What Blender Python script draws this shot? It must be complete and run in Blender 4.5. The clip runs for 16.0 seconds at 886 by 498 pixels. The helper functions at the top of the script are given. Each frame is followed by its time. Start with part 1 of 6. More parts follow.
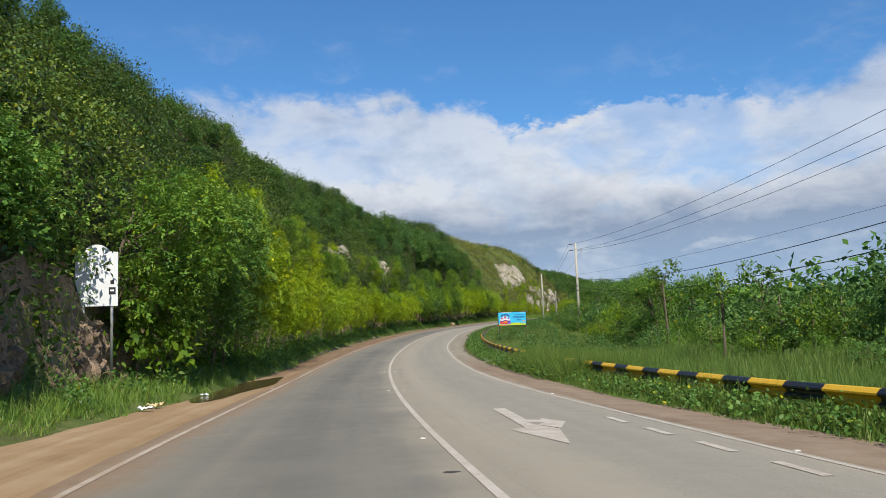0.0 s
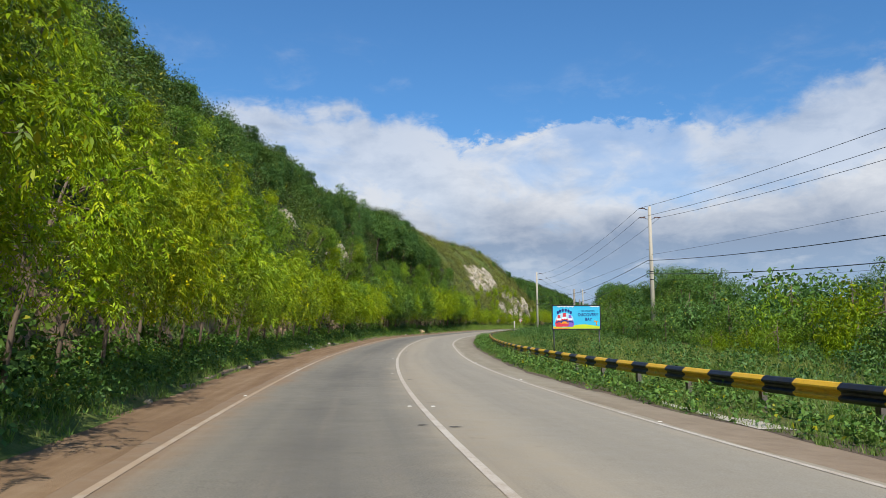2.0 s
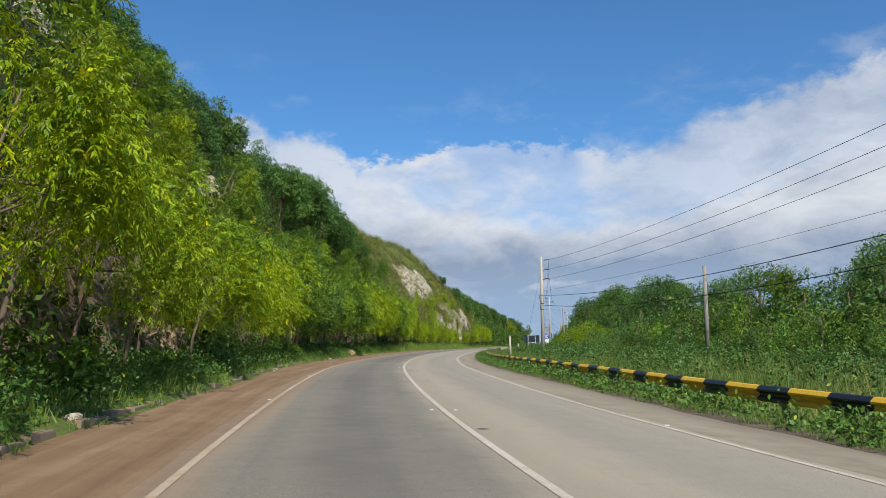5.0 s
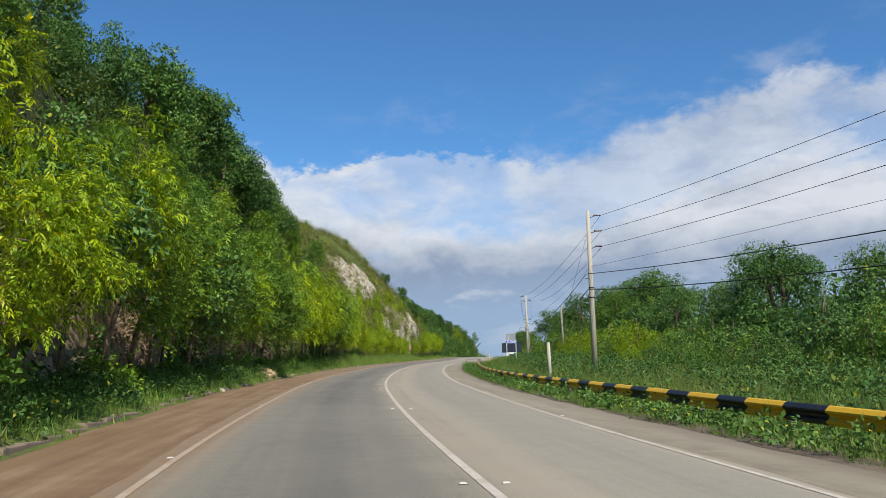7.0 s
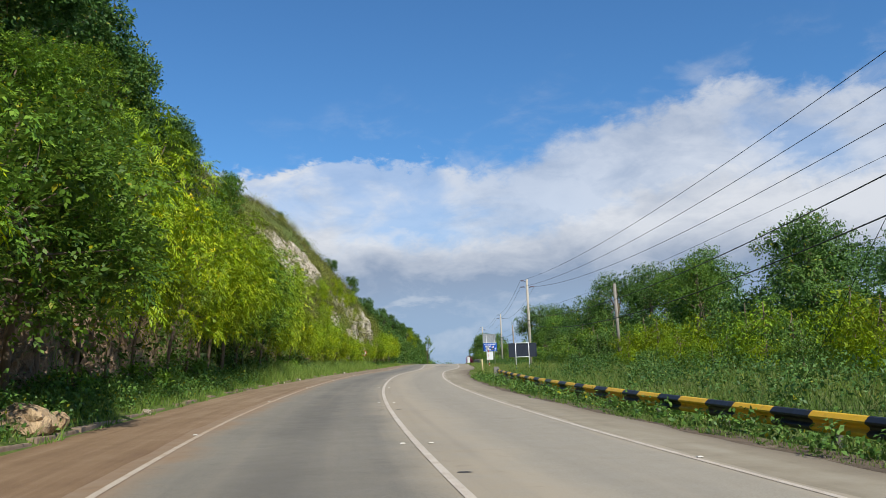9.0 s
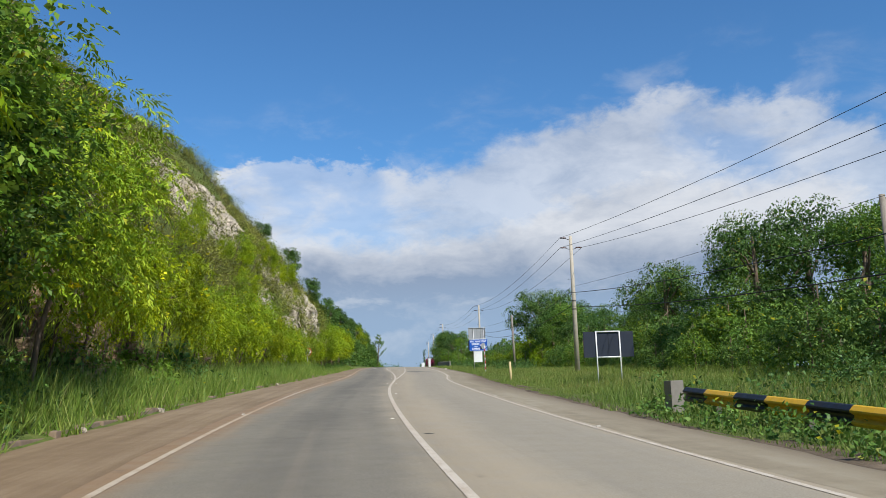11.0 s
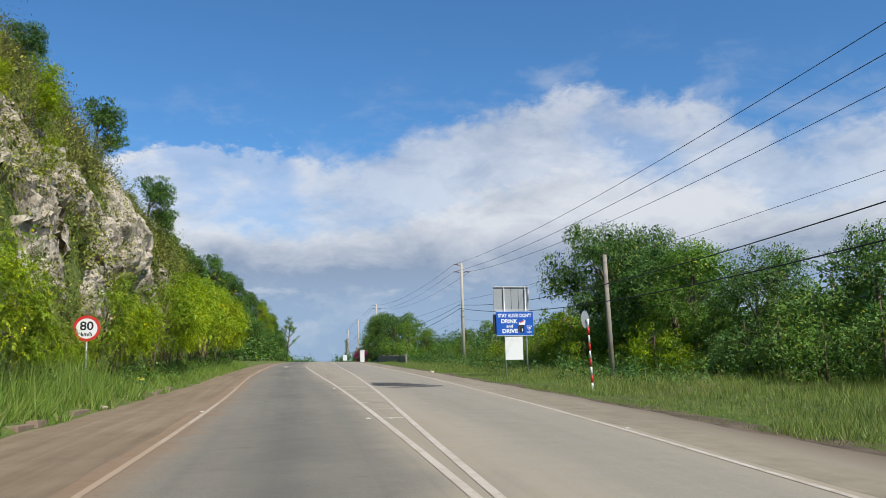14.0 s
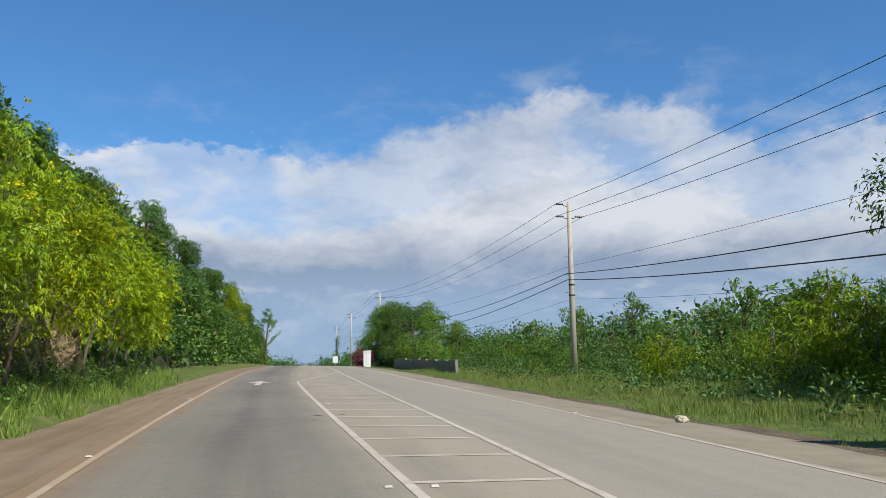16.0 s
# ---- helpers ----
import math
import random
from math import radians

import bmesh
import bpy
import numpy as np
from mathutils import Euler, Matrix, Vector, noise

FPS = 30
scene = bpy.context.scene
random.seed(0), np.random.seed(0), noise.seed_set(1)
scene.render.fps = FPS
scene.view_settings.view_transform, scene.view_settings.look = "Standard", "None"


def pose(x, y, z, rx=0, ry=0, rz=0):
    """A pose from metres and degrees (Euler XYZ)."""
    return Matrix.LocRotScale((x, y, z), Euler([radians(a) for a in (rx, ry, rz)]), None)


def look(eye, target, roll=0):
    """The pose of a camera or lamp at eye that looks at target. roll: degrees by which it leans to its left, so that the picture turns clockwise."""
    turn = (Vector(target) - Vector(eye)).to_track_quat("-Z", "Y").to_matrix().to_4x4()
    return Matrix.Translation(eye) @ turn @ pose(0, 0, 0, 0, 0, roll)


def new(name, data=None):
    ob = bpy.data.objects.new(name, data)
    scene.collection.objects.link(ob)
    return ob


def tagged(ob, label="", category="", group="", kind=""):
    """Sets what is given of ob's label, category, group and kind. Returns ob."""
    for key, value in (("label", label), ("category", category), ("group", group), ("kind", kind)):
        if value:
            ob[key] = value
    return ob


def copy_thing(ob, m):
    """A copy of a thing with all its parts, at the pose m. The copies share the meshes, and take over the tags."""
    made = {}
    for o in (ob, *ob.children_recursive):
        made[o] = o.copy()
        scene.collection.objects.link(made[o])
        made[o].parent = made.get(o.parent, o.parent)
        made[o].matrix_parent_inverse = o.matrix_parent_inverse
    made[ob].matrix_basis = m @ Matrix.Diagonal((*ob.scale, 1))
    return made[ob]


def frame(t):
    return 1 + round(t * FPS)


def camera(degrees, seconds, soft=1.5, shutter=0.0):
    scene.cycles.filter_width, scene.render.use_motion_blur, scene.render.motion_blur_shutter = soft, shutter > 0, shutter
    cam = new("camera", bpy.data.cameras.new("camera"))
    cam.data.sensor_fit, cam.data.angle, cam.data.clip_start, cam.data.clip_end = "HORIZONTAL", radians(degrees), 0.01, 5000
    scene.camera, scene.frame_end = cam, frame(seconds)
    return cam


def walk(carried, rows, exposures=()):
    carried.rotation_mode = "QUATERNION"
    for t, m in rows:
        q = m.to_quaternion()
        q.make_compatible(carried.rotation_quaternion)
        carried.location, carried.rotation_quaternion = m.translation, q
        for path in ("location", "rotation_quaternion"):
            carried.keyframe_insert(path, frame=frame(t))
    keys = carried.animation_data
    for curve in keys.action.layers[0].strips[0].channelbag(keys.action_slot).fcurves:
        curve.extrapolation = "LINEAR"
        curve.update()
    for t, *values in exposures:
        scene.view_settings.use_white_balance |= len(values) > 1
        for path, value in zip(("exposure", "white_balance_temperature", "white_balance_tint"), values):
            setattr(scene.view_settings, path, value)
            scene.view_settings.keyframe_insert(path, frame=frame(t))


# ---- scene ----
cam = camera(54.2, 16.0, 0.75)
PATH = [
    (0, (0.089, 0.027, 1.425), (0.112, 9.966, 2.526), -1.99),
    (0.5, (-0.992, 8.264, 1.441), (-0.814, 18.198, 2.568), -1.55),
    (1, (-1.975, 16.520, 1.440), (-1.611, 26.447, 2.593), -1.22),
    (1.5, (-2.786, 24.841, 1.495), (-2.280, 34.758, 2.683), -0.71),
    (2, (-3.521, 33.218, 1.600), (-2.873, 43.121, 2.828), -0.32),
    (2.5, (-4.065, 41.598, 1.765), (-3.272, 51.485, 3.037), -0.44),
    (3, (-4.500, 49.996, 1.970), (-3.570, 59.866, 3.285), -0.58),
    (3.5, (-4.815, 58.344, 2.226), (-3.740, 68.193, 3.583), -0.37),
    (4, (-4.905, 66.618, 2.493), (-3.601, 76.435, 3.886), -0.31),
    (4.5, (-4.871, 74.823, 2.797), (-3.309, 84.597, 4.219), -0.38),
    (5, (-4.701, 83.011, 3.121), (-2.878, 92.735, 4.572), -0.35),
    (5.2, (-4.580, 86.284, 3.247), (-2.660, 95.986, 4.723), -0.28),
    (7.3, (-1.082, 119.803, 4.671), (1.671, 129.289, 6.231), -1.40),
    (7.5, (-0.634, 123.021, 4.781), (2.194, 132.484, 6.348), -1.49),
    (8, (0.587, 131.075, 5.068), (3.603, 140.477, 6.654), -1.63),
    (8.5, (1.948, 139.079, 5.354), (5.135, 148.420, 6.959), -1.78),
    (9, (3.416, 146.937, 5.635), (6.752, 156.226, 7.243), -1.86),
    (9.2, (4.008, 150.100, 5.734), (7.412, 159.365, 7.340), -1.96),
    (11.3, (12.450, 183.824, 7.078), (16.531, 192.810, 8.688), -1.61),
    (11.5, (13.404, 186.984, 7.228), (17.552, 195.940, 8.833), -1.45),
    (12, (15.848, 194.908, 7.599), (20.168, 203.791, 9.158), -1.07),
    (12.5, (18.483, 202.940, 7.898), (22.993, 211.734, 9.422), -1.46),
    (13, (21.399, 211.212, 8.225), (26.061, 219.927, 9.749), -1.56),
    (13.5, (24.319, 219.056, 8.570), (29.114, 227.705, 10.059), -1.72),
    (14, (27.198, 226.815, 8.839), (32.107, 235.398, 10.330), -1.38),
    (14.5, (30.057, 234.583, 9.121), (35.069, 243.106, 10.622), -1.14),
    (15, (32.886, 242.355, 9.431), (37.993, 250.821, 10.929), -0.87),
    (15.5, (35.675, 250.185, 9.757), (40.786, 258.647, 11.265), -0.86),
    (16, (38.458, 258.042, 10.085), (43.553, 266.515, 11.585), -0.76),
]
walk(cam, [(t, look(eye, target, roll)) for t, eye, target, roll in PATH])

# ---- sky, sun ----
SUN_AZ, SUN_EL = 171.0, 47.0          # clockwise from +y, and above the horizon
world = bpy.data.worlds.new("sky")
scene.world = world
world.use_nodes = True


class Net:
    """A short way to write node trees."""

    def __init__(self, tree):
        self.tree = tree
        tree.nodes.clear()

    def node(self, kind, *inputs):
        n = self.tree.nodes.new(kind)
        for k, v in enumerate(inputs):
            if v is None:
                continue
            self.put(n.inputs[k], v)
        return n

    def put(self, socket, v):
        if hasattr(v, "is_output"):
            self.tree.links.new(v, socket)
        else:
            socket.default_value = v

    def math(self, op, a, b=None, c=None, clamp=False):
        n = self.node("ShaderNodeMath", a, b, c)
        n.operation, n.use_clamp = op, clamp
        return n.outputs[0]

    def ramp(self, fac, *stops, mode="LINEAR"):
        n = self.node("ShaderNodeValToRGB", fac)
        e = n.color_ramp.elements
        n.color_ramp.interpolation = mode
        while len(e) < len(stops):
            e.new(0.5)
        for el, (pos, col) in zip(e, stops):
            el.position = pos
            el.color = (*col, 1) if len(col) == 3 else col
        return n.outputs[0]

    def mix(self, fac, a, b, mode="MIX"):
        n = self.tree.nodes.new("ShaderNodeMix")
        n.data_type, n.blend_type = "RGBA", mode
        for s, v in ((n.inputs[0], fac), (n.inputs[6], a), (n.inputs[7], b)):
            if not hasattr(v, "is_output") and s.type == "RGBA" and len(v) == 3:
                v = (*v, 1)
            self.put(s, v)
        return n.outputs[2]

    def noise(self, vec, scale, detail=4.0, rough=0.55, distortion=0.0):
        n = self.tree.nodes.new("ShaderNodeTexNoise")
        if vec is not None:
            self.put(n.inputs["Vector"], vec)
        n.inputs["Scale"].default_value = scale
        n.inputs["Detail"].default_value = detail
        n.inputs["Roughness"].default_value = rough
        n.inputs["Distortion"].default_value = distortion
        return n.outputs[0]

    def smooth(self, v, lo, hi, a=0.0, b=1.0):
        n = self.tree.nodes.new("ShaderNodeMapRange")
        n.interpolation_type = "SMOOTHSTEP"
        for k, x in enumerate((v, lo, hi, a, b)):
            self.put(n.inputs[k], x)
        return n.outputs[0]


def build_sky():
    w = Net(world.node_tree)
    sky = w.node("ShaderNodeTexSky")
    sky.sky_type, sky.sun_disc = "NISHITA", False
    sky.sun_elevation, sky.sun_rotation = radians(SUN_EL), radians(SUN_AZ)
    sky.air_density, sky.dust_density, sky.ozone_density = 1.0, 0.0, 4.0
    coord = w.node("ShaderNodeTexCoord").outputs["Generated"]
    xyz = w.node("ShaderNodeSeparateXYZ", coord)
    x, y, z = xyz.outputs
    flat = w.math("SQRT", w.math("ADD", w.math("MULTIPLY", x, x), w.math("MULTIPLY", y, y)))
    el = w.math("MULTIPLY", w.math("ARCTAN2", z, flat), 57.2958)      # degrees up
    az = w.math("MULTIPLY", w.math("ARCTAN2", x, y), 57.2958)         # degrees clockwise from +y

    def along(pairs):
        """A value that changes with the bearing, from (degrees, value 0..1) pairs over -40 to 80 degrees."""
        fac = w.math("DIVIDE", w.math("ADD", az, 40.0), 120.0, clamp=True)
        return w.ramp(fac, *[((a + 40) / 120, (v, v, v)) for a, v in pairs], mode="B_SPLINE")

    def cloth(ka, ke, seed):
        return w.node("ShaderNodeCombineXYZ", w.math("MULTIPLY", az, ka), w.math("MULTIPLY", el, ke), seed).outputs[0]

    def off(v, k):
        return w.math("MULTIPLY", w.math("SUBTRACT", v, 0.5), k)

    broad = w.noise(cloth(0.05, 0.09, 0.0), 1.3, 4, 0.5, 0.2)
    heads = w.noise(cloth(0.1, 0.14, 2.0), 3.2, 7, 0.55, 0.25)
    fine = w.noise(cloth(0.12, 0.2, 5.0), 6.0, 8, 0.62, 0.4)
    wisp = w.noise(cloth(0.07, 0.15, 9.0), 2.2, 8, 0.6, 0.35)
    # the upper edge of the bank of cumulus, in degrees / 24
    top = along([(-40, 0.6), (-14, 0.7), (-2, 0.72), (2.5, 0.66), (5, 0.58), (8.5, 0.6), (13, 0.65), (18, 0.65), (21, 0.61), (25, 0.66), (29, 0.72), (35, 0.76), (39.5, 0.82), (43, 0.74), (46.5, 0.77), (49, 0.72), (53.5, 0.6), (58, 0.7), (66, 0.66), (80, 0.6)])
    thick = along([(-40, 0.7), (-12, 0.8), (-1, 0.76), (4, 0.85), (8, 1.0), (18, 1.0), (22, 0.74), (28, 0.72), (34, 0.8), (41, 0.82), (48, 0.8), (54, 0.58), (59, 0.86), (80, 0.7)])
    edge = w.math("ADD", w.math("MULTIPLY", top, 24.0), w.math("ADD", off(heads, 4.4), off(fine, 2.6)))
    depth = w.math("SUBTRACT", edge, el)                              # degrees below the edge
    soften = w.smooth(thick, 0.65, 0.98, 2.6, 0.6)
    body = w.node("ShaderNodeMapRange", depth, -0.15, soften, 0.0, 1.0)
    body.interpolation_type = "SMOOTHSTEP"
    holes = w.smooth(w.math("ADD", broad, off(wisp, 0.5)), 0.33, 0.52, 0.45, 1.0)
    full = w.smooth(depth, 2.5, 7.0)
    cover = w.math("MULTIPLY", body.outputs[0], w.math("MAXIMUM", w.math("MULTIPLY", thick, holes), w.math("MULTIPLY", full, 0.97)))
    # torn veils above the bank, thinning upwards
    veil = w.math("MULTIPLY", w.smooth(w.math("ADD", wisp, off(broad, 0.8)), 0.5, 0.8), w.smooth(depth, -5.0, 0.5, 0.0, 0.4))
    cover = w.math("MAXIMUM", cover, veil, clamp=True)
    cover = w.math("MAXIMUM", cover, w.smooth(el, 10.0, 4.0, 0.0, 0.9))
    # white heads above, slate-blue bases underneath, rolls of shade between
    rolls = w.noise(cloth(0.07, 0.15, 3.0), 2.3, 7, 0.58, 0.35)
    lit = w.math("ADD", w.smooth(el, 6.6, 10.6, 0.0, 0.9), w.math("ADD", off(rolls, 1.8), off(fine, 0.45)), clamp=True)
    lit = w.math("MULTIPLY", lit, w.smooth(depth, 14.0, 1.0, 0.8, 1.0))
    grey = along([(-40, 0.3), (0, 0.22), (8, 0.0), (18, 0.0), (24, 0.35), (30, 0.4), (40, 0.28), (50, 0.25), (80, 0.3)])
    lit = w.math("MULTIPLY", lit, w.math("SUBTRACT", 1.0, w.math("MULTIPLY", grey, w.smooth(depth, 6.0, 0.0))))
    shadow = w.mix(w.smooth(el, 8.6, 4.0), (2.75, 3.45, 4.75), (3.1, 4.3, 6.1))
    cloud = w.mix(lit, shadow, (7.7, 7.95, 8.4))
    # small puffs and clear blue under the bases
    puffs = w.math("MULTIPLY", w.smooth(w.noise(cloth(0.09, 0.3, 7.0), 2.6, 6, 0.55), 0.58, 0.72), w.math("MULTIPLY", w.smooth(el, 4.0, 5.2), w.smooth(el, 7.4, 6.2)))
    cloud = w.mix(w.math("MULTIPLY", puffs, 0.6), cloud, (5.6, 6.2, 7.1))
    blue = w.mix(1.0, sky.outputs[0], (0.65, 1.07, 1.35), "MULTIPLY")
    col = w.mix(cover, blue, cloud)
    back = w.node("ShaderNodeBackground", col, 0.1)
    out = w.node("ShaderNodeOutputWorld")
    w.tree.links.new(back.outputs[0], out.inputs[0])


build_sky()
sun = new("sun", bpy.data.lights.new("sun", "SUN"))
sun.data.energy, sun.data.angle, sun.data.color = 5.0, radians(0.53), (1.0, 0.95, 0.86)
sun_way = Vector((math.sin(radians(SUN_AZ)) * math.cos(radians(SUN_EL)), math.cos(radians(SUN_AZ)) * math.cos(radians(SUN_EL)), math.sin(radians(SUN_EL))))
sun.matrix_world = look(sun_way * 300, (0, 0, 0))
scene.view_settings.exposure = 0.0

# ---- the road's line: station, heading clockwise from +y, height ----
ALIGN = [
    (-120, -19.0, 0.6), (-80, -15.5, 0.3), (-40, -12.0, 0.15), (0, -8.0, 0.09), (20, -5.8, 0.09), (40, -3.4, 0.40), (60, -0.8, 0.95), (80, 2.3, 1.69),
    (100, 4.9, 2.53), (120, 7.0, 3.39), (140, 9.9, 4.07), (160, 12.9, 4.80), (180, 15.4, 5.58), (200, 18.3, 6.42), (220, 20.3, 7.18),
    (240, 20.4, 7.86), (260, 19.6, 8.63), (280, 19.8, 9.42), (320, 22.0, 10.85), (360, 22.6, 11.9), (400, 21.0, 12.55), (430, 20.6, 12.8), (460, 22.0, 12.8), (500, 29.0, 12.8), (560, 36.0, 12.0),
]
START = (1.54, 0.21)
_st = np.arange(-120, 560.5, 0.5)
_k = np.array(ALIGN, float)
_hd = np.radians(np.interp(_st, _k[:, 0], _k[:, 1]))
_z = np.interp(_st, _k[:, 0], _k[:, 2])
_box = np.ones(41) / 41
_z = np.convolve(np.pad(_z, 20, "edge"), _box, "valid")
_x = np.concatenate([[0], np.cumsum(np.sin((_hd[1:] + _hd[:-1]) / 2) * 0.5)])
_y = np.concatenate([[0], np.cumsum(np.cos((_hd[1:] + _hd[:-1]) / 2) * 0.5)])
_i0 = int(np.argmin(abs(_st)))
_x += START[0] - _x[_i0]
_y += START[1] - _y[_i0]
CROSS = 0.026                          # the carriageway falls to the right


def camber(u):
    return -CROSS * np.maximum(u, 0.0)


def axis_at(s):
    return np.interp(s, _st, _x), np.interp(s, _st, _y), np.interp(s, _st, _z), np.interp(s, _st, _hd)


def tab(*pairs):
    a = np.array(pairs, float)
    return lambda s: np.interp(s, a[:, 0], a[:, 1])


def soft_tab(*pairs):
    """As tab, rounded over about ten metres."""
    f, far = tab(*pairs), np.arange(-130, 570.5, 0.5)
    v = np.convolve(np.pad(f(far), 10, "edge"), np.ones(21) / 21, "valid")
    return lambda s: np.interp(s, far, v)


edge_left = tab((-120, -6.7), (15, -6.7), (25, -5.7), (44, -5.1), (60, -5.5), (75, -5.7), (97, -5.6), (111, -5.3), (145, -6.2), (184, -6.3), (202, -5.9), (246, -5.85), (267, -5.1), (290, -4.9), (560, -5.0))
edge_right = tab((-120, 5.6), (10, 5.5), (36, 5.15), (44, 5.0), (64, 4.95), (87, 5.08), (104, 4.95), (141, 5.1), (156, 5.2), (198, 4.95), (210, 5.3), (228, 5.7), (241, 6.4), (254, 6.8), (275, 7.0), (300, 6.9), (330, 6.2), (350, 5.5), (560, 5.4))
line_left = soft_tab((-120, -4.1), (12, -4.1), (33, -3.6), (60, -3.42), (98, -3.34), (140, -3.36), (166, -3.7), (198, -3.4), (218, -3.32), (239, -3.13), (256, -3.1), (272, -3.28), (290, -3.2), (560, -3.3))
line_right = soft_tab((-120, 4.0), (8, 4.02), (14, 4.1), (24, 3.85), (33, 3.68), (41, 3.65), (45, 3.71), (50, 3.66), (57, 3.68), (69, 3.53), (80, 3.48), (91, 3.44), (97, 3.28), (103, 3.19), (119, 3.24), (130, 3.4), (139, 3.55), (147, 3.6), (160, 3.51), (170, 3.5), (185, 3.4), (200, 3.3), (215, 3.36), (227, 3.38), (235, 3.66), (240, 4.0), (246, 4.4), (255, 4.75), (272, 5.12), (284, 5.2), (300, 5.05), (340, 4.5), (360, 4.2), (560, 4.2))
line_mid = soft_tab((-120, 0.0), (40, 0.02), (66, 0.14), (85, 0.1), (98, 0.04), (120, 0.12), (140, 0.25), (155, 0.12), (180, 0.06), (200, 0.1), (213, 0.12), (222, 0.24), (231, 0.43), (240, 0.46), (247, 0.41), (255, 0.36), (263, 0.29), (272, 0.1), (281, -0.05), (299, -0.36), (560, -0.36))
right_bank = tab((-120, 0.4), (60, 0.6), (110, 1.4), (240, 1.3), (265, 0.1), (300, 0.1), (560, 0.0))
hill_size = tab((-120, 0.75), (0, 0.82), (40, 0.92), (85, 1.02), (150, 1.0), (200, 1.02), (250, 0.95), (268, 0.9), (290, 0.7), (350, 0.66), (390, 0.58), (425, 0.42), (450, 0.15), (475, 0.0), (560, 0.0))


def lumps(x, y, size, seed=0.0):
    """Smooth uneven ground, about -1 to 1."""
    a = np.sin(x / size * 1.3 + seed) * np.cos(y / size * 1.1 + seed * 2.1) + 0.6 * np.sin(x / size * 2.9 + 1.7 + seed) * np.cos(y / size * 2.3 + 0.4)
    return (a + 0.35 * np.sin(x / size * 6.1 + y / size * 5.3 + seed)) / 1.6


cliff = tab((-120, 0.0), (236, 0.0), (250, 0.8), (262, 0.95), (280, 0.95), (290, 0.3), (300, 0.0), (560, 0.0))    # how much steeper its foot stands


def hill_height(s, a):
    """The cut slope: height above its foot at a metres behind the foot."""
    a = a + cliff(s) * np.clip(a / 0.35, 0, 1)
    base = np.interp(a, [0, 0.5, 1.3, 3.4, 5.5, 8.0, 11.0, 13.5, 18.0, 40.0, 90.0], [0, 2.4, 6.0, 10.2, 12.8, 16.4, 19.6, 21.0, 22.0, 28.0, 32.0])
    rough = lumps(s, a * 1.6, 4.0, 1.0) * np.clip(a, 0, 1.2) * 0.55 + lumps(s, a * 1.5, 13.0, 4.0) * np.clip(a / 6, 0, 1) * 1.1
    return (base + rough) * hill_size(s)


def ground_height(s, u):
    """Height over the road's line at station s, u metres to its right."""
    s, u = np.asarray(s, float), np.asarray(u, float)
    le, re = edge_left(s), edge_right(s)
    h = camber(np.clip(u, le, re + 2.0))
    foot = le - 2.3
    inner = u < le
    h = np.where(inner, h + np.clip((le - u) / 0.25, 0, 1) * 0.14 + np.clip((le - u) / 2.3, 0, 1) * 0.2, h)
    h = np.where(inner, h + lumps(s, u, 1.3, 2.0) * 0.05 * np.clip(le - u, 0, 1), h)
    h = h + np.where(u < foot, hill_height(s, np.clip(foot - u, 0, 200)), 0.0)
    out = np.clip(u - re, 0, 300)
    h = h + np.where(u > re, lumps(s, u, 3.0, 5.0) * 0.09 * np.clip(out / 2, 0, 1) + 0.055 * np.clip(out - 2.5, 0, 7) * right_bank(s) - 0.05 * np.clip(out - 14, 0, 60), 0.0)
    return h


def place(s, u, h=None, up=0.0):
    """World point at station s, offset u; h: height over the road's line (None: on the ground), up: added to it."""
    x, y, z, hd = axis_at(s)
    u = np.asarray(u, float)
    hh = ground_height(s, u) if h is None else h
    return np.stack(np.broadcast_arrays(x + u * np.cos(hd), y - u * np.sin(hd), z + hh + up), -1)


def station(x, y):
    """Station and offset of a world point."""
    i = int(np.argmin((_x - x) ** 2 + (_y - y) ** 2))
    hd = _hd[i]
    dx, dy = x - _x[i], y - _y[i]
    return _st[i] + dx * math.sin(hd) + dy * math.cos(hd), dx * math.cos(hd) - dy * math.sin(hd)


def ground_z(x, y):
    s, u = station(x, y)
    return float(place(s, u)[2])


# ---- materials ----
def material(name):
    m = bpy.data.materials.new(name)
    m.use_nodes = True
    return m, Net(m.node_tree)


def finish(n, colour, rough=0.7, metal=0.0, bump=None, strength=0.3, distance=0.02, spec=0.4):
    b = n.node("ShaderNodeBsdfPrincipled")
    for key, v in (("Base Color", colour), ("Roughness", rough), ("Metallic", metal), ("Specular IOR Level", spec)):
        if not hasattr(v, "is_output") and key == "Base Color" and len(v) == 3:
            v = (*v, 1)
        n.put(b.inputs[key], v)
    if bump is not None:
        bn = n.node("ShaderNodeBump")
        bn.inputs["Strength"].default_value, bn.inputs["Distance"].default_value = strength, distance
        n.put(bn.inputs["Height"], bump)
        n.tree.links.new(bn.outputs[0], b.inputs["Normal"])
    out = n.node("ShaderNodeOutputMaterial")
    n.tree.links.new(b.outputs[0], out.inputs[0])
    return b


def geo_pos(n):
    return n.node("ShaderNodeNewGeometry").outputs["Position"]


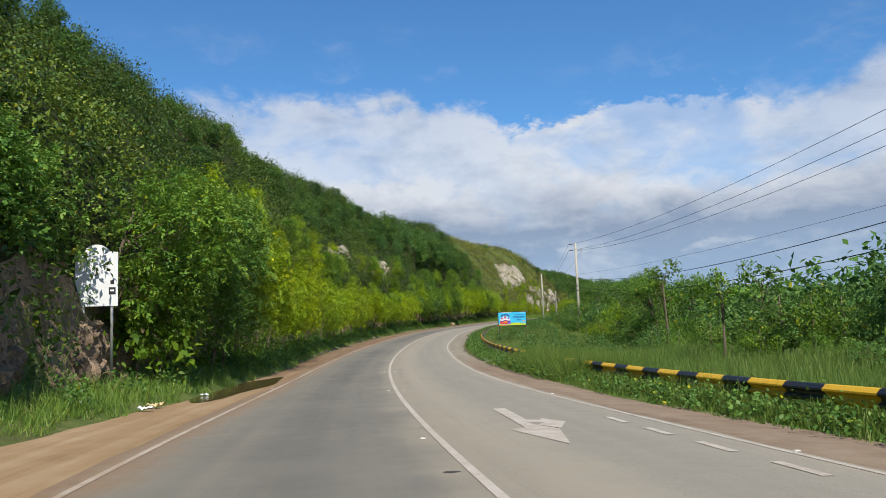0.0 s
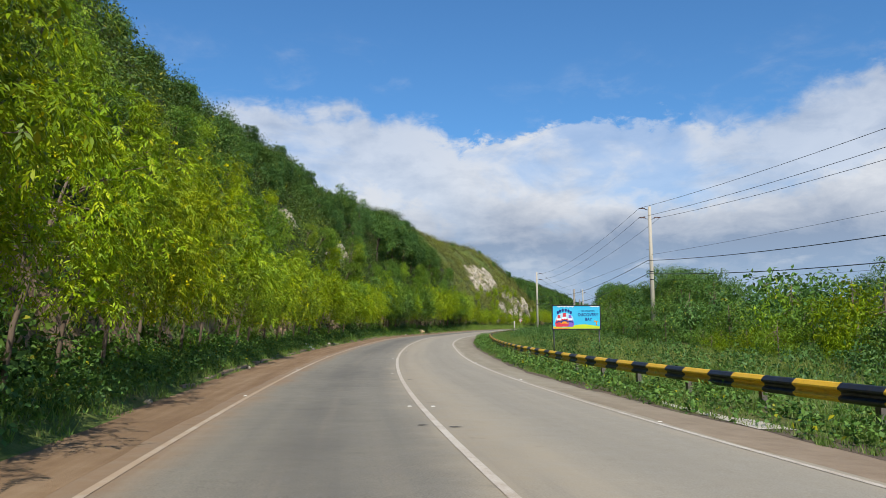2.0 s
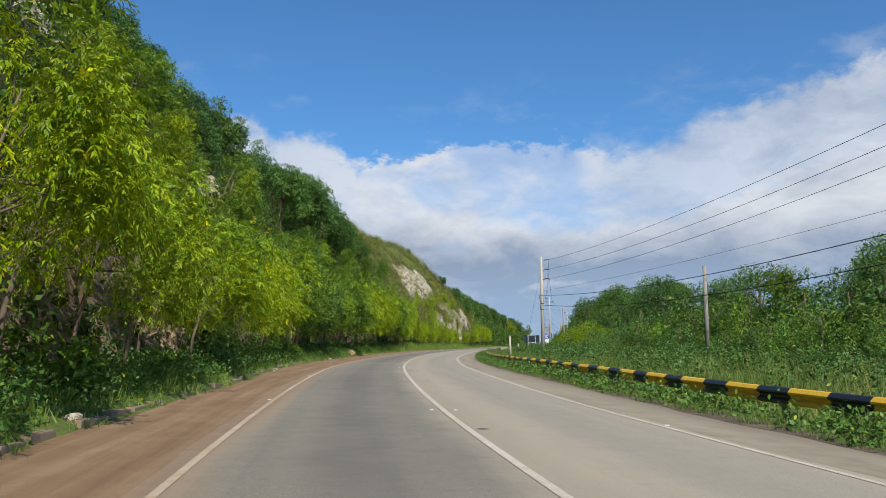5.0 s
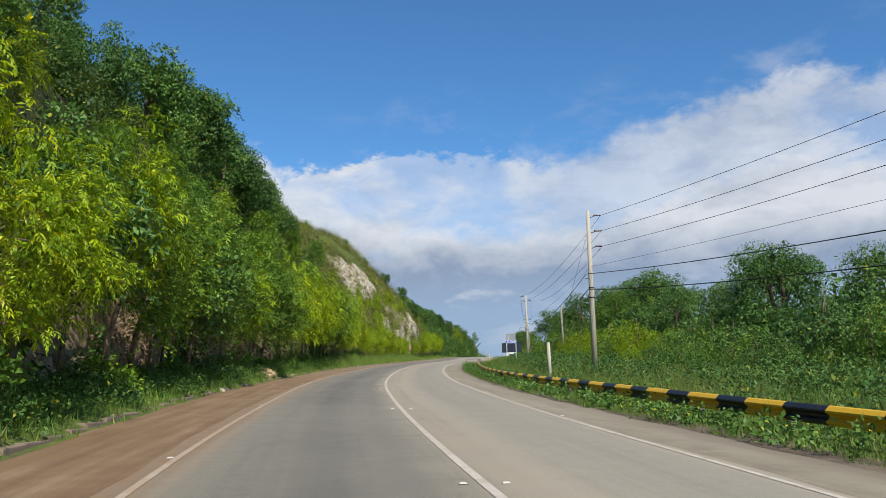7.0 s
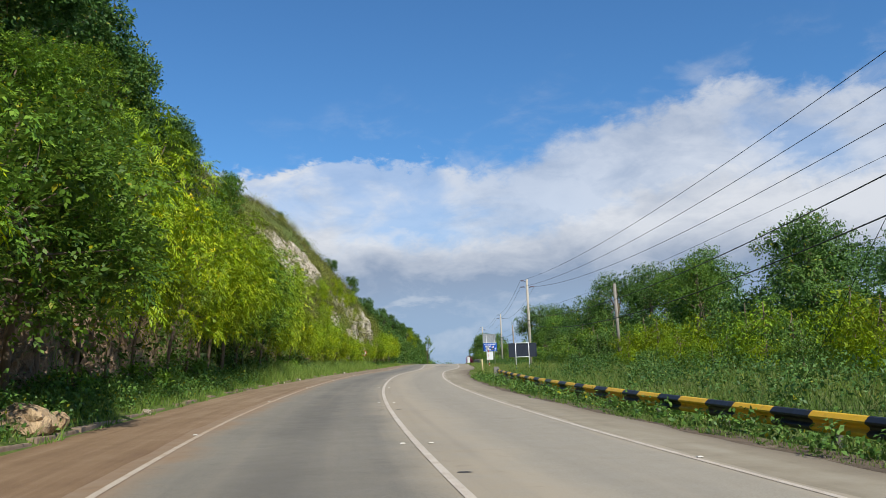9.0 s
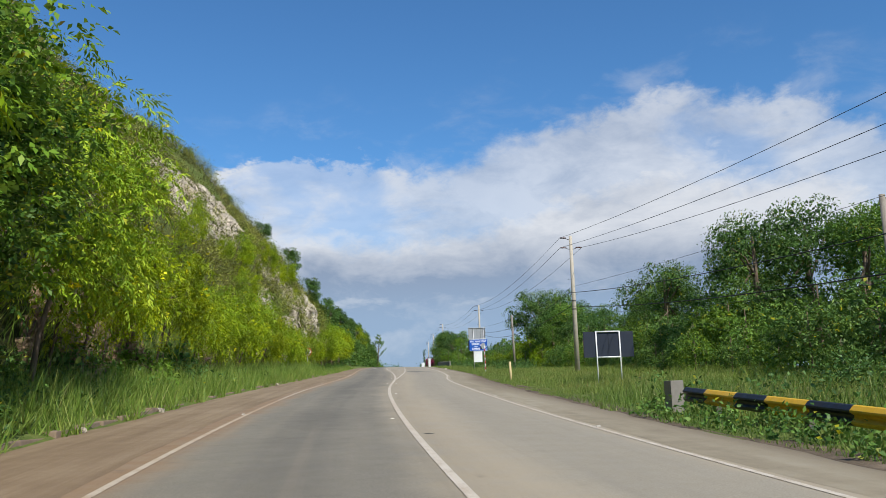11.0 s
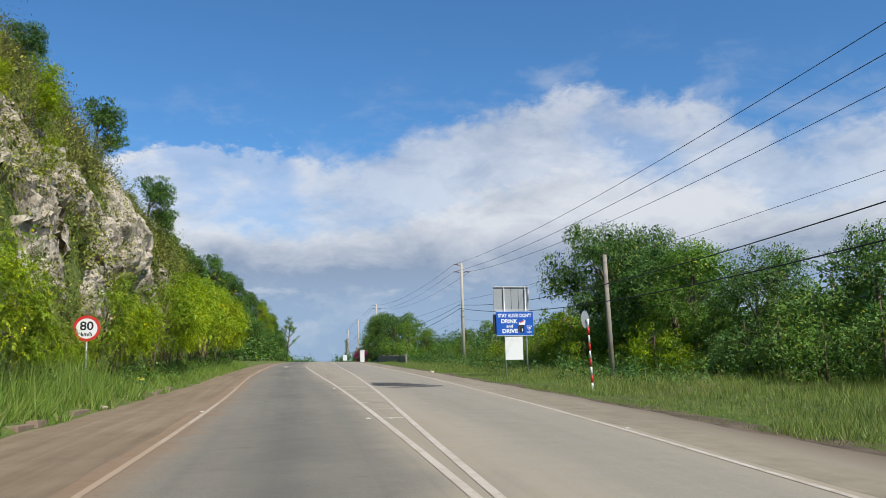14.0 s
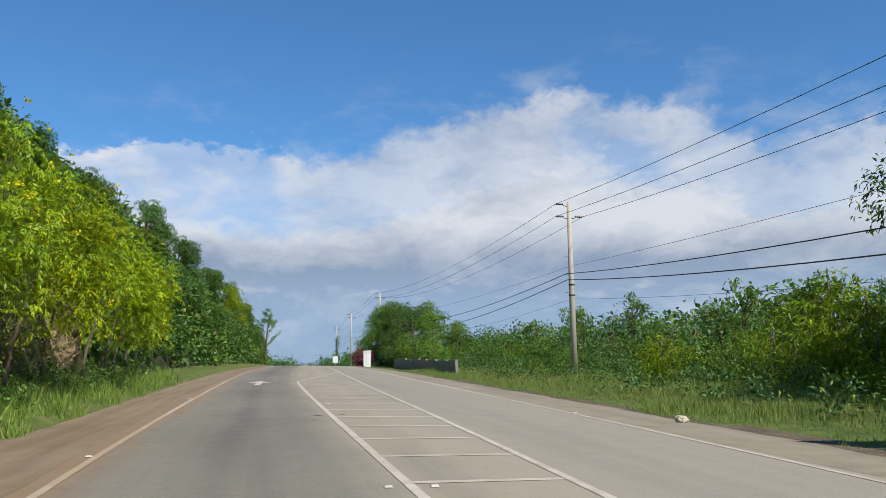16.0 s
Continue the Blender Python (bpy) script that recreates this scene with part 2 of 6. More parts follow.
def plain(name, colour, rough=0.6, metal=0.0, vary=0.18, scale=6.0, dirt=(0.25, 0.19, 0.13), soil=0.25, spec=0.4):
    """Paint, metal or plastic with grime at two scales."""
    m, n = material(name)
    p = geo_pos(n)
    fine, broad = n.noise(p, scale * 6, 3), n.noise(p, scale, 5, 0.6)
    c = n.mix(n.smooth(fine, 0.3, 0.7, 0.0, vary), colour, tuple(0.72 * v for v in colour))
    c = n.mix(n.smooth(broad, 0.52, 0.75, 0.0, soil), c, dirt)
    finish(n, c, n.smooth(broad, 0.3, 0.7, rough * 0.85, min(1, rough * 1.15)), metal, fine, 0.08, 0.004, spec)
    return m


def lane_coords(n):
    """Offset across the lanes and station along the road, as the sheets carry them."""
    a, b = n.node("ShaderNodeAttribute"), n.node("ShaderNodeAttribute")
    a.attribute_name, b.attribute_name = "across", "along"
    return a.outputs["Fac"], b.outputs["Fac"]


def lane_streaks(n, wide, far, detail=4):
    """Streaks drawn out along the road by passing wheels."""
    a, b = lane_coords(n)
    v = n.node("ShaderNodeCombineXYZ", n.math("MULTIPLY", a, wide), n.math("MULTIPLY", b, far), 0.0).outputs[0]
    return n.noise(v, 1.0, detail, 0.6)


def make_asphalt():
    m, n = material("asphalt")
    p = geo_pos(n)
    across = n.node("ShaderNodeAttribute")
    across.attribute_name = "across"
    u = across.outputs["Fac"]
    grit, mid, broad = n.noise(p, 55, 2, 0.6), n.noise(p, 2.2, 5, 0.6), n.noise(p, 0.11, 4, 0.6)
    c = n.ramp(grit, (0.3, (0.158, 0.146, 0.116)), (0.7, (0.336, 0.31, 0.247)))
    # dust blown in from the shoulders and lying between the wheel tracks; the edge lines lie at -3.5 and 3.5
    wander = n.math("MULTIPLY", n.math("SUBTRACT", n.noise(p, 0.5, 5, 0.6), 0.5), 1.1)
    v = n.math("ADD", u, wander)
    left = n.smooth(v, -2.75, -3.6)
    right = n.smooth(v, 3.1, 3.9)
    middle = n.math("SUBTRACT", 1.0, n.smooth(n.math("ABSOLUTE", n.math("SUBTRACT", v, 0.45)), 0.25, 1.2))
    inner = n.math("SUBTRACT", 1.0, n.smooth(n.math("ABSOLUTE", n.math("ADD", v, 1.75)), 0.1, 0.75))
    outer = n.math("SUBTRACT", 1.0, n.smooth(n.math("ABSOLUTE", n.math("SUBTRACT", v, 2.0)), 0.15, 0.8))
    spread = n.smooth(n.math("ADD", mid, broad), 0.7, 1.25, 0.6, 1.2)
    dust = n.math("MULTIPLY", n.math("ADD", n.math("MULTIPLY", middle, 0.5), n.math("MULTIPLY", right, 0.75)), spread, clamp=True)
    c = n.mix(n.math("ADD", dust, 0.16, clamp=True), c, (0.368, 0.302, 0.208))
    c = n.mix(n.math("MULTIPLY", n.math("MAXIMUM", inner, n.math("MULTIPLY", outer, 0.4)), n.smooth(broad, 0.35, 0.65, 0.25, 0.5)), c, (0.122, 0.114, 0.096))
    c = n.mix(n.math("MULTIPLY", left, n.smooth(mid, 0.3, 0.7, 0.8, 1.0)), c, (0.26, 0.172, 0.1))
    c = n.mix(n.math("MULTIPLY", n.smooth(v, 3.55, 3.9), 0.9), c, (0.29, 0.248, 0.175))
    c = n.mix(n.smooth(mid, 0.62, 0.74, 0, 0.3), c, (0.11, 0.105, 0.097))
    streak = lane_streaks(n, 2.6, 0.045, 6)
    c = n.mix(n.smooth(streak, 0.5, 0.68, 0, 0.2), c, (0.4, 0.33, 0.24))
    c = n.mix(n.smooth(streak, 0.48, 0.32, 0, 0.2), c, (0.13, 0.12, 0.105))
    lane = n.math("MULTIPLY", n.smooth(v, 0.1, -0.7), n.smooth(v, -3.5, -2.6))
    c = n.mix(n.math("MULTIPLY", lane, n.smooth(broad, 0.3, 0.7, 0.26, 0.44)), c, (0.085, 0.077, 0.063))
    c = n.mix(n.math("MULTIPLY", n.smooth(v, 0.2, 0.9), 0.28), c, (0.43, 0.37, 0.275))
    # fine cracks and pits
    c = n.mix(n.smooth(n.noise(p, 9.0, 4, 0.7, 1.2), 0.67, 0.73, 0, 0.45), c, (0.08, 0.075, 0.07))
    finish(n, c, n.smooth(mid, 0.3, 0.7, 0.74, 0.92), 0, grit, 0.5, 0.006, 0.35)
    return m


def make_dirt():
    m, n = material("red_dirt")
    p = geo_pos(n)
    grit, mid, broad = n.noise(p, 40, 3, 0.7), n.noise(p, 1.3, 6, 0.65), n.noise(p, 0.25, 4)
    streak = lane_streaks(n, 3.0, 0.11, 5)
    tone = n.math("ADD", n.math("MULTIPLY", streak, 0.55), n.math("ADD", n.math("MULTIPLY", mid, 0.25), n.math("MULTIPLY", broad, 0.2)))
    c = n.ramp(tone, (0.34, (0.165, 0.1, 0.056)), (0.5, (0.235, 0.152, 0.086)), (0.66, (0.32, 0.225, 0.14)))
    c = n.mix(n.smooth(lane_coords(n)[1], 46.0, 26.0), c, n.ramp(tone, (0.34, (0.26, 0.16, 0.078)), (0.5, (0.37, 0.245, 0.13)), (0.66, (0.46, 0.33, 0.2))))      # sandier earth at the start
    c = n.mix(n.smooth(lane_coords(n)[1], 150.0, 215.0, 0.0, 0.7), c, n.ramp(tone, (0.34, (0.185, 0.143, 0.093)), (0.66, (0.33, 0.265, 0.185))))      # greyer earth further on
    c = n.mix(n.smooth(grit, 0.6, 0.75, 0, 0.45), c, (0.48, 0.39, 0.3))
    c = n.mix(n.smooth(grit, 0.4, 0.25, 0, 0.4), c, (0.14, 0.085, 0.05))
    finish(n, c, 0.92, 0, n.math("ADD", grit, n.math("MULTIPLY", mid, 2.0)), 0.6, 0.03, 0.2)
    return m


def make_grey_shoulder():
    m, n = material("dusty_shoulder")
    p = geo_pos(n)
    grit, mid = n.noise(p, 40, 3, 0.7), n.noise(p, 1.6, 6, 0.65)
    streak = lane_streaks(n, 1.3, 0.09, 4)
    tone = n.math("ADD", n.math("MULTIPLY", streak, 0.5), n.math("MULTIPLY", mid, 0.5))
    c = n.ramp(tone, (0.34, (0.22, 0.185, 0.13)), (0.5, (0.29, 0.248, 0.175)), (0.66, (0.345, 0.305, 0.225)))
    outward = n.math("ADD", lane_coords(n)[0], n.math("MULTIPLY", n.math("SUBTRACT", mid, 0.5), 1.2))
    c = n.mix(n.smooth(outward, 4.3, 5.9, 0.0, 0.75), c, (0.14, 0.105, 0.072))      # damp humus washed off the verge
    red = n.smooth(lane_coords(n)[1], 62.0, 34.0, 0.0, 0.75)      # redder earth at the start
    c = n.mix(red, c, n.ramp(tone, (0.34, (0.2, 0.125, 0.075)), (0.66, (0.36, 0.25, 0.165))))
    c = n.mix(n.smooth(grit, 0.6, 0.75, 0, 0.35), c, (0.44, 0.38, 0.3))
    c = n.mix(n.smooth(grit, 0.4, 0.25, 0, 0.35), c, (0.13, 0.095, 0.065))
    finish(n, c, 0.92, 0, n.math("ADD", grit, n.math("MULTIPLY", mid, 2.0)), 0.5, 0.02, 0.2)
    return m


def make_soil():
    m, n = material("grassy_soil")
    p = geo_pos(n)
    fine, mid, broad = n.noise(p, 14, 5, 0.7), n.noise(p, 1.4, 5, 0.6), n.noise(p, 0.16, 4)
    c = n.ramp(n.math("ADD", n.math("MULTIPLY", mid, 0.55), n.math("MULTIPLY", fine, 0.45)), (0.3, (0.05, 0.08, 0.02)), (0.5, (0.12, 0.165, 0.038)), (0.7, (0.22, 0.235, 0.075)))
    c = n.mix(n.smooth(broad, 0.5, 0.7, 0, 0.5), c, (0.16, 0.12, 0.065))
    finish(n, c, 0.95, 0, n.math("ADD", fine, mid), 0.8, 0.08, 0.15)
    return m


def make_rock(name, pale, dark, rust):
    m, n = material(name)
    p = geo_pos(n)
    stretched = n.node("ShaderNodeMapping", p)
    stretched.inputs["Scale"].default_value = (1, 1, 0.55)
    v = stretched.outputs[0]
    cells = n.node("ShaderNodeTexVoronoi")
    n.put(cells.inputs["Vector"], v)
    cells.inputs["Scale"].default_value = 1.7
    fine, mid, broad = n.noise(v, 9, 6, 0.7), n.noise(v, 1.8, 6, 0.65, 0.6), n.noise(p, 0.3, 4)
    c = n.ramp(n.math("ADD", n.math("MULTIPLY", mid, 0.6), n.math("MULTIPLY", fine, 0.4)), (0.3, dark), (0.42, tuple(0.7 * a + 0.3 * b for a, b in zip(pale, dark))), (0.54, pale))
    pits = n.noise(p, 3.6, 5, 0.75, 0.8)
    c = n.mix(n.smooth(pits, 0.55, 0.64, 0, 0.85), c, dark)
    c = n.mix(n.smooth(n.noise(p, 11, 4, 0.7), 0.5, 0.62, 0, 0.5), c, dark)
    c = n.mix(n.smooth(broad, 0.5, 0.68, 0, 0.55), c, rust)
    c = n.mix(n.smooth(cells.outputs["Distance"], 0.5, 0.75, 0, 0.45), c, dark)
    finish(n, c, 0.9, 0, n.math("ADD", n.math("MULTIPLY", fine, 0.5), n.math("ADD", mid, n.math("MULTIPLY", cells.outputs["Distance"], -0.6))), 0.9, 0.16, 0.2)
    return m


def make_leaf(name, dark, mid, light, thin=0.26, yellow=(0.4, 0.36, 0.03)):
    m, n = material(name)
    geo = n.node("ShaderNodeNewGeometry")
    rand = geo.outputs["Random Per Island"]
    tint = n.node("ShaderNodeAttribute")
    tint.attribute_name = "tint"
    t = tint.outputs["Fac"]
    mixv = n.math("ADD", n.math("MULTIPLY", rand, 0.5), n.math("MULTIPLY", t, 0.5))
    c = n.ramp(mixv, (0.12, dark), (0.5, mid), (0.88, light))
    c = n.mix(n.smooth(rand, 0.965, 0.985, 0, 0.8), c, yellow)
    c = n.mix(n.smooth(rand, 0.02, 0.0, 0, 0.7), c, (0.09, 0.05, 0.02))
    each = n.node("ShaderNodeObjectInfo").outputs["Random"]
    shift = n.node("ShaderNodeHueSaturation", n.math("ADD", 0.488, n.math("MULTIPLY", each, 0.024)), n.math("SUBTRACT", 1.12, n.math("MULTIPLY", each, 0.12)), n.math("ADD", 0.8, n.math("MULTIPLY", n.math("FRACT", n.math("MULTIPLY", each, 7.31)), 0.42)), 1.0, c)
    c = shift.outputs[0]
    b = n.node("ShaderNodeBsdfPrincipled")
    n.put(b.inputs["Base Color"], c)
    b.inputs["Roughness"].default_value = 0.52
    b.inputs["Specular IOR Level"].default_value = 0.28
    tr = n.node("ShaderNodeBsdfTranslucent", n.mix(0.5, c, light))
    mx = n.node("ShaderNodeMixShader", thin)
    n.tree.links.new(b.outputs[0], mx.inputs[1])
    n.tree.links.new(tr.outputs[0], mx.inputs[2])
    out = n.node("ShaderNodeOutputMaterial")
    n.tree.links.new(mx.outputs[0], out.inputs[0])
    return m


def make_line_paint(name, dusty):
    m, n = material(name)
    p = geo_pos(n)
    grit, mid, broad = n.noise(p, 45, 3, 0.7), n.noise(p, 3.0, 5, 0.65), n.noise(p, 0.12, 3)
    c = n.mix(n.smooth(n.math("ADD", grit, mid), 0.85, 1.3, 0.0, 0.75), (0.6, 0.55, 0.46), (0.34, 0.275, 0.2))
    c = n.mix(n.smooth(n.math("ADD", n.math("MULTIPLY", mid, 0.4), broad), 0.55, 0.8, 0.12 if dusty < 0.5 else 0.42, dusty), c, (0.4, 0.29, 0.19))
    finish(n, c, 0.75, 0, grit, 0.3, 0.004, 0.3)
    return m


def make_bark(name, a, b):
    m, n = material(name)
    p = geo_pos(n)
    st = n.node("ShaderNodeMapping", p)
    st.inputs["Scale"].default_value = (1, 1, 0.2)
    f, g = n.noise(st.outputs[0], 14, 6, 0.7), n.noise(p, 2.0, 4)
    c = n.mix(f, a, b)
    c = n.mix(n.smooth(g, 0.5, 0.7, 0, 0.5), c, tuple(0.5 * v for v in a))
    finish(n, c, 0.9, 0, f, 0.7, 0.03, 0.2)
    return m


def make_edge_soil():
    m, n = material("dark_edge_soil")
    p = geo_pos(n)
    grit, mid = n.noise(p, 30, 4, 0.7), n.noise(p, 1.1, 6, 0.65)
    c = n.ramp(n.math("ADD", n.math("MULTIPLY", mid, 0.6), n.math("MULTIPLY", grit, 0.4)), (0.3, (0.06, 0.048, 0.034)), (0.5, (0.13, 0.1, 0.07)), (0.68, (0.26, 0.2, 0.14)))
    finish(n, c, 0.95, 0, n.math("ADD", grit, mid), 0.7, 0.03, 0.15)
    return m


EDGE_SOIL = make_edge_soil()


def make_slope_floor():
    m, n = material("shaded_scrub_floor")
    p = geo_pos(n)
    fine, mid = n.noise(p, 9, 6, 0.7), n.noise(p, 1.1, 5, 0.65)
    # the shade under the thicket is put into these near-black greens and browns
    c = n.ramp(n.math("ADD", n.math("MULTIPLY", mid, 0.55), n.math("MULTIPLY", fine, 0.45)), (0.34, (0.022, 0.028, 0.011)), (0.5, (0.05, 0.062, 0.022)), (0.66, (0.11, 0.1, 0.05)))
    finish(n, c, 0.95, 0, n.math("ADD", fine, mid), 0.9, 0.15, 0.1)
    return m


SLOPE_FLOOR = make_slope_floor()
ASPHALT, DIRT, SHOULDER, SOIL = make_asphalt(), make_dirt(), make_grey_shoulder(), make_soil()
LIMESTONE = make_rock("limestone", (0.64, 0.56, 0.44), (0.105, 0.088, 0.064), (0.5, 0.4, 0.26))
TOE_ROCK = make_rock("rusty_rock", (0.33, 0.235, 0.15), (0.075, 0.055, 0.038), (0.24, 0.14, 0.075))
PAINT = make_line_paint("road_paint", 0.3)
DUSTY_PAINT = make_line_paint("dust_covered_road_paint", 0.95)
LEAF_BRIGHT = make_leaf("bright_leaf", (0.12, 0.205, 0.014), (0.26, 0.385, 0.024), (0.47, 0.53, 0.04))
LEAF_GREEN = make_leaf("green_leaf", (0.055, 0.12, 0.02), (0.125, 0.24, 0.036), (0.24, 0.36, 0.06))
LEAF_DARK = make_leaf("dark_leaf", (0.038, 0.09, 0.022), (0.092, 0.185, 0.042), (0.175, 0.29, 0.066), 0.2)
LEAF_HILL = make_leaf("hill_leaf", (0.034, 0.075, 0.018), (0.09, 0.165, 0.03), (0.27, 0.33, 0.05), 0.2)
YELLOW_BLOSSOM = make_leaf("yellow_blossom", (0.62, 0.55, 0.015), (0.75, 0.68, 0.02), (0.8, 0.75, 0.04), 0.3, (0.8, 0.7, 0.03))
GRASS = make_leaf("grass_blade", (0.08, 0.155, 0.026), (0.175, 0.28, 0.046), (0.35, 0.4, 0.1), 0.35, (0.4, 0.36, 0.16))
DRY_GRASS = make_leaf("dry_grass_blade", (0.17, 0.22, 0.05), (0.32, 0.36, 0.1), (0.5, 0.47, 0.2), 0.35, (0.45, 0.38, 0.2))
BARK = make_bark("bark", (0.13, 0.095, 0.065), (0.22, 0.17, 0.125))
CONCRETE = plain("concrete", (0.5, 0.45, 0.36), 0.85, 0, 0.25, 3.0, (0.22, 0.18, 0.13), 0.35)
OLD_CONCRETE = plain("weathered_concrete", (0.27, 0.25, 0.22), 0.9, 0, 0.35, 2.0, (0.08, 0.075, 0.065), 0.6)
WOOD = make_bark("weathered_pole_wood", (0.24, 0.21, 0.17), (0.36, 0.33, 0.28))
STEEL = plain("galvanised_steel", (0.52, 0.53, 0.53), 0.5, 0.55, 0.2, 5.0, (0.25, 0.2, 0.15), 0.25)
YELLOW = plain("yellow_road_paint", (0.78, 0.46, 0.02), 0.55, 0, 0.2, 4.0, (0.28, 0.17, 0.06), 0.4)
BLACK = plain("black_road_paint", (0.016, 0.016, 0.017), 0.5, 0, 0.2, 4.0, (0.09, 0.075, 0.05), 0.35)
WHITE = plain("white_sign_paint", (0.8, 0.81, 0.8), 0.5, 0, 0.06, 2.0, (0.55, 0.5, 0.42), 0.2)
DARK_STEEL = plain("dark_steel", (0.035, 0.035, 0.04), 0.5, 0.3, 0.2, 4.0)
SIGN_BLUE = plain("sign_blue", (0.012, 0.1, 0.48), 0.4, 0, 0.06, 2.0, (0.1, 0.14, 0.3), 0.15)
SIGN_NAVY = plain("dark_panel_back", (0.016, 0.024, 0.042), 0.6, 0, 0.2, 2.0, (0.06, 0.06, 0.06), 0.3)
PANEL_GREY = plain("grey_panel_back", (0.33, 0.35, 0.36), 0.55, 0.2, 0.12, 1.5, (0.2, 0.18, 0.15), 0.3)
SIGN_RED = plain("sign_red", (0.6, 0.03, 0.025), 0.45, 0, 0.08, 3.0)
SIGN_INK = plain("sign_ink", (0.012, 0.012, 0.014), 0.5, 0, 0.05, 3.0)
SKY_PRINT = plain("cyan_print", (0.05, 0.5, 0.78), 0.4, 0, 0.05, 2.0, (0.2, 0.5, 0.65), 0.1)
NAVY_PRINT = plain("navy_print", (0.01, 0.035, 0.2), 0.4, 0, 0.05, 2.0, soil=0.05)
LIME_PRINT = plain("lime_print", (0.55, 0.66, 0.03), 0.4, 0, 0.05, 2.0, soil=0.05)
RED_PRINT = plain("red_print", (0.68, 0.05, 0.07), 0.4, 0, 0.05, 2.0, soil=0.05)
ORANGE_PRINT = plain("orange_print", (0.85, 0.3, 0.02), 0.4, 0, 0.05, 2.0, soil=0.05)
PURPLE_PRINT = plain("purple_print", (0.25, 0.12, 0.5), 0.4, 0, 0.05, 2.0, soil=0.05)
WHITE_PRINT = plain("white_print", (0.8, 0.82, 0.84), 0.4, 0, 0.04, 2.0, soil=0.05)
WIRE = plain("black_cable", (0.02, 0.02, 0.022), 0.6, 0, 0.1, 3.0)
INSULATOR = plain("brown_insulator", (0.09, 0.04, 0.035), 0.35, 0, 0.1, 3.0)
POST_CREAM = plain("cream_painted_post", (0.62, 0.5, 0.25), 0.7, 0, 0.2, 3.0)
TARMAC_PATCH = plain("dark_tarmac_patch", (0.08, 0.075, 0.07), 0.85, 0, 0.4, 3.0, (0.2, 0.17, 0.14), 0.55)
MURK = plain("muddy_water", (0.1, 0.055, 0.025), 0.12, 0, 0.1, 1.0, (0.06, 0.075, 0.02), 0.7)

# ---- building helpers ----
def link(name, me, mat, parent=None, label=""):
    ob = new(name, me)
    if mat is not None:
        me.materials.append(mat)
    if parent is not None:
        ob.parent = parent
    if label:
        tagged(ob, label)
    return ob


def part(name, bm, mat, parent=None, label="", smooth=False):
    me = bpy.data.meshes.new(name)
    if smooth:
        for f in bm.faces:
            f.smooth = True
    bm.to_mesh(me)
    bm.free()
    return link(name, me, mat, parent, label)


def thing(name, m, label, category, group="", kind=""):
    ob = new(name)
    ob.empty_display_size = 0.2
    ob.matrix_basis = m
    return tagged(ob, label, category, group, kind)


def box(sx, sy, sz, x=0, y=0, z=0, bevel=0.0, rz=0.0):
    bm = bmesh.new()
    bmesh.ops.create_cube(bm, size=1, matrix=pose(x, y, z, 0, 0, rz) @ Matrix.Diagonal((sx, sy, sz, 1)))
    if bevel:
        bmesh.ops.bevel(bm, geom=bm.edges[:], offset=bevel, segments=2, profile=0.7, affect="EDGES")
    return bm


def rod(points, radii, sides=10, bm=None):
    """A tapered tube through points."""
    bm = bm or bmesh.new()
    pts = [Vector(p) for p in points]
    rings = []
    for k, p in enumerate(pts):
        d = (pts[min(k + 1, len(pts) - 1)] - pts[max(k - 1, 0)]).normalized()
        side = d.orthogonal().normalized() if abs(d.z) < 0.9 else Vector((1, 0, 0))
        side = (side - d * side.dot(d)).normalized()
        other = d.cross(side)
        r = radii[k] if hasattr(radii, "__len__") else radii
        rings.append([bm.verts.new(p + r * (math.cos(a) * side + math.sin(a) * other)) for a in (2 * math.pi * i / sides for i in range(sides))])
    for a, b in zip(rings, rings[1:]):
        for i in range(sides):
            f = bm.faces.new((a[i], a[(i + 1) % sides], b[(i + 1) % sides], b[i]))
            f.smooth = True
    bm.faces.new(rings[0][::-1])
    bm.faces.new(rings[-1])
    return bm


def slab(outline, y0, y1, bm=None):
    """An upright plate: an outline of (x, z) from depth y0 to y1."""
    bm = bm or bmesh.new()
    a = [bm.verts.new((x, y0, z)) for x, z in outline]
    b = [bm.verts.new((x, y1, z)) for x, z in outline]
    bm.faces.new(a)
    bm.faces.new(b[::-1])
    for i in range(len(a)):
        j = (i + 1) % len(a)
        bm.faces.new((a[j], a[i], b[i], b[j]))
    bmesh.ops.recalc_face_normals(bm, faces=bm.faces[:])
    return bm


def disc(r, y0, y1, x=0.0, z=0.0, n=32, sx=1.0):
    return slab([(x + sx * r * math.cos(2 * math.pi * i / n), z + r * math.sin(2 * math.pi * i / n)) for i in range(n)], y0, y1)


def ring(r0, r1, y0, y1, z=0.0, n=40):
    bm = bmesh.new()
    v = [[bm.verts.new((r * math.cos(2 * math.pi * i / n), y, z + r * math.sin(2 * math.pi * i / n))) for i in range(n)] for r, y in ((r0, y0), (r1, y0), (r1, y1), (r0, y1))]
    for k in range(4):
        for i in range(n):
            bm.faces.new((v[k][i], v[k][(i + 1) % n], v[(k + 1) % 4][(i + 1) % n], v[(k + 1) % 4][i]))
    bmesh.ops.recalc_face_normals(bm, faces=bm.faces[:])
    return bm


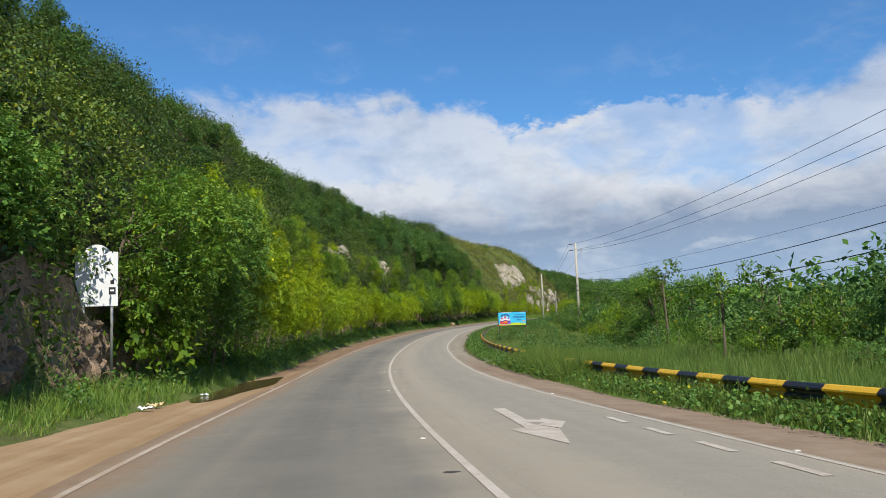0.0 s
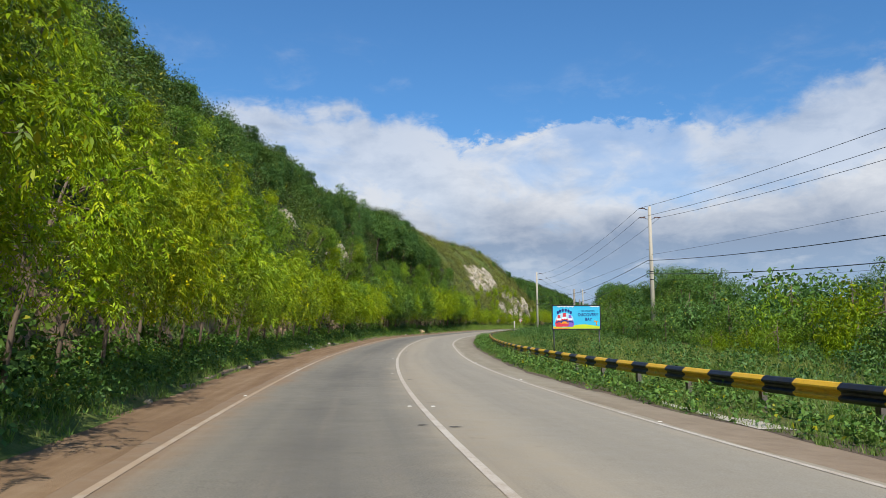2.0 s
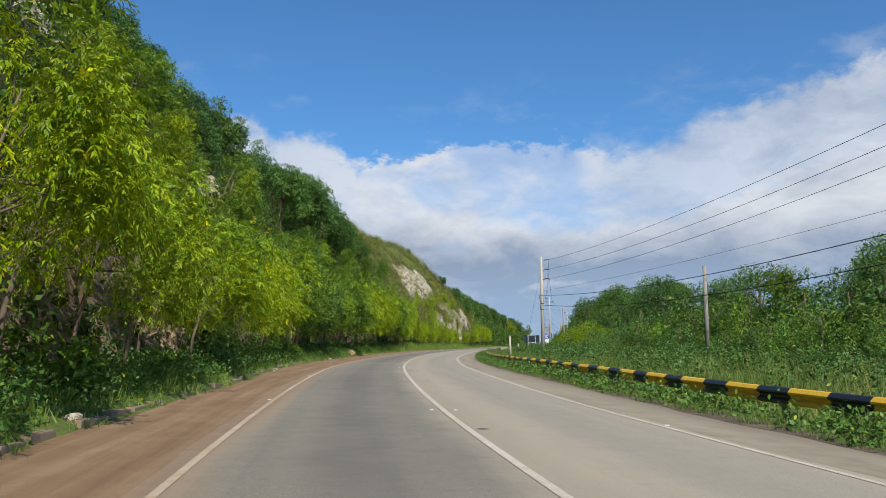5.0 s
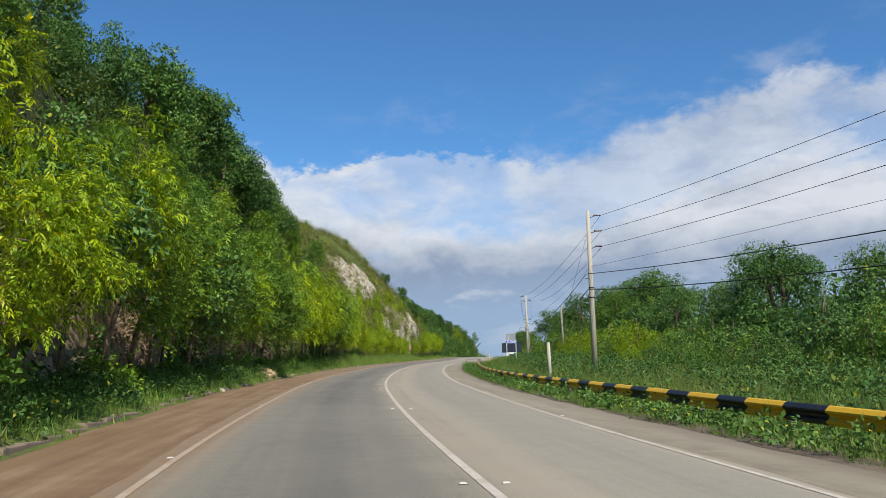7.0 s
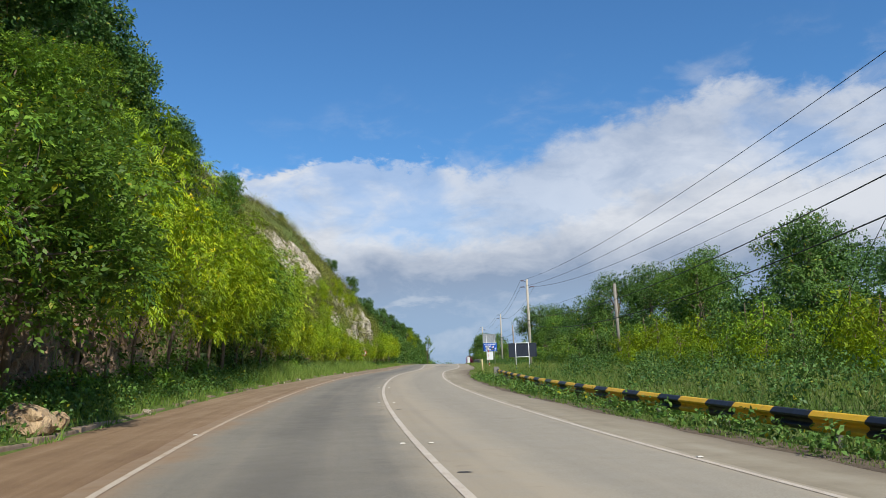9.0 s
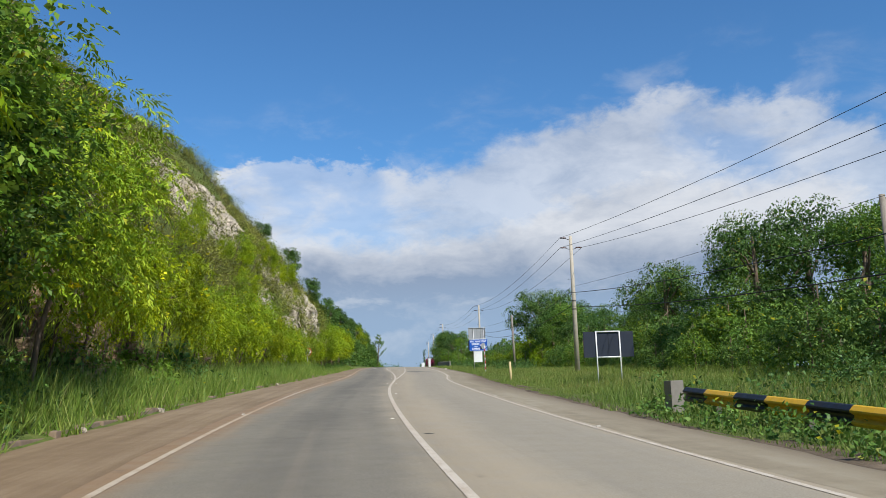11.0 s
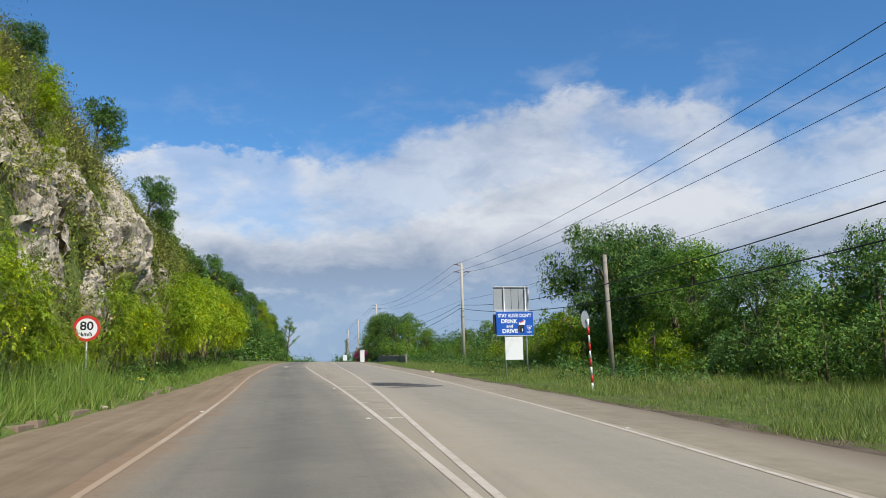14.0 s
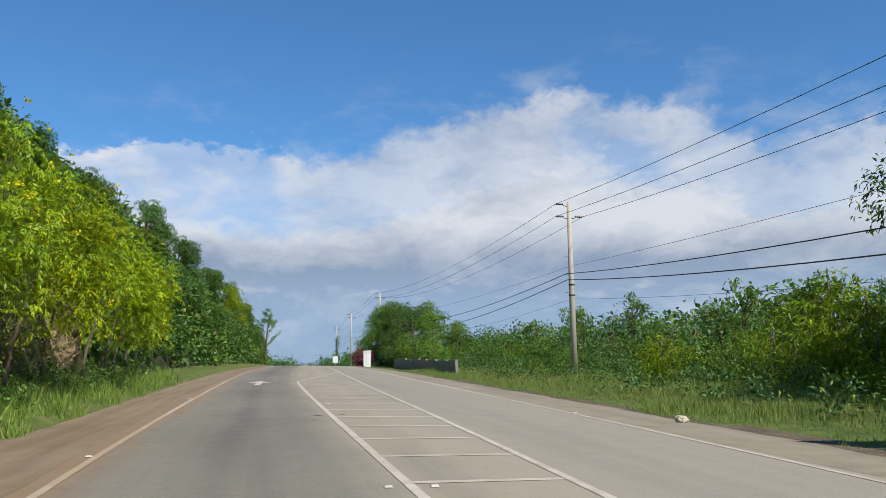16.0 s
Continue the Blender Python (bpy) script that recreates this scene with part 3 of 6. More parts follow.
def words(text, size, mat, parent, x, y, z, width=None, bold=0.0, name="lettering"):
    """Raised letters on an upright board that faces -y, centred on x, z; width: what the line is fitted to."""
    cu = bpy.data.curves.new(name, "FONT")
    cu.body, cu.size, cu.extrude, cu.offset, cu.align_x, cu.align_y = text, size, 0.002, bold, "CENTER", "CENTER"
    tmp = new("tmp", cu)
    deps = bpy.context.evaluated_depsgraph_get()
    me = bpy.data.meshes.new_from_object(tmp.evaluated_get(deps))
    bpy.data.objects.remove(tmp)
    bpy.data.curves.remove(cu)
    xs = [v.co.x for v in me.vertices]
    k = width / (max(xs) - min(xs)) if width else 1.0
    me.transform(Matrix.Translation((x, y, z)) @ Matrix.Rotation(radians(90), 4, "X") @ Matrix.Diagonal((k, 1, 1, 1)))
    me.materials.clear()
    return link(name, me, mat, parent)


def sheet(name, rows_pts, mat, kind="structure", label="", category="", across=None, along=None):
    """A grid mesh from an array (n, m, 3)."""
    a = np.asarray(rows_pts, float)
    n, m = a.shape[:2]
    idx = np.arange(n * m).reshape(n, m)
    quads = np.stack([idx[:-1, :-1], idx[:-1, 1:], idx[1:, 1:], idx[1:, :-1]], -1).reshape(-1, 4)
    me = bulk_mesh(name, a.reshape(-1, 3), quads)
    me.polygons.foreach_set("use_smooth", np.ones(len(quads), bool))
    if across is not None:
        at = me.attributes.new("across", "FLOAT", "POINT")
        at.data.foreach_set("value", np.broadcast_to(across, (n, m)).reshape(-1).astype(np.float32))
    if along is not None:
        at = me.attributes.new("along", "FLOAT", "POINT")
        at.data.foreach_set("value", np.broadcast_to(along, (n, m)).reshape(-1).astype(np.float32))
    ob = link(name, me, mat)
    return tagged(ob, label, category, "", kind)


def bulk_mesh(name, verts, quads):
    me = bpy.data.meshes.new(name)
    v, q = np.ascontiguousarray(verts, np.float32), np.ascontiguousarray(quads, np.int32)
    w = q.shape[1]
    me.vertices.add(len(v))
    me.vertices.foreach_set("co", v.ravel())
    me.loops.add(q.size)
    me.loops.foreach_set("vertex_index", q.ravel())
    me.polygons.add(len(q))
    me.polygons.foreach_set("loop_start", np.arange(0, q.size, w, dtype=np.int32))
    me.update(calc_edges=True)
    me.validate()
    return me


def strip(name, s0, s1, lo, hi, mat, up, step=1.0, cols=2, **tags):
    """A band on the road between two offsets, which may be numbers or functions of the station."""
    ss = np.linspace(s0, s1, max(2, int((s1 - s0) / step) + 1))
    a = (lo(ss) if callable(lo) else np.full_like(ss, lo))[:, None]
    b = (hi(ss) if callable(hi) else np.full_like(ss, hi))[:, None]
    f = np.linspace(0, 1, cols)[None]
    u = a + (b - a) * f
    p = place(np.broadcast_to(ss[:, None], u.shape), u, camber(u), up)
    left, mid, right = line_left(ss)[:, None], line_mid(ss)[:, None], line_right(ss)[:, None]
    rel = np.where(u < mid, (u - mid) / (mid - left), (u - mid) / (right - mid)) * 3.5
    return sheet(name, p, mat, across=rel, along=ss[:, None], **tags)


# ---- ground, road, markings ----
def build_ground():
    ss = np.concatenate([np.arange(-120, -10, 6.0), np.arange(-10, 330, 1.5), np.arange(330, 561, 5.0)])
    left = -np.concatenate([[140, 100, 75, 58, 46, 38, 32, 28, 25], np.arange(23, 6.5, -0.55), np.arange(6.4, 4.7, -0.2)])
    uu = np.concatenate([left, [-4, -2, 0, 2, 3.6], np.arange(4.4, 8, 0.4), np.arange(8, 20, 1.5), [22, 26, 32, 40, 55, 75, 100, 130]])
    S2, U2 = np.meshgrid(ss, uu, indexing="ij")
    p = place(S2, U2)
    under = (U2 > edge_left(S2) + 0.25) & (U2 < edge_right(S2) - 0.2)
    p[..., 2] -= np.where(under, 0.1, 0.0)
    # the sheet runs on to the horizon: three rings outwards from its border
    n, m = p.shape[:2]
    idx = np.arange(n * m).reshape(n, m)
    quads = np.stack([idx[:-1, :-1], idx[:-1, 1:], idx[1:, 1:], idx[1:, :-1]], -1).reshape(-1, 4)
    loop = np.concatenate([idx[:, 0], idx[-1, 1:], idx[-2::-1, -1], idx[0, -2:0:-1]])
    verts, centre = [p.reshape(-1, 3)], np.array([60.0, 220.0, 0.0])
    at = loop
    for far, z in ((450.0, -6.0), (1400.0, -14.0), (4800.0, -20.0)):
        d = p.reshape(-1, 3)[loop] - centre
        d[:, 2] = 0
        d /= np.linalg.norm(d, axis=1)[:, None]
        ringv = centre + d * far
        ringv[:, 2] = z
        k = sum(map(len, verts))
        verts.append(ringv)
        nxt = np.arange(k, k + len(loop))
        quads = np.concatenate([quads, np.stack([at, np.roll(at, -1), np.roll(nxt, -1), nxt], -1)])
        at = nxt
    me = bulk_mesh("ground", np.concatenate(verts), quads)
    me.polygons.foreach_set("use_smooth", np.ones(len(me.polygons), bool))
    ob = link("ground", me, SOIL)
    me.materials.append(TOE_ROCK)
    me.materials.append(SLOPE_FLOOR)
    # bare rock on the steep cut
    mid_u = (U2[:-1, :-1] + U2[1:, 1:]) / 2
    mid_s = (S2[:-1, :-1] + S2[1:, 1:]) / 2
    foot = edge_left(mid_s) - 2.3
    steep = (mid_u < foot) & (mid_u > foot - 0.9)
    which = np.zeros(len(quads), np.int32)
    steep &= mid_s < 190
    # wooded ground gets the floor with the thicket's shade in its colour
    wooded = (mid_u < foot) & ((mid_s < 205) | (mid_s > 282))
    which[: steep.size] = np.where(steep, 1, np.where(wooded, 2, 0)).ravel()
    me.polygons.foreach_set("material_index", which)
    tagged(ob, "green and brown earth with a steep wooded cut slope", "ground", "", "structure")


build_ground()
strip("road", -118, 558, lambda s: line_left(s) - 0.5, lambda s: line_right(s) + 0.35, ASPHALT, 0.0, 2.0, 25, label="dusty grey two-lane asphalt road bending right", category="road")


def ragged(side, inner, wobble, seed):
    return lambda s: inner(s) + side * wobble * (np.sin(s * 0.9 + seed) * 0.5 + np.sin(s * 2.3 + seed * 2) * 0.3 + np.sin(s * 0.21 + seed) * 0.6)


strip("dirt_shoulder", -118, 558, lambda s: edge_left(s) - 0.1, ragged(1, lambda s: line_left(s) - 0.3, 0.05, 1.0), DIRT, 0.0015, 0.7, 6, label="reddish-brown dirt shoulder beside the left lane", category="shoulder")
strip("gravel_shoulder", -118, 558, ragged(1, lambda s: line_right(s) + 0.18, 0.06, 2.0), lambda s: edge_right(s) + 0.25, SHOULDER, 0.0015, 0.7, 6, label="dusty brown gravel shoulder beside the right lane", category="shoulder")
strip("soil_edge", 30, 330, ragged(1, lambda s: edge_right(s) - 0.12, 0.12, 4.0), lambda s: edge_right(s) + 0.6, EDGE_SOIL, 0.004, 0.5, 4, label="dark soil between the shoulder and the grass", category="shoulder")
W2 = 0.048
strip("edge_line_left", -118, 558, lambda s: line_left(s) - W2, lambda s: line_left(s) + W2, DUSTY_PAINT, 0.0055, 1.5, 2, label="worn white line along the left edge", category="road marking")
strip("edge_line_right", -118, 558, lambda s: line_right(s) - W2, lambda s: line_right(s) + W2, PAINT, 0.0055, 1.5, 2, label="white line along the right edge", category="road marking")
strip("centre_line", -118, 299, lambda s: line_mid(s) - 0.055, lambda s: line_mid(s) + 0.055, PAINT, 0.0055, 1.5, 2, label="solid white centre line", category="road marking")
hatch_right = soft_tab((222, 0.2), (231, 0.46), (240, 0.7), (247, 0.93), (257, 1.36), (267, 1.67), (272, 1.82), (284, 2.05), (302, 2.2), (335, 2.13), (420, 1.0), (560, 0.4))
hatch_left = tab((228, 0.36), (299, -0.36), (309.6, 1.29), (316, 2.1))
strip("hatch_line_right", 233, 558, lambda s: hatch_right(s) - 0.055, lambda s: hatch_right(s) + 0.055, PAINT, 0.006, 1.0, 2, label="solid white line along a hatched island", category="road marking")


strip("hatch_line_closing", 299, 316, lambda s: hatch_left(s) - 0.06, lambda s: hatch_left(s) + 0.06, PAINT, 0.0065, 0.5, 2, label="white line closing the hatched island", category="road marking")


def build_hatching():
    s = 247.4
    while s < 315:
        c, b = float(line_mid(s) if s < 299 else hatch_left(s)), float(hatch_right(s))
        if b - c > 0.35:
            f = np.linspace(0, 1, 4)[None]
            u = c + 0.06 + f * (b - c - 0.12)
            st, u = np.broadcast_arrays(s + np.array([[-0.07], [0.07]]) + f * 0.1 * (b - c), u)
            ob = sheet("hatch_bar", place(st, u, camber(u), 0.005), PAINT, "structure", "white bar across the hatched island", "road marking")
            ob["group"] = "hatch bars"
        s += float(np.interp(s, [247, 257, 270, 282], [2.5, 2.25, 2.1, 2.0]))


build_hatching()
# ---- small road furniture ----
STUD_WHITE = plain("dusty_stud", (0.6, 0.56, 0.48), 0.6, 0, 0.3, 8.0, (0.3, 0.23, 0.15), 0.5)


def build_studs():
    def stud():
        bm = box(0.085, 0.085, 0.016, 0, 0, 0.008)
        for v in bm.verts:
            if v.co.z > 0.01:
                v.co.x *= 0.7
                v.co.y *= 0.55
        return bm
    first = None
    rng = random.Random(3)
    spots = []
    for k in range(-1, 25):
        s = 12.6 + 12.35 * k
        c = float(line_mid(s))
        spots += [(s, c - 0.22), (s, c + 0.22), (s + 3.1, float(line_left(s + 3.1)) - 0.09), (s - 2.4, float(line_right(s - 2.4)) + 0.11)]
    for s, u in spots:
        if rng.random() < 0.12:
            continue
        x, y, z = place(s, u, camber(u), 0.005)
        m = pose(x, y, z, 0, 0, -math.degrees(float(axis_at(s)[3])))
        if first is None:
            first = part("road_stud", stud(), STUD_WHITE)
            first.matrix_basis = m
            tagged(first, "small white raised stud on the asphalt", "road stud", "studs along the lines")
        else:
            copy_thing(first, m)


build_studs()


def flat_mark(name, outline, mat, up, label):
    """A painted figure on the road from (station, offset) corners."""
    bm = bmesh.new()
    bm.faces.new([bm.verts.new(place(s, u, camber(u), up)) for s, u in outline])
    bmesh.ops.triangulate(bm, faces=bm.faces[:])
    bmesh.ops.recalc_face_normals(bm, faces=bm.faces[:])
    for f in bm.faces:
        if f.normal.z < 0:
            f.normal_flip()
    ob = part(name, bm, mat)
    return tagged(ob, label, "road marking", "", "structure")


SCAR = plain("stud_scar", (0.07, 0.062, 0.052), 0.9, 0, 0.4, 8.0, (0.16, 0.13, 0.1), 0.5)


def build_scars():
    """Torn dark strips where studs once sat beside the centre line."""
    rng = random.Random(17)
    for k in range(-1, 25):
        for side in (-1, 1):
            if rng.random() < 0.4:
                continue
            s = 12.6 + 12.35 * k - 3.4 + rng.uniform(-0.15, 0.15)
            u = float(line_mid(s)) + side * 0.23
            half = rng.uniform(0.07, 0.12)
            pts = [(s - 0.05, u - half), (s - 0.09, u - half * 0.2), (s - 0.04, u + half * 0.7), (s, u + half), (s + 0.06, u + half * 0.3), (s + 0.05, u - half * 0.6)]
            flat_mark("stud_scar", pts, SCAR, 0.0042, "dark torn scar on the asphalt beside the line")["group"] = "stud scars"


build_scars()
# the arrow for oncoming traffic: a long stem whose head points this way, with a turn branch
flat_mark("turn_arrow", [(18.0, 1.71), (18.08, 1.98), (15.2, 1.88), (14.6, 1.8), (14.35, 1.84), (13.66, 2.07), (11.5, 1.68), (13.63, 1.26), (13.86, 1.56)], PAINT, 0.007, "worn white lane arrow on the asphalt")
flat_mark("turn_arrow_branch", [(15.32, 1.8), (15.27, 2.14), (15.63, 2.16), (14.85, 2.47), (13.7, 2.1), (14.36, 1.86), (14.68, 2.06), (14.72, 1.76)], PAINT, 0.0085, "white branch of the lane arrow, pointing aside")
for s in (14.5, 12.42, 10.34, 8.24, 6.15):
    flat_mark("lane_dash", [(s, 3.35), (s + 1.1, 3.37), (s + 1.1, 3.51), (s, 3.49)], PAINT, 0.007, "short white dash beside the edge line")["group"] = "white dashes"
flat_mark("far_arrow", [(296, -1.95), (298.4, -1.92), (298.4, -2.3), (300.4, -1.82), (298.4, -1.35), (298.4, -1.7), (296, -1.7)], PAINT, 0.007, "faded white arrow in the left lane")


def build_patch():
    """Torn streaks of darker tarmac across the right lane."""
    rng = np.random.default_rng(4)
    worn = plain("worn_tarmac", (0.15, 0.138, 0.118), 0.88, 0, 0.4, 2.0, (0.28, 0.235, 0.18), 0.6)
    for k, (s, u, ls, lu) in enumerate(((263.2, 2.9, 1.25, 1.1), (261.6, 3.3, 0.5, 0.7), (264.6, 2.5, 0.6, 0.55))):
        ang = np.linspace(0, 2 * math.pi, 56, endpoint=False)
        r = 1 + 0.16 * np.sin(3 * ang + k) + 0.14 * np.sin(8 * ang + 2 * k) + rng.normal(0, 0.09, 56)
        flat_mark("tarmac_patch", [(s + ls * math.cos(a) * q, u + lu * math.sin(a) * q) for a, q in zip(ang, r)], worn, 0.002 + 0.0005 * k, "worn grey patch in the right lane")["group"] = "broken tarmac"
    for _ in range(44):
        s, u = 263.3 + rng.normal(0, 1.1), min(2.7 + rng.normal(0, 0.8), 4.0)
        ls, lu = rng.uniform(0.05, 0.22), rng.uniform(0.1, 0.42)
        u = max(u, float(hatch_right(s)) + 0.12 + 1.3 * lu)
        ang = np.linspace(0, 2 * math.pi, 18, endpoint=False)
        r = 1 + 0.2 * np.sin(3 * ang + rng.random() * 6) + rng.normal(0, 0.1, 18)
        flat_mark("tarmac_patch", [(s + ls * math.cos(a) * q, u + lu * math.sin(a) * q) for a, q in zip(ang, r)], TARMAC_PATCH, 0.004 + 0.0001 * _, "broken streak of dark tarmac in the right lane")["group"] = "broken tarmac"


build_patch()


def build_puddle():
    ang = np.linspace(0, 2 * math.pi, 36, endpoint=False)
    pts = [(29.4 + 6.2 * math.cos(a) * (1 + 0.1 * math.sin(3 * a)), -4.95 + 0.07 * 6.2 * math.cos(a) + 0.72 * math.sin(a) * (1 + 0.14 * math.sin(5 * a + 1))) for a in ang]
    bm = bmesh.new()
    bm.faces.new([bm.verts.new(place(s, u, 0.0, 0.012)) for s, u in pts])
    ob = part("puddle", bm, MURK)
    tagged(ob, "shallow muddy puddle on the dirt shoulder", "puddle", "", "structure")


build_puddle()


def build_kerb(name, s0, s1, edge, side, seed, wide=0.2, high=0.11):
    """A broken row of low concrete kerb blocks, each a piece of its own."""
    root = thing(name, pose(0, 0, 0), "low weathered concrete kerb, chipped and half overgrown", "kerb", "", "structure")
    rng = random.Random(seed)
    s = s0
    while s < s1:
        n = rng.uniform(0.9, 1.5)
        if rng.random() < 0.7:
            bm = box(wide * rng.uniform(0.85, 1.15), n * 0.97, high + 0.12, 0, 0, high / 2 - 0.06, 0.025)
            u = float(edge(s)) + side * 0.1
            x, y, z = place(s, u, camber(u), rng.uniform(-0.05, 0.01))
            ob = part("kerb_stone", bm, OLD_CONCRETE if side > 0 else KERB_STONE, root)
            ob.matrix_basis = pose(float(x), float(y), float(z), rng.uniform(-1.5, 1.5), rng.uniform(-3, 3), -math.degrees(float(axis_at(s)[3])) + rng.uniform(-2, 2))
        s += n
    return root


KERB_STONE = plain("dusty_kerb_concrete", (0.27, 0.2, 0.14), 0.9, 0, 0.35, 2.5, (0.16, 0.1, 0.06), 0.6)
build_kerb("kerb_left", 55, 262, edge_left, -1, 1)


# ---- crash barrier ----
rail_line = tab((-60, 6.6), (75, 6.5), (120, 6.4), (155, 6.2), (171, 6.12), (201, 6.5))
rail_top = tab((-60, 0.5), (14, 0.48), (45, 0.57), (71, 0.52), (100, 0.39), (142, 0.4), (160, 0.34), (185, 0.35), (201, 0.4))


POST_STEEL = plain("weathered_post", (0.13, 0.12, 0.105), 0.7, 0.1, 0.3, 5.0, (0.16, 0.11, 0.07), 0.5)


def build_barrier():
    root = thing("crash_barrier", pose(0, 0, 0), "steel crash barrier painted in yellow and black bands", "crash barrier")
    prof = [(0.0, 0.0), (-0.03, -0.012), (-0.095, -0.075), (-0.1, -0.105), (-0.035, -0.15), (-0.035, -0.19), (-0.1, -0.235), (-0.1, -0.265), (-0.06, -0.3), (0.0, -0.318)]
    back = [(du + 0.012, dz) for du, dz in prof[::-1]]
    loop = prof + back
    s, k = -40.0, 0
    rng = random.Random(5)
    while s < 198.9:
        n = (1.42 if k % 2 else 1.24) * rng.uniform(0.94, 1.06)
        bm = bmesh.new()
        rings = []
        for st in np.linspace(s, min(s + n, 199.5), 4):
            u0, h0 = float(rail_line(st)), float(rail_top(st))
            rings.append([bm.verts.new(place(st + (0.12 * dz if k % 2 else 0.12 * dz), u0 + du, h0 + dz)) for du, dz in loop])
        m = len(loop)
        for a, b in zip(rings, rings[1:]):
            for i in range(m):
                bm.faces.new((a[i], a[(i + 1) % m], b[(i + 1) % m], b[i]))
        bm.faces.new(rings[0])
        bm.faces.new(rings[-1])
        bmesh.ops.recalc_face_normals(bm, faces=bm.faces[:])
        part("rail_band", bm, YELLOW if k % 2 else BLACK, root)
        s += n
        k += 1
    for st in np.arange(-38, 198, 3.8):
        u0, h0 = float(rail_line(st)) + 0.11, float(rail_top(st))
        g = float(ground_height(st, u0))
        post = part("rail_post", box(0.11, 0.15, h0 - g + 0.35, 0, 0, (h0 + g - 0.35) / 2 - 0.03, 0.008), POST_STEEL, root)
        x, y, z = place(st, u0, 0.0)
        post.matrix_basis = pose(float(x), float(y), float(z), 0, 0, -math.degrees(float(axis_at(st)[3])))
    # the rounded end piece
    x, y, z = place(199.75, float(rail_line(199)) - 0.03, 0.22)
    end = part("rail_end", box(0.3, 0.5, 0.98, 0, 0, -0.19, 0.02), OLD_CONCRETE, root, "dark weathered concrete end block")
    end.matrix_basis = pose(float(x), float(y), float(z), 0, 0, -20)


build_barrier()

# ---- poles and wires ----
POLES = [(-55.5, 17.0), (20.5, 17.0), (90.7, 16.5), (160.7, 11.08), (234.2, 11.85), (304.8, 13.1), (381.4, 9.8), (428.2, 9.1), (484.0, 7.8), (545.0, 7.6)]
pole_base = [place(s, u) for s, u in POLES]
POLE_TOP = [z - float(b[2]) for z, b in zip((9.0, 8.9, 11.5, 13.67, 16.38, 18.9, 22.1, 22.8, 23.83, 23.5), pole_base)]


STACKED = 3                            # this pole holds its three power lines one above another


def arms(k):
    if k == STACKED:
        return ((1, 0.25), (1, 1.1), (1, 1.95))
    return ((-1, 0.12), (-1, 0.75), (1, 0.75))


def build_pole(k):
    x, y, z = map(float, pole_base[k])
    h = POLE_TOP[k]
    hd = math.degrees(float(axis_at(POLES[k][0])[3]))
    root = thing("utility_pole", pose(x, y, z, 0, 0, -hd), "tall grey-beige concrete utility pole carrying power lines", "utility pole", "utility poles")
    part("shaft", rod([(0, 0, -0.4), (0, 0, h * 0.5), (0, 0, h)], [0.17, 0.135, 0.1], 14), CONCRETE, root)
    for side, drop in arms(k):
        zz = h - drop
        arm = part("bracket", rod([(side * 0.09, 0, zz - 0.12), (side * 0.3, 0, zz - 0.06), (side * 0.36, 0, zz)], 0.018, 6), DARK_STEEL, root)
        pts = [(side * (0.3 + 0.05 * i), 0, zz) for i in range(9)]
        part("insulator", rod(pts, [0.03, 0.05, 0.035, 0.055, 0.035, 0.055, 0.035, 0.05, 0.02], 8), INSULATOR, arm)
    for zz in (h * 0.52, h * 0.46):
        part("clamp_band", rod([(0, 0, zz - 0.03), (0, 0, zz + 0.03)], 0.155, 12), DARK_STEEL, root)
    for i in range(3):
        part("step_pin", rod([(-0.1, 0, h * 0.68 - i * 0.9), (-0.32, 0, h * 0.68 - i * 0.9)], 0.012, 5), DARK_STEEL, root)


for k in range(1, len(POLES)):
    build_pole(k)


def wire_point(k, side, drop, n):
    if n < 3:
        way, drop = arms(k)[n]
        side = 0.7 * way
    elif k == STACKED:
        drop -= 0.2
    elif k == 5 and n == 5:            # both cables meet at this pole
        drop = 3.95
    hd = float(axis_at(POLES[k][0])[3])
    p = pole_base[k]
    return Vector((p[0] + side * math.cos(hd), p[1] - side * math.sin(hd), p[2] + POLE_TOP[k] - drop))


def build_wires():
    kinds = [(-0.7, 0.12, 0.011, 0.9, "thin power line"), (-0.7, 0.75, 0.011, 0.95, "thin power line"), (0.7, 0.75, 0.011, 1.0, "thin power line"),
             (0.02, 3.25, 0.007, 0.5, "thin neutral wire"), (-0.25, 3.65, 0.018, 1.15, "thick black cable"), (-0.2, 4.5, 0.02, 1.3, "thick black cable"), (0.0, 4.9, 0.006, 1.1, "thin grey wire")]
    for n, (side, drop, r, sag, what) in enumerate(kinds):
        for k in range(len(POLES) - 1):
            a, b = wire_point(k, side, drop, n), wire_point(k + 1, side, drop, n)
            pts = []
            for i in range(25):
                f = i / 24
                p = a.lerp(b, f)
                p.z -= sag * 4 * f * (1 - f) * ((b - a).length / 72) ** 2
                pts.append(p)
            mid = a.lerp(b, 0.5)
            bm = rod([p - mid for p in pts], r, 5)
            ob = part("overhead_wire", bm, WIRE)
            ob.matrix_basis = Matrix.Translation(mid)
            tagged(ob, "dark sagging %s strung between utility poles" % what, "power line", "overhead wires")


build_wires()


def simple_pole(name, x, y, h, r0, r1, mat, label, category, lean=0.0, group="", cap=None):
    z = ground_z(x, y)
    root = thing(name, pose(x, y, z, 0, lean, 0), label, category, group)
    part("shaft", rod([(0, 0, -0.4), (0, 0, h)], [r0, r1], 12), mat, root)
    if cap:
        part("cap", rod([(0, 0, h), (0, 0, h + 0.03)], [r1 + 0.012, r1], 12), cap, root)
    return root


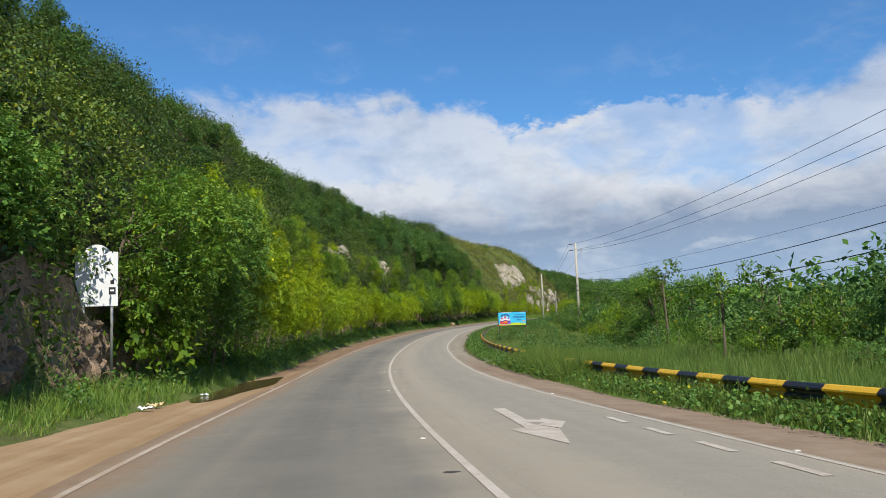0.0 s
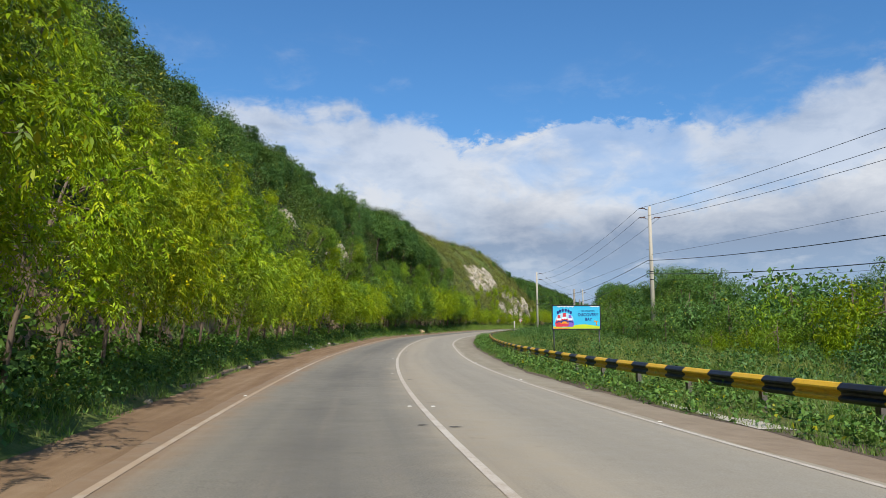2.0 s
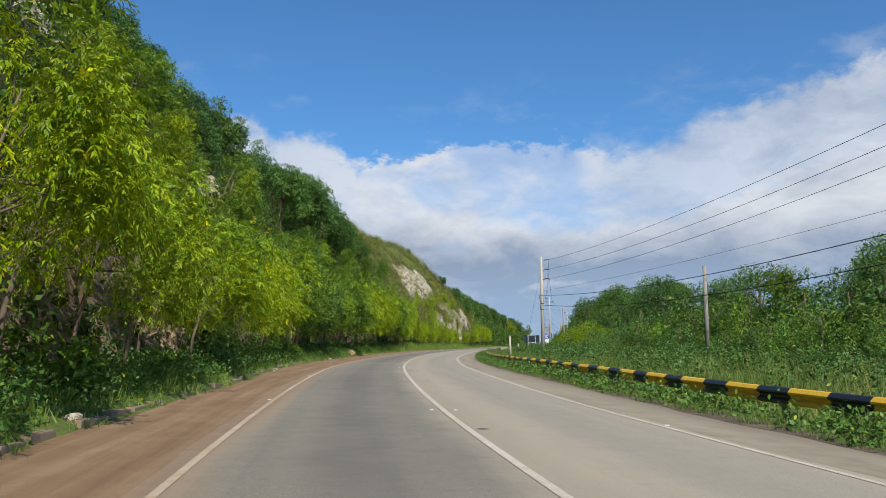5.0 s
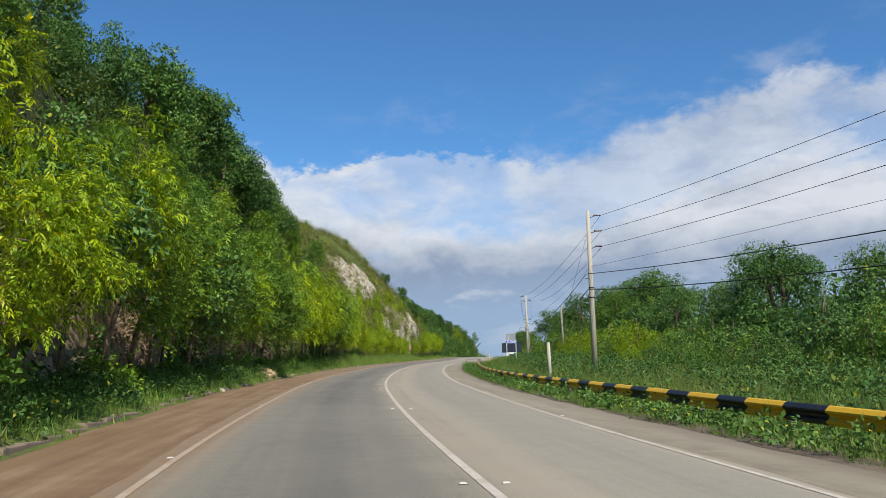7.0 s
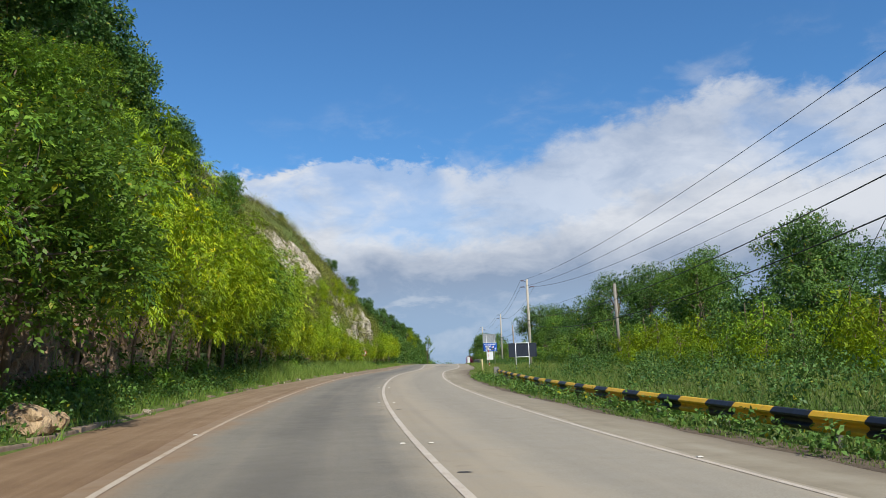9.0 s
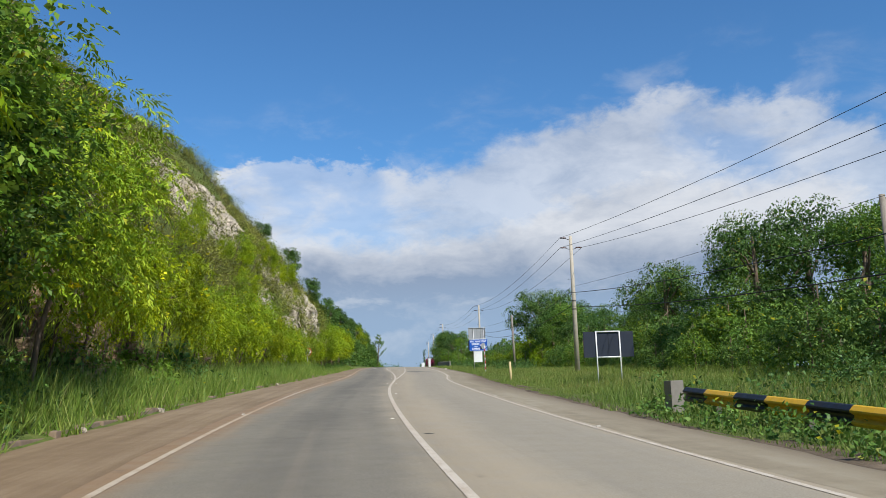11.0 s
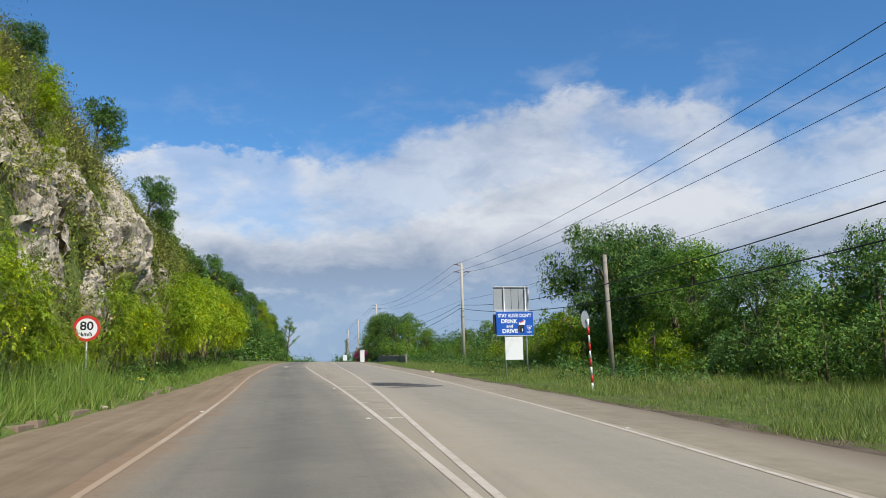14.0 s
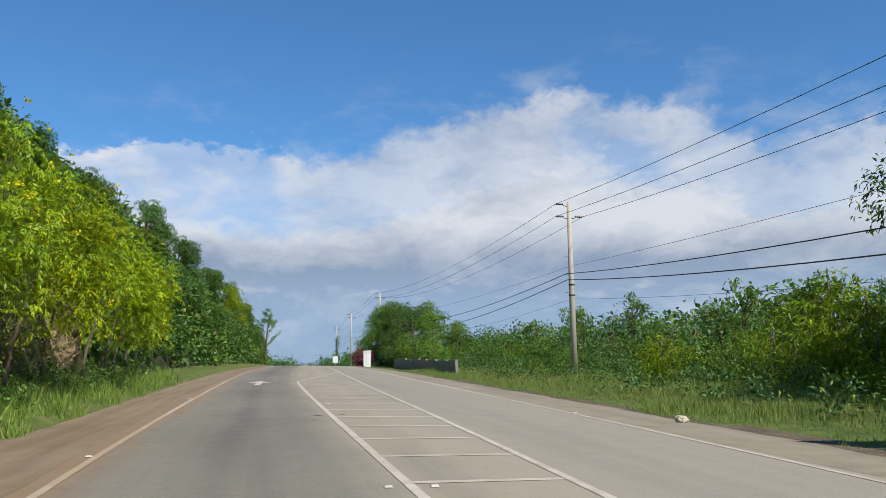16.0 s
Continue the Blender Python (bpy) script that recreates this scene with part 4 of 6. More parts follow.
def build_stay():
    top = wire_point(STACKED, 0, 1.2, 9)
    foot = Vector(place(167.5, 9.6, None, -0.2))
    mid = top.lerp(foot, 0.5)
    ob = part("stay_wire", rod([top - mid, foot - mid], 0.007, 6), WIRE)
    ob.matrix_basis = Matrix.Translation(mid)
    tagged(ob, "slanting steel stay wire from a utility pole to the grass", "stay wire")


build_stay()
# short poles beyond the main line
simple_pole("wooden_pole", 16.1, 123.0, 4.6, 0.12, 0.09, WOOD, "slim weathered wooden pole standing in tall grass", "pole", 0.5, "wooden poles")
simple_pole("wooden_pole", 33.5, 197.0, 5.3, 0.12, 0.09, WOOD, "slim weathered wooden pole standing in tall grass", "pole", -1.0, "wooden poles")
simple_pole("wooden_pole", 52.85, 256.8, 5.6, 0.13, 0.09, WOOD, "slim weathered wooden pole standing in tall grass", "pole", -1.2, "wooden poles")
simple_pole("concrete_post", 14.45, 154.4, 1.9, 0.085, 0.08, CONCRETE, "short round concrete post behind the crash barrier", "post", -1.5, "short posts", STEEL)
simple_pole("marker_post", 34.0, 222.25, 1.05, 0.07, 0.065, POST_CREAM, "short cream-painted marker post in the grass", "post", -2.0, "short posts")


# ---- signs ----
def leg(root, x, z0, z1, mat, r=0.03, y=0.03):
    return part("leg", rod([(x, y, z0), (x, y, z1)], r, 10), mat, root)


PALE_PRINT = plain("pale_cyan_print", (0.42, 0.68, 0.8), 0.4, 0, 0.05, 2.0, soil=0.05)


def build_billboard():
    x, y = 6.2, 77.23
    z = ground_z(x, y)
    root = thing("billboard", pose(x, y, 0, 0, 0, -1.5), "roadside billboard with a cyan print of drink bottles", "billboard")
    w, z0, z1 = 2.44, 2.93, 4.14
    board = part("panel", box(w, 0.04, z1 - z0, 0, 0, (z0 + z1) / 2), SKY_PRINT, root, "cyan printed panel")
    for sx in (-1, 1):
        part("frame_side", box(0.05, 0.07, z1 - z0 + 0.1, sx * (w / 2 + 0.015), 0, (z0 + z1) / 2, 0.006), DARK_STEEL, root)
        leg(root, sx * (w / 2 - 0.05), z - 0.3, z0, DARK_STEEL, 0.035, 0.04)
    for zz in (z0, z1):
        part("frame_rail", box(w + 0.08, 0.07, 0.05, 0, 0, zz, 0.006), DARK_STEEL, root)
    f = -0.022
    # green foreground, clouds, tree
    hills = [(-1.2, z0 + 0.03)] + [(x1, z0 + 0.16 + 0.06 * math.sin(x1 * 3 + 0.5) + (0.03 if x1 > -0.2 else 0)) for x1 in np.linspace(-1.2, 1.2, 24)] + [(1.2, z0 + 0.03)]
    part("printed_meadow", slab(hills, f - 0.002, f), LIME_PRINT, board)
    part("printed_path", slab([(-1.2, z0 + 0.03), (-1.2, z0 + 0.09), (-0.5, z0 + 0.06), (-0.3, z0 + 0.03)], f - 0.004, f - 0.002), ORANGE_PRINT, board)
    for cx, cw in ((-0.75, 0.28), (-0.3, 0.22), (0.95, 0.26)):
        part("printed_cloud", slab([(cx + cw * math.cos(a), z1 - 0.03 - (0.05 + 0.02 * math.sin(5 * a)) * abs(math.sin(a))) for a in np.linspace(math.pi, 2 * math.pi, 14)], f - 0.002, f), WHITE_PRINT, board)
    part("printed_tree", slab([(1.0, z0 + 0.2), (1.06, z0 + 0.2), (1.06, z0 + 0.38), (1.14, z0 + 0.4), (0.9, z0 + 0.44), (0.88, z0 + 0.4), (1.0, z0 + 0.37)], f - 0.004, f), ORANGE_PRINT, board)
    # three bottles
    glow = part("printed_glow", disc(0.36, f - 0.003, f - 0.001, -0.62, z0 + 0.48, 28, 1.3), PALE_PRINT, board)
    for bx, mats, s2 in ((-0.9, RED_PRINT, 0.95), (-0.33, PURPLE_PRINT, 0.95), (-0.62, ORANGE_PRINT, 1.08)):
        body = [(-0.15, 0.12), (-0.2, 0.2), (-0.21, 0.34), (-0.17, 0.46), (-0.08, 0.58), (-0.08, 0.66), (0.08, 0.66), (0.08, 0.58), (0.17, 0.46), (0.21, 0.34), (0.2, 0.2), (0.15, 0.12)]
        fr = f - (0.007 if s2 > 1 else 0.005)
        part("printed_bottle", slab([(bx + a * s2, z0 + 0.01 + b * s2) for a, b in body], fr, fr + 0.002), mats if s2 < 1 else RED_PRINT, board)
        part("printed_band", slab([(bx + a * s2 * 1.0, z0 + 0.01 + b * s2) for a, b in ((-0.2, 0.26), (-0.2, 0.38), (0.2, 0.38), (0.2, 0.26))], fr - 0.002, fr), mats, board)
        part("printed_neck", slab([(bx + a * s2, z0 + 0.01 + b * s2) for a, b in ((-0.15, 0.47), (-0.08, 0.58), (0.08, 0.58), (0.15, 0.47))], fr - 0.002, fr), WHITE_PRINT, board)
        part("printed_cap", slab([(bx + a * s2, z0 + 0.01 + b * s2) for a, b in ((-0.075, 0.64), (-0.075, 0.76), (0.075, 0.76), (0.075, 0.64))], fr - 0.003, fr - 0.001), RED_PRINT if mats is not PURPLE_PRINT else PURPLE_PRINT, board)
        part("printed_logo_bar", slab([(bx + a * s2, z0 + 0.01 + b * s2) for a, b in ((-0.16, 0.335), (0, 0.375), (0.16, 0.335), (0.16, 0.4), (0, 0.44), (-0.16, 0.4))], fr - 0.005, fr - 0.003), NAVY_PRINT, board)
    for k in range(6):
        a = 2.55 - k * 0.39
        part("printed_logo_shape", disc(0.085, f - 0.005, f - 0.003, -0.62 + 0.4 * math.cos(a), z0 + 0.7 + 0.28 * math.sin(a), 9, 0.75), NAVY_PRINT, board, "dark blue blob of an arched logo")
    words("YOU ARE LEAVING", 0.12, NAVY_PRINT, board, 0.6, f - 0.003, z0 + 0.93, 0.7, 0.002)
    words("DISCOVERY", 0.2, NAVY_PRINT, board, 0.6, f - 0.003, z0 + 0.73, 1.06, 0.006)
    words("BAY", 0.2, NAVY_PRINT, board, 0.62, f - 0.003, z0 + 0.5, 0.36, 0.006)
    for sx in (0.17, 1.06):
        part("printed_dash", slab([(sx - 0.05, z0 + 0.92), (sx + 0.05, z0 + 0.92), (sx + 0.05, z0 + 0.935), (sx - 0.05, z0 + 0.935)], f - 0.003, f), NAVY_PRINT, board)


build_billboard()


def build_drink_sign():
    x, y = 51.8, 262.6
    g = ground_z(x, y)
    root = thing("safety_sign", pose(x, y, g, 0, 0, -16), "blue road safety sign on two steel legs beside grass", "road sign")
    t = 12.12 - g
    w, h, c = 1.92, 1.2, -0.125
    board = part("panel", box(w, 0.05, h, c, -0.06, t - h / 2, 0.004), SIGN_BLUE, root)
    for zz in (t, t - h):
        part("trim", box(w + 0.02, 0.055, 0.018, c, -0.06, zz), WHITE_PRINT, board)
    part("side_box", box(0.3, 0.06, h * 0.8, c - w / 2 + 0.02, 0.03, t - h * 0.52), DARK_STEEL, root, "dark steel box behind the panel")
    f = -0.088
    words("STAY ALIVE! DON'T", 0.24, WHITE_PRINT, board, c, f, t - 0.22, 1.74, 0.009)
    words("DRINK", 0.27, WHITE_PRINT, board, c - 0.3, f, t - 0.5, 0.86, 0.011)
    words("and", 0.2, WHITE_PRINT, board, c - 0.27, f, t - 0.74, 0.34, 0.008)
    words("DRIVE", 0.27, WHITE_PRINT, board, c - 0.27, f, t - 0.99, 0.8, 0.011)
    m = c + 0.36
    part("printed_mug", slab([(m - 0.12, t - 1.06), (m - 0.13, t - 0.66), (m + 0.13, t - 0.66), (m + 0.12, t - 1.06)], f - 0.002, f + 0.002), SIGN_INK, board)
    part("printed_handle", slab([(m - 0.13, t - 0.72), (m - 0.21, t - 0.75), (m - 0.21, t - 0.97), (m - 0.12, t - 1.0), (m - 0.12, t - 0.94), (m - 0.165, t - 0.92), (m - 0.165, t - 0.8), (m - 0.13, t - 0.78)], f - 0.002, f + 0.002), SIGN_INK, board)
    part("printed_foam", slab([(m - 0.14, t - 0.68), (m - 0.17, t - 0.58), (m - 0.1, t - 0.52), (m + 0.02, t - 0.55), (m + 0.1, t - 0.4), (m + 0.2, t - 0.47), (m + 0.16, t - 0.68)], f - 0.004, f), WHITE_PRINT, board)
    part("printed_gleam", slab([(m - 0.02, t - 0.96), (m + 0.02, t - 0.82), (m + 0.06, t - 0.96), (m + 0.02, t - 1.01)], f - 0.004, f - 0.002), WHITE_PRINT, board)
    part("printed_red_bar", slab([(m - 0.12, t - 0.56), (m + 0.13, t - 0.42), (m + 0.14, t - 0.47), (m - 0.1, t - 0.61)], f - 0.006, f - 0.004), RED_PRINT, board)
    e = c + 0.74
    part("printed_emblem", slab([(e - 0.15, t - 0.72), (e + 0.15, t - 0.72), (e, t - 0.98)], f - 0.002, f + 0.002), WHITE_PRINT, board)
    part("printed_emblem_core", slab([(e - 0.105, t - 0.745), (e + 0.105, t - 0.745), (e, t - 0.935)], f - 0.004, f - 0.001), SIGN_BLUE, board)
    part("printed_emblem_eye", slab([(e - 0.06, t - 0.77), (e + 0.06, t - 0.77), (e, t - 0.88)], f - 0.006, f - 0.003), WHITE_PRINT, board)
    for zz, k in ((1.04, 0.14), (1.09, 0.11)):
        part("printed_text_bar", slab([(e - k, t - zz), (e + k, t - zz), (e + k, t - zz + 0.025), (e - k, t - zz + 0.025)], f - 0.002, f), WHITE_PRINT, board)
    white = part("white_panel", box(0.92, 0.03, 1.14, -0.2, -0.05, t - h - 0.06 - 0.57, 0.004), WHITE, root, "blank white panel below the sign")
    part("panel_edge", box(0.035, 0.04, 1.12, 0.275, -0.03, t - h - 0.06 - 0.57), DARK_STEEL, white)
    for lx in (-0.62, 0.5):
        part("leg", rod([(lx, 0.04, -0.3), (lx, 0.04, t + 1.05)], 0.045, 10), STEEL, root)
    up = part("upper_panel", box(1.84, 0.04, 1.18, -0.22, 0.12, t + 0.66, 0.004), PANEL_GREY, root, "grey back of a panel that faces away")
    for lx in (-0.62, 0.5):
        part("upright", box(0.07, 0.05, 1.24, lx, 0.05, t + 0.64, 0.006), STEEL, up)
    for lx in (-0.22, 0.16, 0.62):
        part("seam", box(0.015, 0.01, 1.1, lx, 0.095, t + 0.66), DARK_STEEL, up)
    for zz in (0.07, 1.24):
        part("cross_rail", box(1.86, 0.05, 0.06, -0.22, 0.07, t + zz, 0.006), STEEL, up)
    part("bent_strip", rod([(0.66, 0.02, t + 1.15), (0.7, 0.0, t + 0.75), (0.63, 0.01, t + 0.4)], 0.02, 6), STEEL, up, "loose bent metal strip")


build_drink_sign()


def build_back_sign():
    x, y = 33.05, 211.2
    g = ground_z(x, y)
    root = thing("sign_board", pose(x, y, g, 0, 0, -14), "dark back of a road sign in a white pipe frame", "road sign")
    t = 9.2 - g
    part("panel", box(2.3, 0.04, 1.12, 0.02, 0.08, t - 0.56, 0.004), SIGN_NAVY, root)
    for k in range(1, 4):
        part("panel_rib", box(0.02, 0.02, 1.1, -1.1 + k * 0.56, 0.055, t - 0.56), SIGN_NAVY, root)
    for lx in (-0.56, 0.52):
        leg(root, lx, -0.3, t + 0.02, WHITE, 0.032, 0.02)
    for zz in (t, t - 1.12):
        part("frame_rail", rod([(-0.56, 0.02, zz), (0.52, 0.02, zz)], 0.032, 10), WHITE, root)


build_back_sign()


def build_speed_sign():
    x, y = 30.6, 253.3
    g = ground_z(x, y)
    root = thing("speed_limit_sign", pose(x, y, g, 0, 0, -18), "round red-rimmed speed limit sign on a thin post", "road sign")
    t = 10.52 - g
    part("post", rod([(0, 0.03, -0.3), (0, 0.03, t + 0.2)], 0.028, 10), STEEL, root)
    face = part("face", disc(0.36, -0.008, 0.004, 0, t), WHITE, root)
    part("rim", ring(0.29, 0.37, -0.014, 0.006, t), SIGN_RED, root, "red rim")
    words("80", 0.34, SIGN_INK, face, 0, -0.012, t + 0.06, 0.36, 0.006)
    words("km/h", 0.15, SIGN_INK, face, 0, -0.012, t - 0.17, 0.3, 0.004)


build_speed_sign()


def build_striped_post():
    x, y = 46.3, 250.2
    g = ground_z(x, y)
    root = thing("striped_sign_post", pose(x, y, g, 0, -1.5, -18), "red and white striped post with a round sign seen from behind", "road sign")
    n = 9
    for k in range(n):
        part("stripe", rod([(0, 0, k * 0.27 - (0.3 if k == 0 else 0)), (0, 0, (k + 1) * 0.27)], 0.035, 10), SIGN_RED if k % 2 else WHITE, root)
    back = part("sign_back", disc(0.3, -0.008, 0.008, 0, 0), PANEL_GREY, root, "grey back of a round sign")
    back.matrix_basis = pose(-0.07, 0.07, 2.42, 0, 0, 42)
    part("clamp", box(0.12, 0.05, 0.05, 0, 0.03, 2.42, 0.005), STEEL, root)


build_striped_post()


def build_blank_sign():
    x, y = -9.5, 24.0
    g = ground_z(x, y)
    root = thing("blank_sign", pose(x, y, g, 0, 0, 10), "blank white board with an arched top on two posts", "road sign")
    z0, w, h = 1.5, 1.14, 1.5
    top = [(-w / 2, z0), (-w / 2, z0 + h), (-w * 0.36, z0 + h + 0.02)] + [(w * 0.3 * math.cos(a), z0 + h + 0.02 + 0.2 * math.sin(a) ** 1.5) for a in np.linspace(math.pi - 0.12, 0.12, 14)] + [(w * 0.36, z0 + h + 0.02), (w / 2, z0 + h), (w / 2, z0)]
    board = part("board", slab(top, -0.02, 0.02), WHITE, root)
    part("sticker", box(0.18, 0.004, 0.2, 0.42, -0.024, z0 + 0.42), DARK_STEEL, board, "small dark sticker")
    part("sticker_mark", box(0.1, 0.004, 0.05, 0.42, -0.028, z0 + 0.43), WHITE_PRINT, board)
    part("sticker_upper", box(0.1, 0.004, 0.11, 0.42, -0.024, z0 + 0.66), DARK_STEEL, board, "small dark sticker")
    for lx in (-0.35, 0.4):
        part("leg", rod([(lx, 0.05, -0.3), (lx, 0.05, z0 + h)], 0.042, 10), STEEL, root)


build_blank_sign()


# ---- stones, litter, culvert slab ----
def build_stone(s, u, size, seed, mat, label, name="boulder", category="boulder"):
    rng = random.Random(seed)
    bm = bmesh.new()
    bmesh.ops.create_icosphere(bm, subdivisions=3, radius=1)
    for v in bm.verts:
        d = v.co.normalized()
        k = 1 + 0.35 * noise.noise(d * 1.3 + Vector((seed, 0, 0))) + 0.18 * noise.noise(d * 3.1 + Vector((0, seed, 0)))
        v.co = Vector((round(d.x * k * 2.6) / 2.6 * 0.35 + d.x * k * 0.65, d.y * k, (round(d.z * k * 2.2) / 2.2 * 0.35 + d.z * k * 0.65) * 0.72)) * size
    x, y, z = map(float, place(s, u))
    ob = part(name, bm, mat)
    ob.matrix_basis = pose(x, y, z + size * 0.4, rng.uniform(-10, 10), rng.uniform(-10, 10), rng.uniform(0, 360))
    tagged(ob, label, category, "loose stones")


TAN_STONE = make_rock("tan_stone", (0.6, 0.44, 0.26), (0.2, 0.13, 0.08), (0.45, 0.27, 0.13))
build_stone(163.8, -6.75, 0.48, 2, TAN_STONE, "tan limestone boulder lying beside the kerb")
build_stone(164.6, -6.5, 0.3, 5, TAN_STONE, "broken tan stone beside the boulder")
build_stone(209.0, -8.0, 0.42, 7, LIMESTONE, "pale rock lying in the grass bank")
for k, (s, u, r) in enumerate(((96.5, -5.75, 0.12), (88.2, -5.6, 0.1), (101, -5.5, 0.09), (120, -5.3, 0.1), (149, -6.1, 0.12), (155, -6.2, 0.1), (171, -6.3, 0.13), (197, -5.9, 0.1), (203, -5.85, 0.11), (226, -5.7, 0.1), (252, -5.6, 0.1), (279.5, 6.6, 0.12), (66, -5.4, 0.09), (51, -5.2, 0.08))):
    build_stone(s, u, r, 20 + k, LIMESTONE, "small pale stone on the dusty shoulder", "stone", "stone")


def build_litter(s, u, size, seed, mat, label):
    """A crumpled scrap."""
    rng = random.Random(seed)
    bm = bmesh.new()
    bmesh.ops.create_grid(bm, x_segments=7, y_segments=7, size=size)
    for v in bm.verts:
        v.co.z = size * (0.5 + 0.5 * noise.noise(v.co * (2.2 / size) + Vector((seed, 0, 0)))) + rng.uniform(0, size * 0.15)
        v.co.x *= rng.uniform(0.7, 1.0)
    x, y, z = map(float, place(s, u))
    ob = part("litter", bm, mat)
    ob.matrix_basis = pose(x, y, z, 0, 0, rng.uniform(0, 360))
    tagged(ob, label, "litter", "litter")


for k, (s, u, r) in enumerate(((20.7, -5.9, 0.16), (21.6, -5.9, 0.18), (25.8, -5.5, 0.1), (88.8, -6.3, 0.25), (89.6, -6.6, 0.2), (90.4, -6.1, 0.14), (87.9, -5.8, 0.12))):
    build_litter(s, u, r, 40 + k, WHITE if k != 1 else POST_CREAM, "crumpled pale scrap of litter on the verge")

flat_mark("culvert_slab", [(46.2, 5.0), (46.35, 5.3), (46.1, 5.6), (48.0, 5.72), (51.8, 5.62), (52.3, 5.4), (50.4, 5.2), (48.6, 5.15)], CONCRETE, 0.012, "pale broken concrete slab at the edge of the shoulder")


# ---- far end of the road: walls, gate, house ----
def build_far_wall():
    root = thing("roadside_wall", pose(0, 0, 0), "grey weathered concrete wall panels beside the road", "wall")
    rng = random.Random(9)
    s = 315.5
    while s < 339:
        n = rng.uniform(2.6, 3.2)
        u = 9.1 - (s - 317) * 0.06
        a, b = place(s, u), place(s + n, u - n * 0.06)
        h = rng.uniform(0.75, 0.9)
        hd = math.atan2(b[0] - a[0], b[1] - a[1])
        ob = part("wall_panel", box(0.18, n - 0.06, h + 0.4, 0, 0, (h - 0.4) / 2, 0.02), OLD_CONCRETE, root)
        ob.matrix_basis = pose(*((a + b) / 2).tolist(), 0, rng.uniform(-3, 3), -math.degrees(hd))
        s += n


build_far_wall()


def build_gate_and_house():
    WALLS = plain("white_house_wall", (0.72, 0.72, 0.7), 0.8, 0, 0.1, 1.0, (0.4, 0.38, 0.33), 0.3)
    ROOF = plain("pale_metal_roof", (0.5, 0.53, 0.56), 0.45, 0.4, 0.15, 1.0)
    FLOWER = make_leaf("magenta_flower", (0.16, 0.02, 0.06), (0.35, 0.03, 0.12), (0.5, 0.08, 0.2), 0.3, (0.3, 0.3, 0.05))
    for s, u in ((352, 6.3), (357, 6.3)):
        x, y, z = map(float, place(s, u))
        root = thing("gate_pillar", pose(x, y, z, 0, 0, -24), "white painted gate pillar with a cap", "pillar", "gate pillars")
        part("shaft", box(0.45, 0.45, 1.7, 0, 0, 0.65, 0.02), WHITE, root)
        part("cap", box(0.56, 0.56, 0.12, 0, 0, 1.56, 0.02), WHITE, root)
    x, y, z = map(float, place(371, 11.5))
    root = thing("house", pose(x, y, z, 0, 0, -26), "small white house with a pale metal roof behind trees", "house")
    part("wall", box(6.0, 5.0, 2.6, 0, 0, 1.2, 0.02), WALLS, root)
    bm = bmesh.new()
    v = [bm.verts.new(p) for p in ((-3.4, -2.9, 2.5), (3.4, -2.9, 2.5), (3.4, 2.9, 2.5), (-3.4, 2.9, 2.5), (-3.4, 0, 3.7), (3.4, 0, 3.7))]
    for f in ((0, 1, 5, 4), (2, 3, 4, 5), (1, 2, 5), (3, 0, 4), (3, 2, 1, 0)):
        bm.faces.new([v[i] for i in f])
    part("roof", bm, ROOF, root)
    for wx in (-1.6, 1.4):
        part("window", box(1.0, 0.06, 1.0, wx, -2.52, 1.4), SIGN_NAVY, root)
    # flowering hedge in front of it
    rng = np.random.default_rng(61)
    rows = []
    for k in range(34):
        p = place(359 + k * 0.75, 6.6 + rng.uniform(-0.4, 0.4))
        r = rng.uniform(0.5, 0.8)
        rows.append([*p[:2], p[2] + rng.uniform(0.4, 1.4), r, r, r * 0.8, rng.uniform(0.2, 0.9)])
    root = thing("flowering_hedge", pose(0, 0, 0), "magenta-flowering hedge along a garden boundary", "hedge")
    link("blossom", leaf_mesh("blossom", *sprays(rng, rows[::2], 16, 0.24, 0.16, 0.2, 6, 0.25)), FLOWER, root)
    link("foliage", leaf_mesh("foliage", *sprays(rng, rows, 12, 0.24, 0.14, 0.2, 6, 0.25)), LEAF_DARK, root)
    x, y, z = map(float, place(424, 5.9))
    root = thing("notice_board", pose(x, y, z, 0, 0, -28), "small white notice board on a post by the road", "road sign")
    part("post", rod([(0, 0.03, -0.3), (0, 0.03, 1.4)], 0.05, 8), STEEL, root)
    part("board", box(0.9, 0.06, 1.2, 0, 0, 1.5, 0.01), WHITE, root)
    x, y, z = map(float, place(426, 6.3))
    root = thing("overgrown_post", pose(x, y, z), "post overgrown with a dark climbing plant", "post")
    part("shaft", rod([(0, 0, -0.3), (0, 0, 5.6)], 0.09, 8), WOOD, root)
    rows = [[rng.normal(0, 0.15), rng.normal(0, 0.15), 0.4 + 0.3 * k, 0.34, 0.34, 0.3, 0.4] for k in range(18)]
    link("climbing_plant", leaf_mesh("climbing_plant", *sprays(rng, rows, 40, 0.2, 0.12, 0.3, 6, 0.25)), LEAF_DARK, root)
